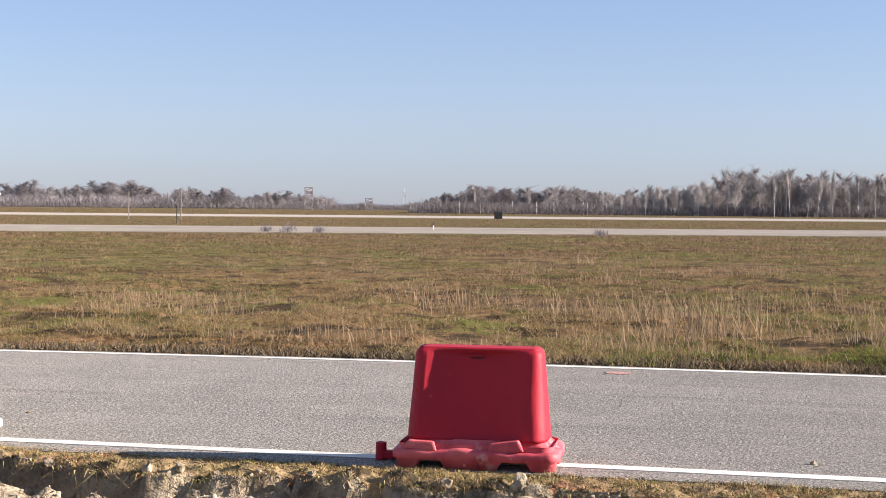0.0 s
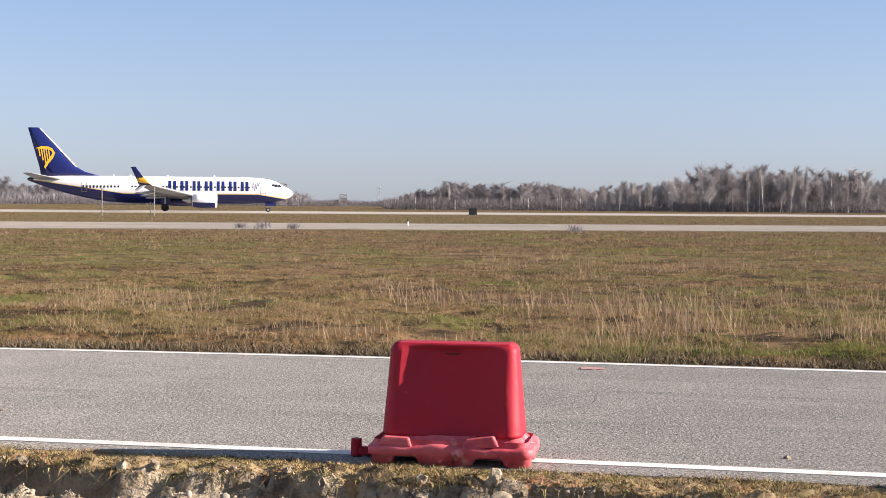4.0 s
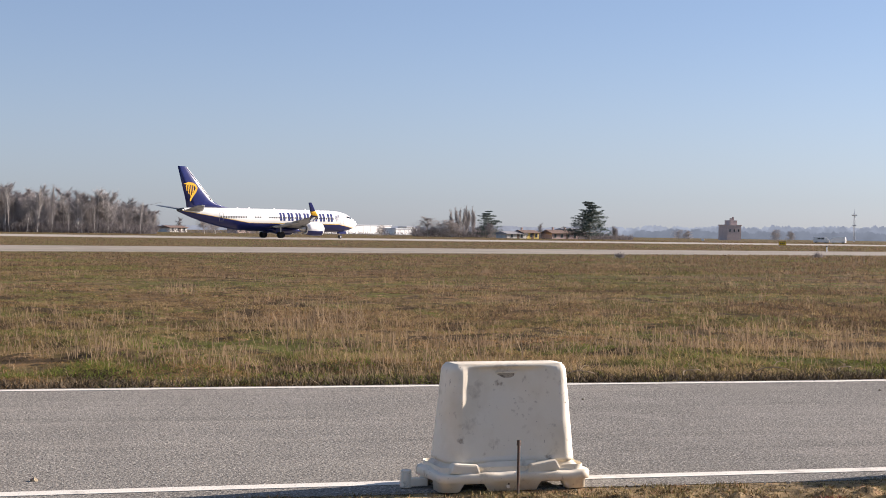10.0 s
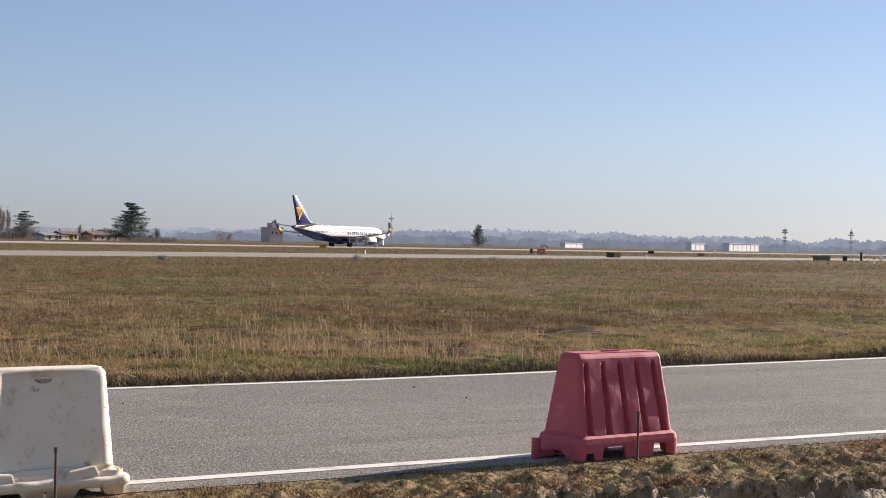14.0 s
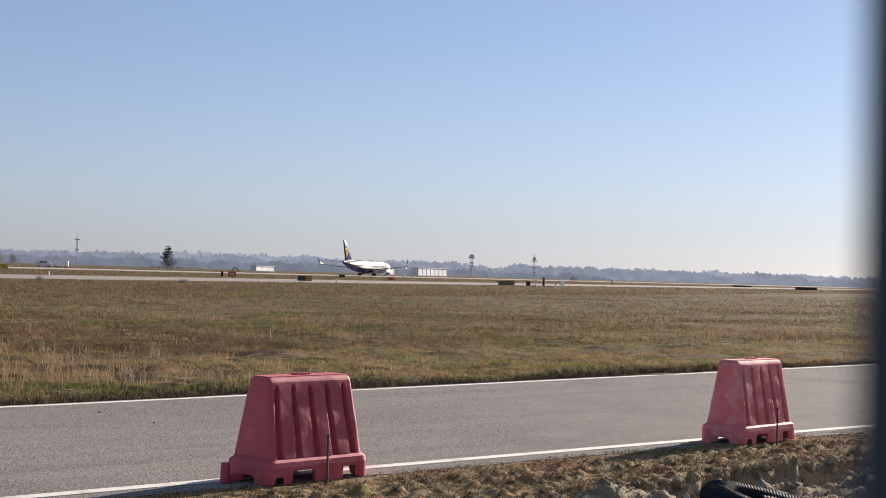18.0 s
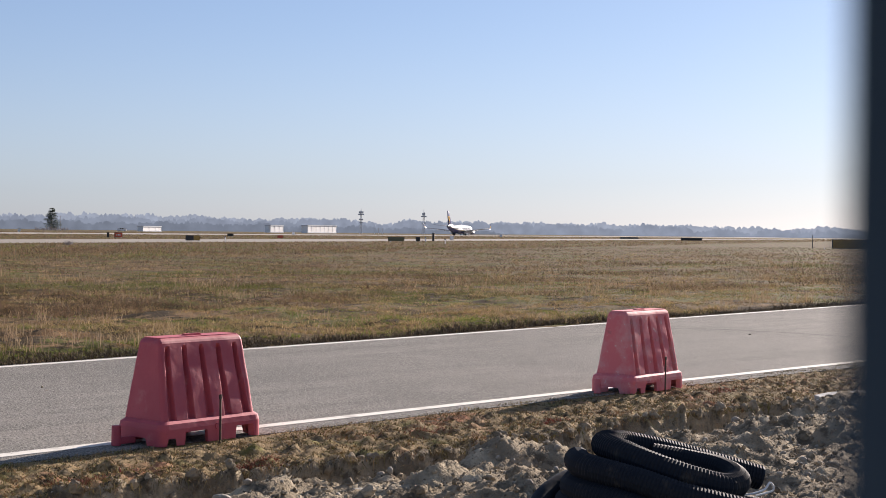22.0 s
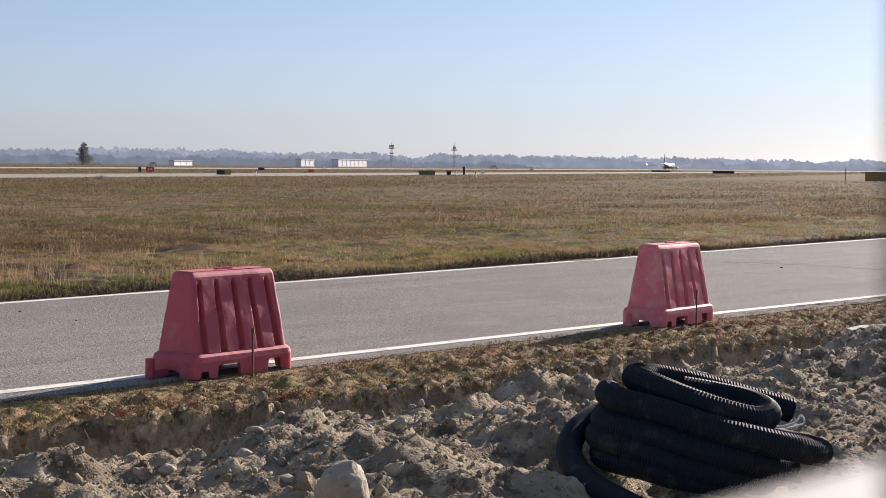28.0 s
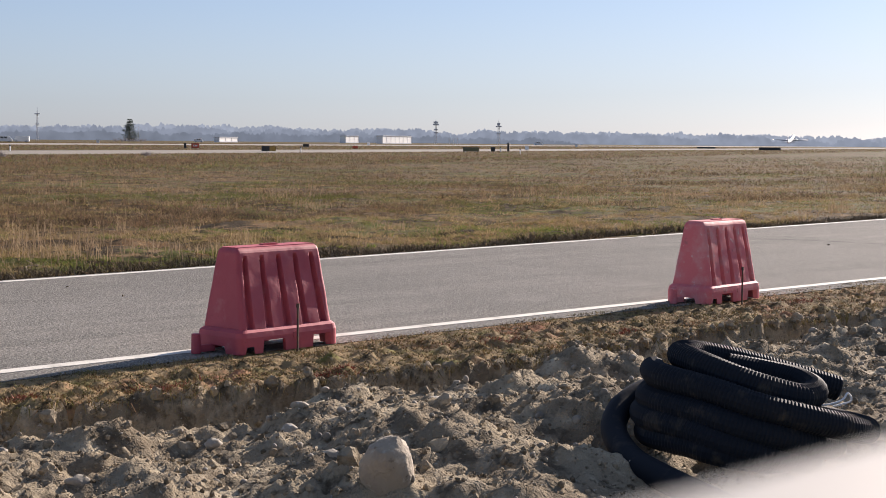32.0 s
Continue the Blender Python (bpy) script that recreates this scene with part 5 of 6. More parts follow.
# single trees round the farm houses
for src, az, dist, el, label, w in ((ROUND[0], 6.35, 470, 0.58, "dark leafless round field tree", 1.5), (ROUND[1], 6.75, 475, 0.54, "dark leafless round field tree", 1.5), (BROWN[0], 5.4, 800, 0.5, "pale leafless tree in the haze", 1.0), (SPRUCE, 8.75, 640, 0.42, "small dark spruce among hedges", 1.0), (SPRUCE, 9.15, 640, 0.48, "small pale cypress among hedges", 0.8),
                                   (ROUND[0], 10.29, 620, 0.70, "leafless round tree beside a hangar", 1.8), (BROWN[1], 11.15, 620, 0.47, "leafless tree beside a hangar", 0.8), (BROWN[2], 9.6, 640, 0.36, "leafless shrub beside a hangar", 1.2), (ROUND[1], 14.71, 560, 0.68, "leafless round garden tree", 1.9), (BUSH[0], 15.3, 560, 0.58, "leafless grey garden tree", 2.2),
                                   (BUSH[1], 15.75, 560, 0.57, "leafless grey garden tree", 2.2), (POPLAR, 15.9, 580, 1.05, "tall pale leafless poplar", 1.9), (POPLAR, 16.15, 585, 1.14, "tall pale leafless poplar", 1.9), (POPLAR, 16.4, 590, 1.10, "tall pale leafless poplar", 1.7), (CEDAR_UMBRELLA, 16.95, 540, 0.92, "dark spreading cedar behind the house", 1.25), (BROWN[2], 17.05, 530, 0.45, "leafless shrub by the house", 1.3), (CEDAR, 20.78, 500, 1.30, "large dark cedar with layered boughs", 1.45),
                                   (BROWN[1], 18.9, 560, 0.5, "leafless tree behind the roofs", 0.9), (BROWN[3], 19.75, 640, 0.35, "pale leafless tree behind the roofs", 1.0), (BROWN[3], 21.7, 520, 0.40, "leafless shrub by the cedar", 1.0), (CEDAR, 33.7, 900, 0.76, "dark broad pine in the haze", 0.92), (BUSH[0], 24.1, 850, 0.30, "dark rounded hedge tree", 1.6), (BUSH[1], 24.35, 850, 0.28, "dark rounded hedge tree", 1.6), (BUSH[0], 27.6, 950, 0.36, "leafless tree in the haze", 1.4), (BUSH[1], 28.2, 960, 0.34, "leafless tree in the haze", 1.3), (BUSH[0], 12.9, 640, 0.30, "leafless shrub before a hall", 1.5), (BUSH[1], 8.2, 620, 0.30, "leafless shrub among hedges", 1.5), (ROUND[0], 9.0, 640, 0.5, "leafless tree among hedges", 1.2)):
    put_tree(src, az, dist, dist * math.tan(radians(el)) + 1.45, label, "", w)
for src in BROWN + PALE + ROUND + BIRCH + BUSH + [POPLAR, CEDAR, CEDAR_UMBRELLA, SPRUCE]:
    for c in list(src.children):
        bpy.data.objects.remove(c)
    bpy.data.objects.remove(src)


def brush(name, az0, az1, d0, d1, el0, count, material, label, patchy=9.0):
    """A low thicket of crossing twigs along a wood's foot."""
    az = np.radians(RNG.uniform(az0, az1, count))
    d = RNG.uniform(d0, d1, count)
    x, y = d * np.sin(az), d * np.cos(az)
    top = (d * math.tan(radians(el0)) + 1.45) * (0.35 + 0.9 * field_noise(x, y, patchy, 51))
    return stuff(name, blades(x, y, RNG.random(count) * top * 0.5 - 0.1, top * RNG.uniform(0.2, 0.6, count), d * 0.00036, 1.1), material, label, "brush")


brush("brush", -14.8, 4.6, 395, 470, 0.30, 60000, M_BRUSH, "dark leafless undergrowth along the wood's foot")
brush("brush", -32, -14.4, 780, 900, 0.20, 30000, M_BRUSH, "dark leafless undergrowth along the far wood")
brush("brush", 5, 22, 560, 620, 0.10, 3000, M_BRUSH, "low hedges round the farm houses")
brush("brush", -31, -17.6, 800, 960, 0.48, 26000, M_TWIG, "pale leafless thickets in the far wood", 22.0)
brush("brush", 33.1, 34.3, 880, 905, 0.13, 260, M_BRUSH, "dark bushes round the foot of a pine")
brush("brush", 14.1, 17.3, 560, 600, 0.40, 3600, M_BRUSH, "tall bare hedge beside the farmhouse")
brush("brush", 18.6, 22.4, 530, 560, 0.18, 3000, M_BRUSH, "bare shrubs beside the cedar")

# ---- buildings, masts and the hazy distance ----
M_PLASTER = mat("white_plaster", (0.62, 0.60, 0.56), 0.85, spots=[((0.48, 0.46, 0.42), 0.6, 0.5, 0.7)])
M_YELLOW = mat("yellow_plaster", (0.72, 0.55, 0.14), 0.85, spots=[((0.60, 0.46, 0.13), 0.7, 0.5, 0.7)])
# brick lightened and greyed, with distance haze put into the colour
M_BRICK = mat("red_brick", (0.43, 0.32, 0.29), 0.8, spots=[((0.37, 0.27, 0.25), 0.7, 0.45, 0.65), ((0.50, 0.38, 0.35), 3.0, 0.55, 0.7)])
M_TILES = mat("brown_roof_tiles", (0.17, 0.105, 0.08), 0.9, spots=[((0.10, 0.07, 0.06), 0.8, 0.45, 0.65)], bump=[(6.0, 0.03)])
M_GREY_ROOF = mat("grey_sheet_roof", (0.24, 0.24, 0.25), 0.6, spots=[((0.17, 0.17, 0.18), 0.4, 0.45, 0.65)])
# sheet colour raised to a light blue-grey that carries the distance haze
M_SHED = mat("blue_grey_shed_sheet", (0.55, 0.58, 0.61), 0.8, spots=[((0.46, 0.49, 0.52), 0.2, 0.45, 0.65)])
M_SHEET = mat("white_metal_cladding", (0.82, 0.82, 0.81), 0.6, spots=[((0.72, 0.72, 0.71), 0.2, 0.5, 0.7)])
M_PANE = mat("dark_window", (0.03, 0.035, 0.04), 0.2)
M_TOWER = mat("rusty_tower_steel", (0.25, 0.20, 0.19), 0.8, spots=[((0.42, 0.40, 0.39), 0.5, 0.5, 0.6)])
M_MAST = mat("painted_mast_steel", (0.46, 0.48, 0.51), 0.7, spots=[((0.38, 0.40, 0.43), 0.5, 0.5, 0.7)])
M_ORANGE = mat("orange_red_board", (0.66, 0.12, 0.06), 0.7, spots=[((0.55, 0.10, 0.06), 3.0, 0.5, 0.7)])
M_SIGN_Y = mat("yellow_sign_face", (0.76, 0.52, 0.03), 0.5, spots=[((0.66, 0.44, 0.03), 3.0, 0.5, 0.7)])
M_SIGN_OCHRE = mat("faded_ochre_sign_face", (0.36, 0.22, 0.05), 0.6, spots=[((0.28, 0.17, 0.05), 3.0, 0.5, 0.7)])
M_BOARD = mat("black_board", (0.03, 0.032, 0.033), 0.7, spots=[((0.05, 0.05, 0.05), 3.0, 0.5, 0.7)])
M_OLIVE = mat("olive_board", (0.16, 0.15, 0.08), 0.7, spots=[((0.12, 0.12, 0.07), 3.0, 0.5, 0.7)])


def facing(az, dist, z=0.0):
    """A pose on the ground that faces the viewer: x to the right, y away."""
    x, y = spot(az, dist)
    return pose(x, y, z, 0, 0, -az)


def window_part(parent, x, z, w, h, y=-0.03):
    win_ = part("window", box_bm(w + 0.16, 0.06, h + 0.16, x, y + 0.01, z), M_PLASTER, parent)
    part("pane", box_bm(w, 0.04, h, x, y - 0.025, z), M_PANE, win_)


def house(az, dist, w, depth, wall_h, roof_h, wall, roof, label, cols=3, hip=0.0, chimneys=1):
    ob = tagged(new("house"), label, "house")
    ob.matrix_basis = facing(az, dist) @ pose(0, 0, 0, 0, 0, 38)
    part("wall", box_bm(w, depth, wall_h, 0, depth / 2, wall_h / 2), wall, ob)
    o, d = 0.5, depth / 2
    v = [(-w / 2 - o, -o, wall_h), (w / 2 + o, -o, wall_h), (w / 2 + o, depth + o, wall_h), (-w / 2 - o, depth + o, wall_h), (-w / 2 - o + hip, d, wall_h + roof_h), (w / 2 + o - hip, d, wall_h + roof_h)]
    v += [(a, b, c - 0.18) for a, b, c in v[:4]]
    roof_ = part("roof", mesh_of("roof", v, [(0, 1, 5, 4), (2, 3, 4, 5), (1, 2, 5), (3, 0, 4), (6, 7, 1, 0), (7, 8, 2, 1), (8, 9, 3, 2), (9, 6, 0, 3), (9, 8, 7, 6)], roof), None, ob)
    for k in range(chimneys):
        part("chimney", box_bm(0.6, 0.6, 1.3, -w / 4 + k * w / 2.2, d + 0.3, wall_h + roof_h + 0.2), M_BRICK, roof_)
    for k in range(cols):
        window_part(ob, -w / 2 + w * (k + 0.5) / cols, wall_h * 0.55, 0.9, 1.2)
    part("door", box_bm(1.0, 0.08, 2.0, w * 0.08, -0.02, 1.0), M_TILES, ob)
    return ob


def hangar(az, dist, w, depth, h, label, ribs=8, roof=M_SHED, wall=M_SHEET, turn=40.0):
    ob = tagged(new("hangar"), label, "hangar")
    ob.matrix_basis = facing(az, dist) @ pose(0, 0, 0, 0, 0, turn)
    part("wall", box_bm(w, depth, h, 0, depth / 2, h / 2), wall, ob)
    part("roof", box_bm(w + 0.6, depth + 0.6, 0.5, 0, depth / 2, h + 0.25), roof, ob)
    for k in range(ribs + 1):
        part("door_rib", box_bm(0.25, 0.12, h * 0.96, -w / 2 + w * k / ribs, -0.06, h * 0.48), M_SHED, ob)
    part("base_band", box_bm(w, 0.12, 0.6, 0, -0.07, 0.3), M_SHED, ob)
    return ob


house(18.60, 520, 6.5, 6, 2.0, 0.9, M_YELLOW, M_TILES, "low yellow and white farmhouse with a brown tiled roof", 3, 0.0, 1)
house(18.05, 516, 8.5, 6, 1.6, 0.8, M_PLASTER, M_GREY_ROOF, "small white outbuilding with a grey roof", 2, 0.0, 0)
house(19.87, 530, 11.5, 6, 2.0, 1.2, M_BRICK, M_TILES, "low red-brick farm building with a tiled roof", 4, 0.0, 2)
house(20.3, 620, 10.0, 8, 3.4, 0.8, M_PLASTER, M_GREY_ROOF, "white shed with a flat grey roof", 2, 0.0, 0)
house(5.4, 640, 9, 8, 2.0, 0.8, M_PLASTER, M_TILES, "long low white shed behind the field", 3, 0.0, 0)
house(7.9, 700, 10, 8, 2.4, 1.2, M_BRICK, M_TILES, "low farmhouse among hedges", 3, 0.0, 1)
hangar(12.0, 900, 55, 12, 5.1, "long white industrial hall with a flat roof", 10)
hangar(9.4, 880, 16, 15, 4.2, "white hall with a grey roof", 4)
hangar(13.9, 860, 16, 12, 3.2, "low white shed beside a hall", 5)
hangar(14.05, 900, 6, 8, 4.4, "small white block with dark openings", 2)
hangar(43.59, 1100, 44, 5, 5.2, "white hangar with tall ribbed doors", 7, turn=62)
hangar(41.9, 1180, 20, 5, 5.2, "pale hangar seen in the haze", 3, turn=60)
hangar(37.3, 1000, 22, 4, 3.0, "low white panel-fronted shed", 3, turn=58)
# brick of the far tower, paled further by haze in its colour
M_HAZY_BRICK = mat("haze_paled_brick", (0.55, 0.46, 0.44), 0.85, spots=[((0.48, 0.40, 0.39), 0.7, 0.45, 0.65)])
# a brick block with stepped chimneys
ob = tagged(new("brick_tower"), "tall red-brick block with chimneys in the haze", "building")
ob.matrix_basis = facing(26.12, 900) @ pose(0, 0, 0, 0, 0, 35)
part("wall", box_bm(9.6, 9, 8.4, 0, 4.5, 4.2), M_HAZY_BRICK, ob)
part("roof", box_bm(10.0, 9.4, 0.5, 0, 4.5, 8.65), M_HAZY_BRICK, ob)
part("upper_storey", box_bm(4.5, 6, 2.6, 0.6, 4.5, 10.2), M_HAZY_BRICK, ob)
for x, h in ((0.9, 2.0), (-0.6, 1.2)):
    part("chimney", box_bm(0.9, 0.9, h, x, 3, 11.5 + h / 2), M_HAZY_BRICK, ob)
for x in (-3, 0, 3):
    window_part(ob, x, 5.6, 1.0, 1.5)


def lattice(name, az, dist, top, half, label, platforms=(), whip=0.0, legs=4):
    """A square lattice mast with platforms at shares of its height."""
    ob = tagged(new(name), label, "mast")
    ob.matrix_basis = facing(az, dist)
    t = max(0.10, dist * 0.00012)
    corners = [(-half, -half), (half, -half), (half, half), (-half, half)]
    for cx_, cy_ in corners:
        part("leg", rod(bmesh.new(), (cx_, cy_, 0), (cx_ * 0.6, cy_ * 0.6, top), t, t, 5), M_MAST, ob)
    n = max(3, int(top / (half * 2.4)))
    for k in range(n):
        a, b = top * k / n, top * (k + 1) / n
        fa, fb = 1 - 0.4 * k / n, 1 - 0.4 * (k + 1) / n
        bm = bmesh.new()
        for i in range(4):
            p, q = corners[i], corners[(i + 1) % 4]
            rod(bm, (p[0] * fa, p[1] * fa, a), (q[0] * fb, q[1] * fb, b), t * 0.6, t * 0.6, 4)
            rod(bm, (p[0] * fb, p[1] * fb, b), (q[0] * fb, q[1] * fb, b), t * 0.6, t * 0.6, 4)
        part("bracing", bm, M_MAST, ob)
    for share, size, thick in platforms:
        part("platform", box_bm(size, size, thick, 0, 0, top * share, 0.05), M_MAST, ob)
    if whip:
        part("antenna", rod(bmesh.new(), (0, 0, top), (0, 0, top + whip), t, t * 0.6, 5), M_MAST, ob)
    return ob


lattice("radio_mast", 30.41, 900, 16.5, 0.5, "slim grey radio mast with crossarms", ((0.58, 2.2, 0.5), (0.93, 3.0, 0.5)), 2.6)
lattice("radio_mast", 45.04, 1100, 16.6, 0.75, "grey antenna mast with round platforms", ((0.50, 3.2, 0.6), (0.62, 2.8, 0.9), (0.84, 4.2, 0.9), (0.93, 3.4, 1.4)), 1.6)
lattice("radio_mast", 47.40, 1100, 16.2, 0.75, "grey antenna mast with two platforms", ((0.50, 3.4, 0.6), (0.80, 4.2, 0.7), (0.90, 2.2, 1.8)), 2.0)
lattice("pylon", -14.97, 1500, 19.5, 1.6, "hazy lattice power pylon", ((0.72, 7.0, 0.3), (0.85, 5.0, 0.3)), 1.0)
for az, top_ in ((45.55, 4.2), (45.7, 4.0), (45.85, 4.1), (34.0, 9.5)):
    ob = tagged(new("pole"), "pale slender pole on the airport apron", "pole")
    ob.matrix_basis = facing(az, 1080)
    part("shaft", rod(bmesh.new(), (0, 0, 0), (0, 0, top_), 0.22, 0.18, 6), M_SHEET, ob)
    part("cap", box_bm(0.6, 0.6, 0.3, 0, 0, top_ + 0.1), M_SHEET, ob)


def training_tower(az, dist, w, top, floors, label):
    """An open steel tower of stacked floors, partly clad."""
    ob = tagged(new("steel_tower"), label, "tower")
    ob.matrix_basis = facing(az, dist)
    for x in (-w / 2, w / 2):
        for y in (0, w):
            part("column", box_bm(0.42, 0.42, top, x, y, top / 2), M_TOWER, ob)
    for k in range(1, floors + 1):
        z = top * k / floors
        part("floor", box_bm(w + 0.5, w + 0.5, 0.3, 0, w / 2, z), M_TOWER, ob)
        if k % 2:
            part("cladding", box_bm(w * 0.8, 0.1, top / floors * 0.6, 0.2, -0.1, z - top / floors * 0.45), M_GREY_ROOF, ob)
        rail_ = bmesh.new()
        rod(rail_, (-w / 2, 0, z - top / floors), (w / 2, 0, z), 0.16, 0.16, 4)
        part("stair", rail_, M_TOWER, ob)
    return ob


training_tower(-18.57, 700, 3.4, 10.2, 6, "rusty open steel tower of stacked floors")
training_tower(-18.1, 720, 3.0, 5.0, 2, "pale block beside the steel tower")
training_tower(-16.31, 760, 3.4, 5.8, 4, "small open steel tower with cladding")
# slender fence poles before the brown wood
for k, (az, h) in enumerate(((-14.25, 2.9), (-13.6, 3.3), (-12.9, 3.2), (-12.1, 3.0), (-10.9, 3.4), (-10.0, 3.2), (-9.35, 3.3), (-8.25, 3.4), (-8.1, 3.2), (-7.4, 3.2), (-23.3, 5.6), (-25.2, 5.2))):
    ob = tagged(new("fence_pole"), "slender pale concrete fence pole", "pole", group="fence poles")
    ob.matrix_basis = facing(az, 400 if az > -20 else 160)
    s_ = 1.0 if az > -20 else 0.55
    part("shaft", rod(bmesh.new(), (0, 0, -0.2), (0, 0, h * s_), 0.13 * s_, 0.10 * s_, 6), M_PLASTER if az > -20 else M_BARK, ob)
    part("arm", box_bm(0.18 * s_, 0.5 * s_, 0.14 * s_, 0, -0.2 * s_, h * s_), M_PLASTER if az > -20 else M_BARK, ob)


def far_woods(name, az0, az1, dist, tops, base_col, glow, label, rough_=0.10, seed=1):
    """The last hazy line of woods: a bumpy wall of crowns, far beyond everything else. Its haze is a glow in the
    material.
    """
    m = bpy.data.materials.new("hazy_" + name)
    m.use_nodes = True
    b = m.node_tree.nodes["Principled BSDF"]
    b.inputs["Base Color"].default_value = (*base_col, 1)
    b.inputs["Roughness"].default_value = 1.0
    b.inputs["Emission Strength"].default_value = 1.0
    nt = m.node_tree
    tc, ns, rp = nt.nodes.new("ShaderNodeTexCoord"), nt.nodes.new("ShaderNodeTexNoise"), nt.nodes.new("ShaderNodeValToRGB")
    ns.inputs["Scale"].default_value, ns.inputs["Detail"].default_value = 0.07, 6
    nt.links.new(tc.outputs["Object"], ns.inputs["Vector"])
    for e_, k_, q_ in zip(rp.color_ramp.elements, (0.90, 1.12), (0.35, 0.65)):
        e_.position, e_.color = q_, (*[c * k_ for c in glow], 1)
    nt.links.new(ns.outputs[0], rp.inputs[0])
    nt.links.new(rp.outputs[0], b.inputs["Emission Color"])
    az = np.arange(az0, az1, 0.012)
    rnd = random.Random(seed)
    crowns, c_ = [(az0 - 0.2, 0.5, 0.5)], az0
    while c_ < az1 + 0.5:
        w_ = 0.022 + 0.11 * rnd.random() ** 2.0
        crowns.append((c_, w_, rnd.uniform(0.15, 0.55) + w_ * 2.6))
        c_ += w_ * rnd.uniform(0.35, 1.15)
    v, f = [], []
    for i, a in enumerate(az):
        el = float(np.interp(a, [t[0] for t in tops], [t[1] for t in tops]))
        el += rough_ * (0.5 * nz(a * 1.1, seed) - 0.35 + max(h_ * max(0.0, 1 - ((a - c_) / w_) ** 2) ** 0.5 for c_, w_, h_ in crowns if abs(a - c_) < 1.2) + 0.5 * nz(a * 0.6, seed + 2) + 0.16 * nz(a * 14.0, seed + 5) + 0.13 * nz(a * 37.0, seed + 7))
        top = dist * math.tan(radians(max(-0.2, el))) + 1.45
        x, y = spot(a, dist)
        v += [(x, y, -2), (x, y, top)]
        if i:
            k = 2 * i
            f.append((k - 2, k, k + 1, k - 1))
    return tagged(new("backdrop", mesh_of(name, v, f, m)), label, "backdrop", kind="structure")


# each wall's glow colour carries the blue-grey haze of its distance
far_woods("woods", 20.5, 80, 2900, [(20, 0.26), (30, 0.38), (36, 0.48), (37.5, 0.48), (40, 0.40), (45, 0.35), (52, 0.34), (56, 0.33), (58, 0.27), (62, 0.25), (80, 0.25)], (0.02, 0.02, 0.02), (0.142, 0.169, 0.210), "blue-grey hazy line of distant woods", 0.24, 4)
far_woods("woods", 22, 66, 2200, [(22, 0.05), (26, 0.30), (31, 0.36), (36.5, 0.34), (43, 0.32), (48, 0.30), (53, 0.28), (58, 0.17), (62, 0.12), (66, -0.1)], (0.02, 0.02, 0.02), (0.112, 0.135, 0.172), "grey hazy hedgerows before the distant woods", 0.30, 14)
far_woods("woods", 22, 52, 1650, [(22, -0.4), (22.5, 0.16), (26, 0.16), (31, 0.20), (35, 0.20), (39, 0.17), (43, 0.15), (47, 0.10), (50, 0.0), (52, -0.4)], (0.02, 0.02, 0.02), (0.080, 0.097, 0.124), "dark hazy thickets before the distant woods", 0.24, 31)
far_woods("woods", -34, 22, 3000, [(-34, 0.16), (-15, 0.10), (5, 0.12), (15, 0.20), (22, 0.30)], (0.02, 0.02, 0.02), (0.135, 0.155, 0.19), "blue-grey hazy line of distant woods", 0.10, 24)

# ---- signs, boxes and posts on the airfield ----
def sign(x, y, w, h, lift, material, label, feet=2, depth=0.25, border=None):
    ob = tagged(new("airfield_sign"), label, "sign", group="airfield signs")
    ob.matrix_basis = pose(x, y, 0.0, 0, 0, -math.degrees(math.atan2(x, y)))
    case = part("case", box_bm(w, depth, h, 0, 0, lift + h / 2, 0.02), border or M_BOARD, ob)
    part("face", box_bm(w * 0.94, 0.03, h * 0.88, 0, -depth / 2 - 0.012, lift + h / 2), material, case)
    for k in range(feet):
        part("foot", box_bm(0.08, 0.12, lift + 0.1, (k - (feet - 1) / 2) * w * 0.7, 0, lift / 2 - 0.02), M_MAST, ob)
    return ob


def bars(ob, w, z, n, material, size, y):
    """Plain bars where the sign's writing cannot be read."""
    for k in range(n):
        part("writing_bar", box_bm(size * 0.6, 0.012, size, (k - (n - 1) / 2) * size, y, z), material, ob)


sign(-38.9, 192.4, 1.05, 0.85, 0.10, M_BOARD, "black equipment box beside the runway", 2, 0.8)
s_ = sign(134.6, 254.6, 1.35, 0.75, 0.15, M_SIGN_Y, "yellow taxiway sign on short feet")
bars(s_, 1.3, 0.52, 3, M_BOARD, 0.3, -0.16)
s_ = sign(144.2, 197.9, 1.25, 0.75, 0.15, M_ORANGE, "orange-red runway sign on short feet")
bars(s_, 1.2, 0.52, 3, M_SHEET, 0.24, -0.16)
sign(142.6, 198.4, 0.4, 0.78, 0.12, M_BOARD, "black end panel of a runway sign")
sign(119.4, 149.2, 1.0, 0.62, 0.12, M_BOARD, "black taxiway sign on short feet")
sign(120.8, 150.0, 1.4, 0.62, 0.12, M_SIGN_OCHRE, "ochre location sign beside a black one")
sign(206.0, 244.0, 1.3, 0.55, 0.2, M_BOARD, "black sign seen from behind")
sign(184.6, 204.9, 1.0, 0.5, 0.12, M_ORANGE, "small orange-red runway sign in grass")
sign(162.2, 154.6, 2.4, 0.60, 0.12, M_OLIVE, "olive taxiway sign seen at an angle")
sign(165.2, 153.0, 0.65, 0.66, 0.12, M_BOARD, "black sign panel on short feet")
sign(215.4, 190.8, 0.7, 0.75, 0.12, M_SHEET, "small white sign on short feet")
s_ = sign(167.0, 84.6, 4.2, 1.1, 0.1, M_SIGN_OCHRE, "long weathered ochre board at the taxiway edge", 3, 0.4)
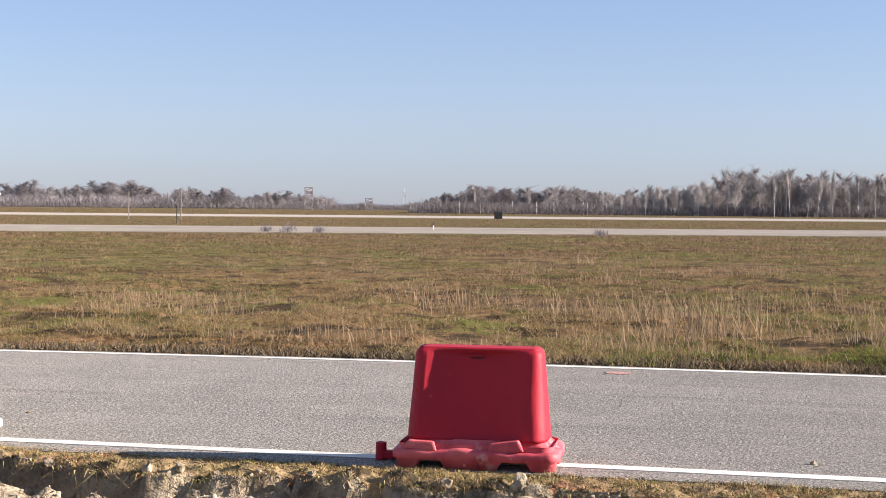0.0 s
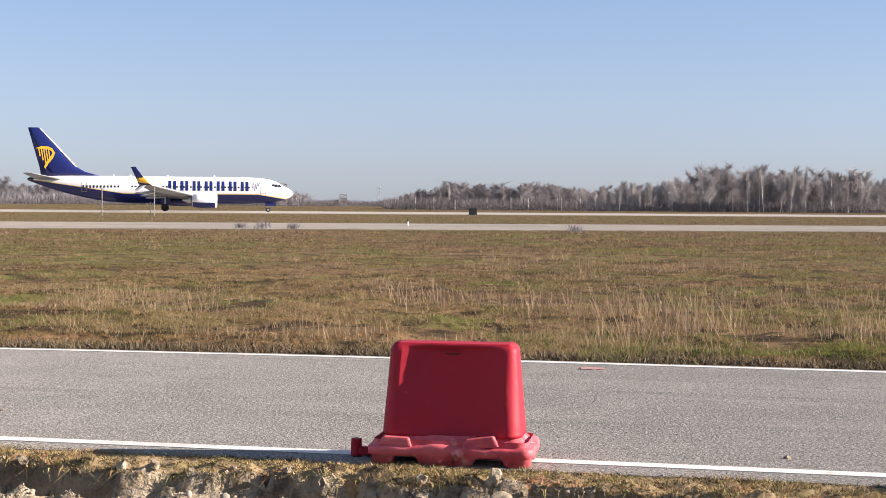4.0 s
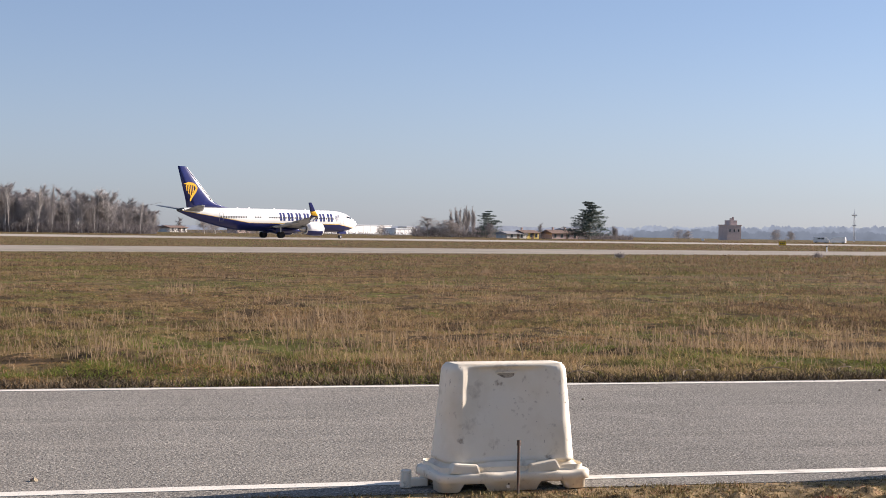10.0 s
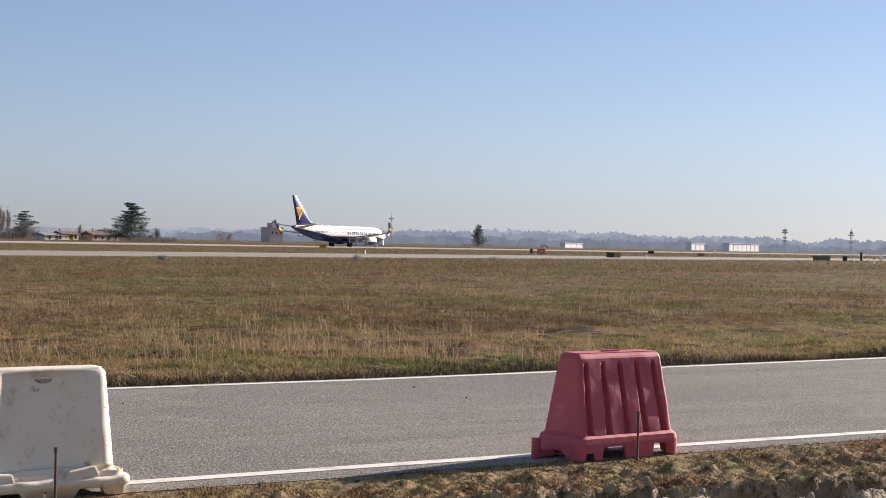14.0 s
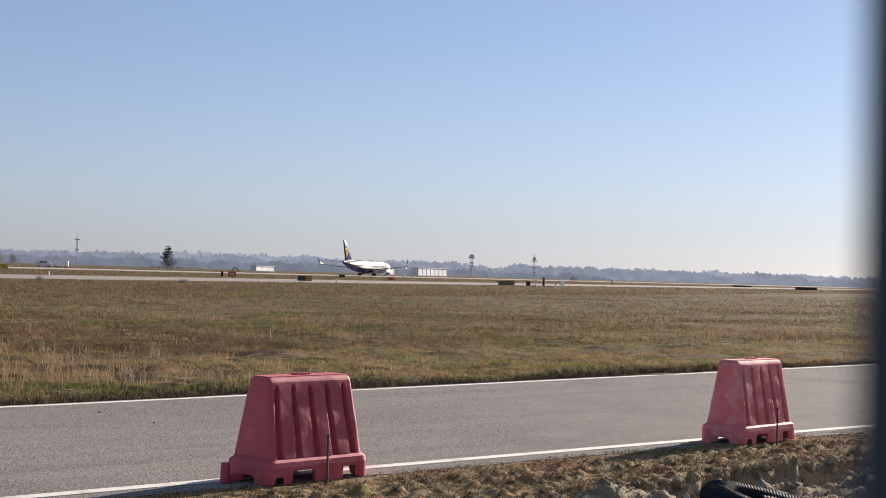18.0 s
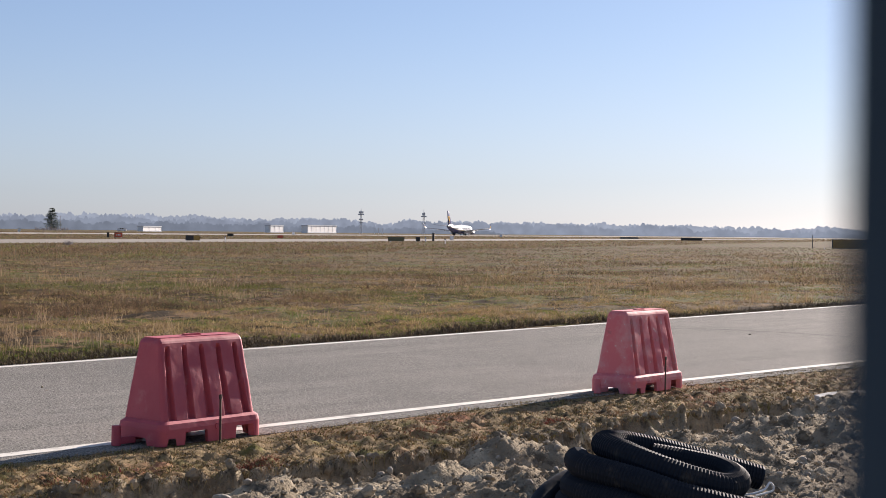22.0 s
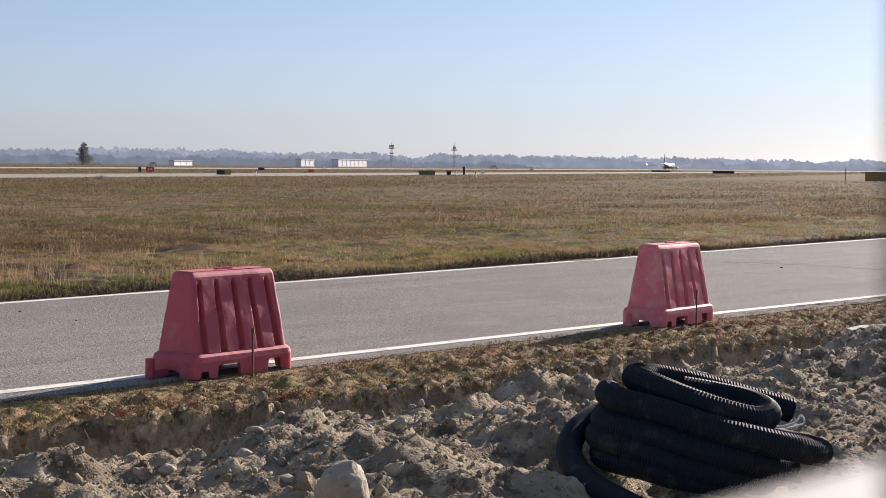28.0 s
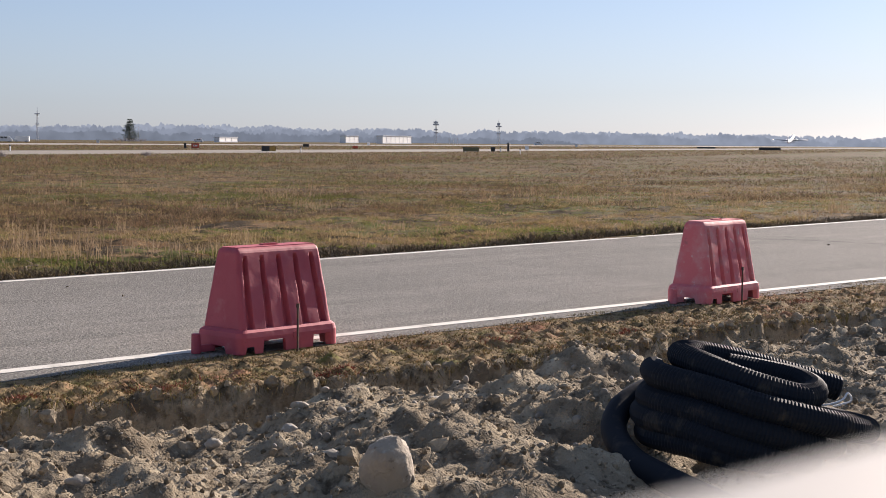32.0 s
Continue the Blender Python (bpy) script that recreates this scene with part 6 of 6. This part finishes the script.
sign(336.9, 215.3, 5.5, 0.7, 0.15, M_BOARD, "low dark board beside the runway", 3)
sign(418.6, 291.8, 6.0, 0.6, 0.1, M_BOARD, "low dark board beside the runway", 3)


def marker(x, y, h, r, material, label, lamp=True):
    ob = tagged(new("edge_marker"), label, "marker post", group="edge marker posts")
    ob.matrix_basis = pose(x, y, 0, 0, 0, 0)
    part("post", rod(bmesh.new(), (0, 0, -0.1), (0, 0, h), r, r * 0.85, 8), material, ob)
    if lamp:
        part("head", rod(bmesh.new(), (0, 0, h), (0, 0, h + 0.16), r * 1.5, r * 1.1, 8), M_BOARD, ob)


for x, y, h, r in ((-24.0, 97.2, 0.30, 0.045), (86.5, 153.2, 0.55, 0.08), (118.5, 141.3, 0.6, 0.07), (189.4, 171.9, 1.2, 0.22), (181.0, 166.0, 0.6, 0.09), (144.7, 129.3, 0.55, 0.07), (178.9, 95.9, 1.5, 0.06), (-50.5, 116.4, 1.3, 0.04)):
    marker(x, y, h, r, M_BOARD if h > 1 else M_SHEET, "slim marker post with a dark head in the grass")
for x, y in ((232.9, 500.0), (300.0, 470.0), (385.0, 420.0), (470.0, 390.0)):
    ob = tagged(new("white_box"), "small white equipment box on the grass", "box", group="white boxes")
    ob.matrix_basis = facing(math.degrees(math.atan2(x, y)), math.hypot(x, y))
    part("body", box_bm(1.0, 0.8, 1.1, 0, 0, 0.55, 0.04), M_SHEET, ob)
    part("lid", box_bm(1.1, 0.9, 0.10, 0, 0, 1.14), M_GREY_ROOF, ob)


def van(az, dist, turn, label):
    ob = tagged(new("van"), label, "van", group="white vans on the apron")
    ob.matrix_basis = facing(az, dist) @ pose(0, 0, 0, 0, 0, turn)
    rings = []
    for y in (-0.95, -0.85, 0.85, 0.95):
        k = 0.06 if abs(y) > 0.9 else 0.0
        rings.append([(x * (1 - k * 0.4), y, z - k if z > 1 else z) for x, z in ((-2.5, 0.35), (2.5, 0.35), (2.55, 0.95), (2.35, 1.15), (1.5, 2.0), (1.2, 2.1), (-2.45, 2.1), (-2.55, 1.2))])
    v, f = loft(rings)
    body = part("body", mesh_of("body", v, f, M_SHEET), None, ob)
    for x in (0.35, -0.8):
        part("side_window", box_bm(0.9, 0.03, 0.5, x, -0.97, 1.6), M_PANE, body)
    part("windscreen", box_bm(0.9, 1.6, 0.04, 1.93, 0, 1.62, m=None), M_PANE, body)
    for x in (-1.6, 1.6):
        for y in (-0.85, 0.85):
            w_ = part("wheel", rod(bmesh.new(), (x, y - 0.1, 0.34), (x, y + 0.1, 0.34), 0.34, 0.34, 16), M_TYRE, ob)
            part("rim", rod(bmesh.new(), (x, y - 0.11, 0.34), (x, y + 0.11, 0.34), 0.19, 0.19, 12), M_METAL, w_)


van(29.25, 520, 5, "white van parked on the far apron")
van(29.85, 525, 175, "white van parked on the far apron")
van(33.73, 940, 0, "white van far off in the haze")
van(36.2, 900, 10, "white van far off in the haze")
van(48.9, 900, 4, "white van far off in the haze")

# ---- diggings: hose, boulder, stones, clods ----
def ico(sub):
    bm = bmesh.new()
    bmesh.ops.create_icosphere(bm, subdivisions=sub, radius=1)
    v = np.array([tuple(p.co) for p in bm.verts])
    f = np.array([[p.index for p in q.verts] for q in bm.faces])
    bm.free()
    return v, f


ICO1, ICO2, ICO3 = ico(1), ico(2), ico(3)


def lump_mesh(name, base, size, seed, rough_, material, smooth=True):
    v, f = base
    out = []
    for p in v:
        q = Vector(p)
        k = 1 + rough_ * noise.noise(q * 1.3 + Vector((seed * 3.1, 0, 0))) + rough_ * 0.5 * noise.noise(q * 3.1 + Vector((0, seed * 1.7, 0)))
        out.append((q.x * size[0] * k, q.y * size[1] * k, q.z * size[2] * k))
    return mesh_of(name, out, f.tolist(), material, smooth)


M_BOULDER = mat("pale_boulder", (0.38, 0.32, 0.245), 0.9, spots=[((0.30, 0.25, 0.19), 5.0, 0.45, 0.65), ((0.55, 0.49, 0.40), 14.0, 0.55, 0.7), ((0.17, 0.13, 0.09), 22.0, 0.62, 0.72)], bump=[(12.0, 0.02), (50.0, 0.008)])
ob = tagged(new("boulder", lump_mesh("boulder", ICO3, (0.115, 0.11, 0.175), 3, 0.22, M_BOULDER)), "pale angular boulder half sunk in the soil", "boulder")
ob.matrix_basis = pose(4.05, 4.30, ground_z(4.05, 4.30) + 0.02, 8, -38, 35)
# loose stones
STONES = [lump_mesh("stone", ICO3, (1, 0.8, 0.62), 10 + k, 0.24, M_STONE) for k in range(5)]
random.seed(11)
placed = [(3.35, 5.42, 0.05), (3.6, 6.85, 0.055), (4.9, 6.5, 0.06), (4.25, 4.85, 0.05), (5.35, 5.6, 0.06), (5.2, 6.2, 0.055), (4.75, 5.75, 0.06), (4.4, 5.9, 0.05)]
for k in range(100):
    if k < len(placed):
        x, y, r = placed[k]
    else:
        x, y, r = random.uniform(-4.5, 14), random.uniform(3.9, 6.9), random.choice((0.018, 0.022, 0.026, 0.032, 0.045))
        if y > edge_y(x) - 0.15:
            y = edge_y(x) - random.uniform(0.2, 1.5)
    o = tagged(new("stone", STONES[k % 5]), "rounded pale river stone lying on the dug soil", "stone", group="loose stones")
    o.matrix_basis = pose(x, y, ground_z(x, y) + r * 0.05, random.uniform(-20, 20), random.uniform(-20, 20), random.uniform(0, 360)) @ Matrix.Diagonal((r, r, r, 1))


def scatter(name, base, n, x0, x1, y0, y1, r0, r1, material, label, category, sink, cond, jag=0.13, smooth=False):
    """Many small lumps as one mesh."""
    v, f = base
    V, F, c = [], [], 0
    while c < n:
        x, y = RNG.uniform(x0, x1), RNG.uniform(y0, y1)
        if not cond(x, y):
            continue
        r = r0 * (r1 / r0) ** (RNG.random() ** 2)
        q = v * (r * RNG.uniform(0.7, 1.2, 3)) * (1 + RNG.normal(0, jag, (len(v), 1)))
        a = RNG.uniform(0, 6.28)
        q = np.stack([q[:, 0] * np.cos(a) - q[:, 1] * np.sin(a), q[:, 0] * np.sin(a) + q[:, 1] * np.cos(a), q[:, 2]], 1)
        V.append(q + (x, y, ground_z(x, y) + r * sink))
        F.append(f + c * len(v))
        c += 1
    me = mesh_of(name, np.concatenate(V).tolist(), np.concatenate(F).tolist(), material, smooth)
    return tagged(new(name, me), label, category, kind="stuff")


scatter("soil_clods", ICO2, 1500, -5, 15, 3.6, 7.5, 0.012, 0.060, M_CLOD, "crumbled clods of dug soil", "soil", -0.1, lambda x, y: y < edge_y(x) - 0.12, 0.17)
scatter("edge_clods", ICO2, 1500, -4.5, 14, 6.0, 7.9, 0.012, 0.050, M_CLOD, "broken clods of soil and turf along the cut edge", "soil", 0.05, lambda x, y: -0.30 < y - edge_y(x) < 0.05, 0.2)
scatter("soil_crumbs", ICO1, 26000, -4.5, 14, 3.7, 7.6, 0.004, 0.019, M_CLOD, "fine crumbs of soil", "soil", 0.2, lambda x, y: y < edge_y(x) - 0.03)
scatter("gravel", ICO2, 2000, -5, 15, 3.4, 7.4, 0.006, 0.024, M_STONE, "small pale gravel in the dug soil", "gravel", 0.3, lambda x, y: y < edge_y(x) - 0.05, 0.06, True)
scatter("road_grit", ICO1, 1500, -6, 17, 8.12, 8.42, 0.004, 0.013, M_STONE, "loose grit along the asphalt edge", "gravel", 0.3, lambda x, y: y > 8.12)
scatter("road_crumbs", ICO1, 90, -6, 20, 8.7, 13.6, 0.006, 0.022, M_CLOD, "a few crumbs of soil on the asphalt", "soil", 1.9, lambda x, y: True)


# a broken concrete slab on the heap beside the verge, and an arched dry stem
M_SLAB = mat("pale_broken_concrete", (0.46, 0.45, 0.42), 0.85, spots=[((0.34, 0.33, 0.30), 6.0, 0.48, 0.66), ((0.24, 0.21, 0.17), 18.0, 0.60, 0.70)], bump=[(30.0, 0.004)])
bm = bmesh.new()
top_ = [bm.verts.new((x, y, 0.022)) for x, y in ((-0.30, -0.16), (0.10, -0.19), (0.34, -0.10), (0.36, 0.14), (-0.05, 0.20), (-0.27, 0.12))]
face = bm.faces.new(top_)
ext = bmesh.ops.extrude_face_region(bm, geom=[face])
bmesh.ops.translate(bm, verts=[e for e in ext["geom"] if isinstance(e, bmesh.types.BMVert)], vec=(0, 0, -0.05))
bmesh.ops.recalc_face_normals(bm, faces=bm.faces[:])
bmesh.ops.bevel(bm, geom=bm.edges[:], offset=0.005, segments=1, affect="EDGES")
slab_ = tagged(part("concrete_slab", bm, M_SLAB), "pale broken concrete slab lying on the heaped soil", "slab")
slab_.matrix_basis = pose(12.2, 6.2, 0.06, 3, -3, -28) @ Matrix.Scale(0.92, 4)

# the coil of corrugated hose
def tube(points, r, step, sides=14, ridge=0.05):
    """A corrugated tube along a polyline."""
    P = [Vector(p) for p in points]
    fine, acc = [P[0]], 0.0
    for a, b in zip(P, P[1:]):
        L = (b - a).length
        if L < 1e-9:
            continue
        d = step - acc
        while d <= L:
            fine.append(a.lerp(b, d / L))
            d += step
        acc = L - (d - step)
    rings = []
    for i, p in enumerate(fine):
        t = (fine[min(i + 1, len(fine) - 1)] - fine[max(i - 1, 0)]).normalized()
        u = t.cross(Vector((0, 0, 1))).normalized()
        w = u.cross(t)
        k = r * (1 + ridge * (1, 0.3, -1.0)[i % 3]) if ridge else r
        rings.append([tuple(p + (u * math.cos(2 * math.pi * s / sides) + w * math.sin(2 * math.pi * s / sides)) * k) for s in range(sides)])
    return loft(rings, cap=False)


def smooth_line(ctrl, n=14):
    """A Catmull-Rom line through points."""
    out = []
    c = [ctrl[0]] + list(ctrl) + [ctrl[-1]]
    for i in range(1, len(c) - 2):
        p0, p1, p2, p3 = (Vector(c[i + j]) for j in (-1, 0, 1, 2))
        for k in range(n):
            t = k / n
            out.append(0.5 * ((2 * p1) + (p2 - p0) * t + (2 * p0 - 5 * p1 + 4 * p2 - p3) * t * t + (3 * p1 - p0 - 3 * p2 + p3) * t ** 3))
    out.append(Vector(ctrl[-1]))
    return out


HC = (6.13, 3.93)
hose = tagged(new("corrugated_hose"), "coiled black corrugated drainage hose on the soil", "hose")
hose.matrix_basis = pose(HC[0], HC[1], 0.285, 0, 0, -57.3)


def bend(rows):
    """Points (along, away, up) of a hose line."""
    return smooth_line([(x, y, z) for x, y, z in rows], 22)


# the stack: four sagging turns, one under the other
STACK = []
for k, (left, right, top_, drop, sway) in enumerate(((-0.515, 0.480, 0.085, 0.215, 0.42), (-0.530, 0.330, -0.030, 0.175, 0.44), (-0.555, 0.230, -0.110, 0.165, 0.45), (-0.535, 0.150, -0.200, 0.110, 0.44))):
    mid, half = (left + right) / 2, (right - left) / 2
    for q in range(12):
        a = radians(180 + 30 * q)
        f = (1 + math.cos(a)) / 2
        e = abs(math.sin(a)) ** 0.8 * (1 if math.sin(a) > 0 else -1)
        STACK.append((mid + half * math.cos(a) + (0.05 if q == 2 else 0), sway * e, top_ - drop * f ** 0.85 - 0.115 * q / 12 * (k < 3) * 0.5 - 0.05 * e))
v, f = tube(bend(STACK), 0.062, 0.0055, 14, 0.035)
part("coil", mesh_of("coil", v, f, M_BLACK, False), None, hose, "black corrugated coil of four turns")
# the upper smaller loop and its open end
v, f = tube(bend([(-0.16, 0.15, 0.095), (0.0, 0.13, 0.075), (0.16, 0.05, 0.055), (0.237, -0.10, 0.03), (0.18, -0.25, 0.022), (0.03, -0.30, 0.06), (-0.13, -0.29, 0.107), (-0.28, -0.20, 0.15), (-0.385, -0.03, 0.166), (-0.33, 0.12, 0.158), (-0.20, 0.20, 0.13), (-0.01, 0.28, 0.08), (0.18, 0.33, 0.027), (0.37, 0.38, -0.03)]), 0.061, 0.0055, 14, 0.035)
part("upper_loop", mesh_of("upper_loop", v, f, M_BLACK, False), None, hose, "upper loop with an open end")
# a smooth strand that leaves the coil towards the viewer
v, f = tube(bend([(-0.45, 0.30, -0.03), (-0.56, 0.17, -0.05), (-0.655, 0.02, -0.10), (-0.685, -0.12, -0.16), (-0.655, -0.26, -0.215), (-0.56, -0.45, -0.27), (-0.40, -0.66, -0.30), (-0.18, -0.92, -0.33), (0.08, -1.22, -0.36)]), 0.062, 0.02, 18, 0.0)
part("strand", mesh_of("strand", v, f, M_BLACK, True), None, hose, "loose strand of smooth black pipe")
for pts in ([(0.22, -0.16, -0.03), (0.30, -0.16, -0.02), (0.36, -0.14, 0.0), (0.385, -0.12, 0.03), (0.40, -0.10, -0.01), (0.32, -0.12, -0.035)],):
    v, f = tube(smooth_line(pts, 10), 0.005, 0.01, 6, 0.0)
    part("tie_wire", mesh_of("tie_wire", v, f, M_SHEET), None, hose, "pale tie wire")

stem = tagged(new("dry_stem"), "dry arched stem springing from the heaped soil", "stem")
stem.matrix_basis = pose(11.35, 6.35, ground_z(11.35, 6.35) - 0.02, 0, 0, -60)
v, f = tube(smooth_line([(-0.16, 0, 0), (-0.15, 0, 0.10), (-0.08, 0.01, 0.19), (0.04, 0.02, 0.20), (0.13, 0.01, 0.11), (0.17, 0, 0.0)], 8), 0.005, 0.02, 6, 0.1)
part("stalk", mesh_of("stalk", v, f, M_STRAW), None, stem)

# red spray marks and cracks
def patch(name, x, y, rx, ry, z, material, label, category, seed):
    pts = []
    for k in range(26):
        a = 2 * math.pi * k / 26
        q = 1 + 0.45 * nz(math.cos(a) * 2 + seed, math.sin(a) * 2)
        pts.append((x + rx * q * math.cos(a), y + ry * q * math.sin(a), z))
    me = mesh_of(name, pts + [(p[0], p[1], p[2] - 0.002) for p in pts], [tuple(range(26))] + [(i, i + 26, (i + 1) % 26 + 26, (i + 1) % 26) for i in range(26)], material)
    return tagged(new(name, me), label, category, kind="structure")


M_SPRAY = mat("faded_red_spray_paint", (0.50, 0.24, 0.21), 0.85, coord="World", spots=[((0.18, 0.15, 0.13), 30.0, 0.45, 0.62)])
patch("spray_mark", -1.62, 13.42, 0.11, 0.10, 0.006, M_SPRAY, "faded red spray mark on the asphalt", "road marking", 1)
for x, y, r in ((8.15, 7.42, 0.10), (6.2, 7.05, 0.10), (5.1, 7.3, 0.10), (4.3, 7.55, 0.08), (3.6, 7.35, 0.11), (12.4, 7.55, 0.14), (9.3, 7.2, 0.10)):
    n = 260
    px, py = x + RNG.normal(0, r, n), y + RNG.normal(0, r * 0.45, n)
    pz = np.array([ground_z(float(a), float(b)) for a, b in zip(px, py)])
    stuff("reddened_grass", blades(px, py, pz, RNG.uniform(0.01, 0.035, n), RNG.uniform(0.006, 0.012, n), 1.6), mat("reddened_grass", (0.3, 0.08, 0.05), 0.9, ramp=[(0.38, 0.09, 0.06), (0.24, 0.08, 0.045), (0.30, 0.14, 0.08)]), "grass tinted by red marking spray", "grass")


def crack(pts, w, label):
    """A thin dark sunken joint in the asphalt, slightly ragged."""
    line = smooth_line([(x, y, 0.0035) for x, y in pts], 24)
    v, f = [], []
    for i, p in enumerate(line):
        d = (line[min(i + 1, len(line) - 1)] - line[max(i - 1, 0)]).normalized()
        s = Vector((-d.y, d.x, 0)) * w * (0.35 + 0.9 * abs(nz(i * 0.37, p.x)))
        j = Vector((0.4 * w * nz(i * 0.9, 4.0), w * nz(i * 0.9, 7.0), 0))
        v += [tuple(p + s + j), tuple(p - s + j)]
        if i:
            f.append((2 * i - 2, 2 * i - 1, 2 * i + 1, 2 * i))
    return tagged(new("crack", mesh_of("crack", v, f, M_CRACK)), label, "crack", kind="structure")


M_CRACK = mat("dark_crack_filler", (0.035, 0.033, 0.031), 0.95, coord="World", spots=[((0.09, 0.085, 0.08), 9.0, 0.5, 0.62)])
crack([(19.5, 13.95), (19.95, 13.15), (20.4, 12.44), (20.52, 11.54), (20.5, 10.9), (20.35, 9.8), (20.3, 8.4)], 0.055, "long dark sealed joint across the asphalt")
crack([(-1.30, 12.1), (-1.36, 11.6), (-1.33, 11.1), (-1.48, 10.6), (-1.72, 10.2), (-1.95, 9.8)], 0.003, "fine wandering crack in the asphalt")
crack([(-0.6, 10.2), (0.6, 10.6), (2.2, 11.1), (4.6, 11.7)], 0.0025, "fine wandering crack in the asphalt")
crack([(0.9, 11.5), (1.2, 12.4), (1.4, 13.2)], 0.0025, "fine wandering crack in the asphalt")
# the dead branches that lie at the meadow's edge, and bushes by the taxiway
M_TWIG_NEAR = mat("dry_branch", (0.33, 0.25, 0.16), 0.9, spots=[((0.2, 0.15, 0.1), 20.0, 0.45, 0.65)])
for k, (x, y, s) in enumerate(((6.6, 14.35, 0.35), (7.6, 14.5, 0.4), (8.5, 14.6, 0.3), (5.4, 14.4, 0.3), (15.5, 16.2, 0.4), (18.0, 15.3, 0.3))):
    ob = tagged(new("dead_branch"), "dry bent branch lying in the grass", "branch", group="dead branches")
    ob.matrix_basis = pose(x, y, 0.02, 0, 0, random.uniform(-40, 40))
    v, f = tube(smooth_line([(-s / 2, 0, 0.02), (-s / 5, 0.05, 0.08 * s + 0.03), (s / 5, -0.03, 0.10 * s + 0.03), (s / 2, 0.04, 0.03)], 8), 0.006, 0.03, 6, 0.15)
    part("stem", mesh_of("stem", v, f, M_TWIG_NEAR), None, ob)
    v, f = tube(smooth_line([(0, 0.0, 0.12 * s + 0.04), (0.1 * s, 0.08, 0.2 * s + 0.05), (0.3 * s, 0.12, 0.22 * s + 0.04)], 6), 0.004, 0.03, 5, 0.15)
    part("twig", mesh_of("twig", v, f, M_TWIG_NEAR), None, ob)
for x, y, h in ((-28.0, 79.8, 0.9), (-10.5, 79.1, 0.8), (-29.5, 80.5, 0.7), (-26.4, 80.5, 0.7), (37, 92, 0.7), (58, 104, 0.8), (75, 110, 0.8)):
    ob = tagged(new("shrub"), "small leafless shrub at the taxiway edge", "shrub", group="shrubs at the taxiway")
    ob.matrix_basis = pose(x, y, 0.0)
    n = 160
    h *= 0.7
    q = blades(RNG.normal(0, h * 0.35, n), RNG.normal(0, h * 0.3, n), RNG.random(n) * h * 0.4, RNG.uniform(0.2, 0.7, n) * h, np.full(n, 0.03), 0.7)
    part("twigs", tri_mesh("twigs", q, 3, M_TWIG), None, ob)
    part("stem", rod(bmesh.new(), (0, 0, -0.05), (0.03, 0, h * 0.5), 0.04, 0.02, 6), M_BARK, ob)

# ---- the fence through which the view goes ----
fence = tagged(new("steel_fence"), "slate painted steel fence posts, one added out of view for shade, with a pale painted rail", "fence")
# the third post is out of view, added to shade the left one
for x0, x1, y0, y1 in ((-0.086, -0.026, 0.005, 0.045), (0.0624, 0.1224, -0.0282, 0.0318), (0.22, 0.28, -0.014, 0.046)):
    p_ = part("post", box_bm(x1 - x0, y1 - y0, 2.4, (x0 + x1) / 2, (y0 + y1) / 2, 1.2, 0.004), M_POST, fence)
    part("cap", box_bm(x1 - x0 + 0.008, y1 - y0 + 0.008, 0.02, (x0 + x1) / 2, (y0 + y1) / 2, 2.41, 0.003), M_POST, p_)
part("rail", box_bm(4.0, 0.02, 0.03, 0.0, 0.044, 1.4135, 0.003), M_RAIL, fence)


def motions():
    walk(airliner, PLANE_ROWS)


motions()
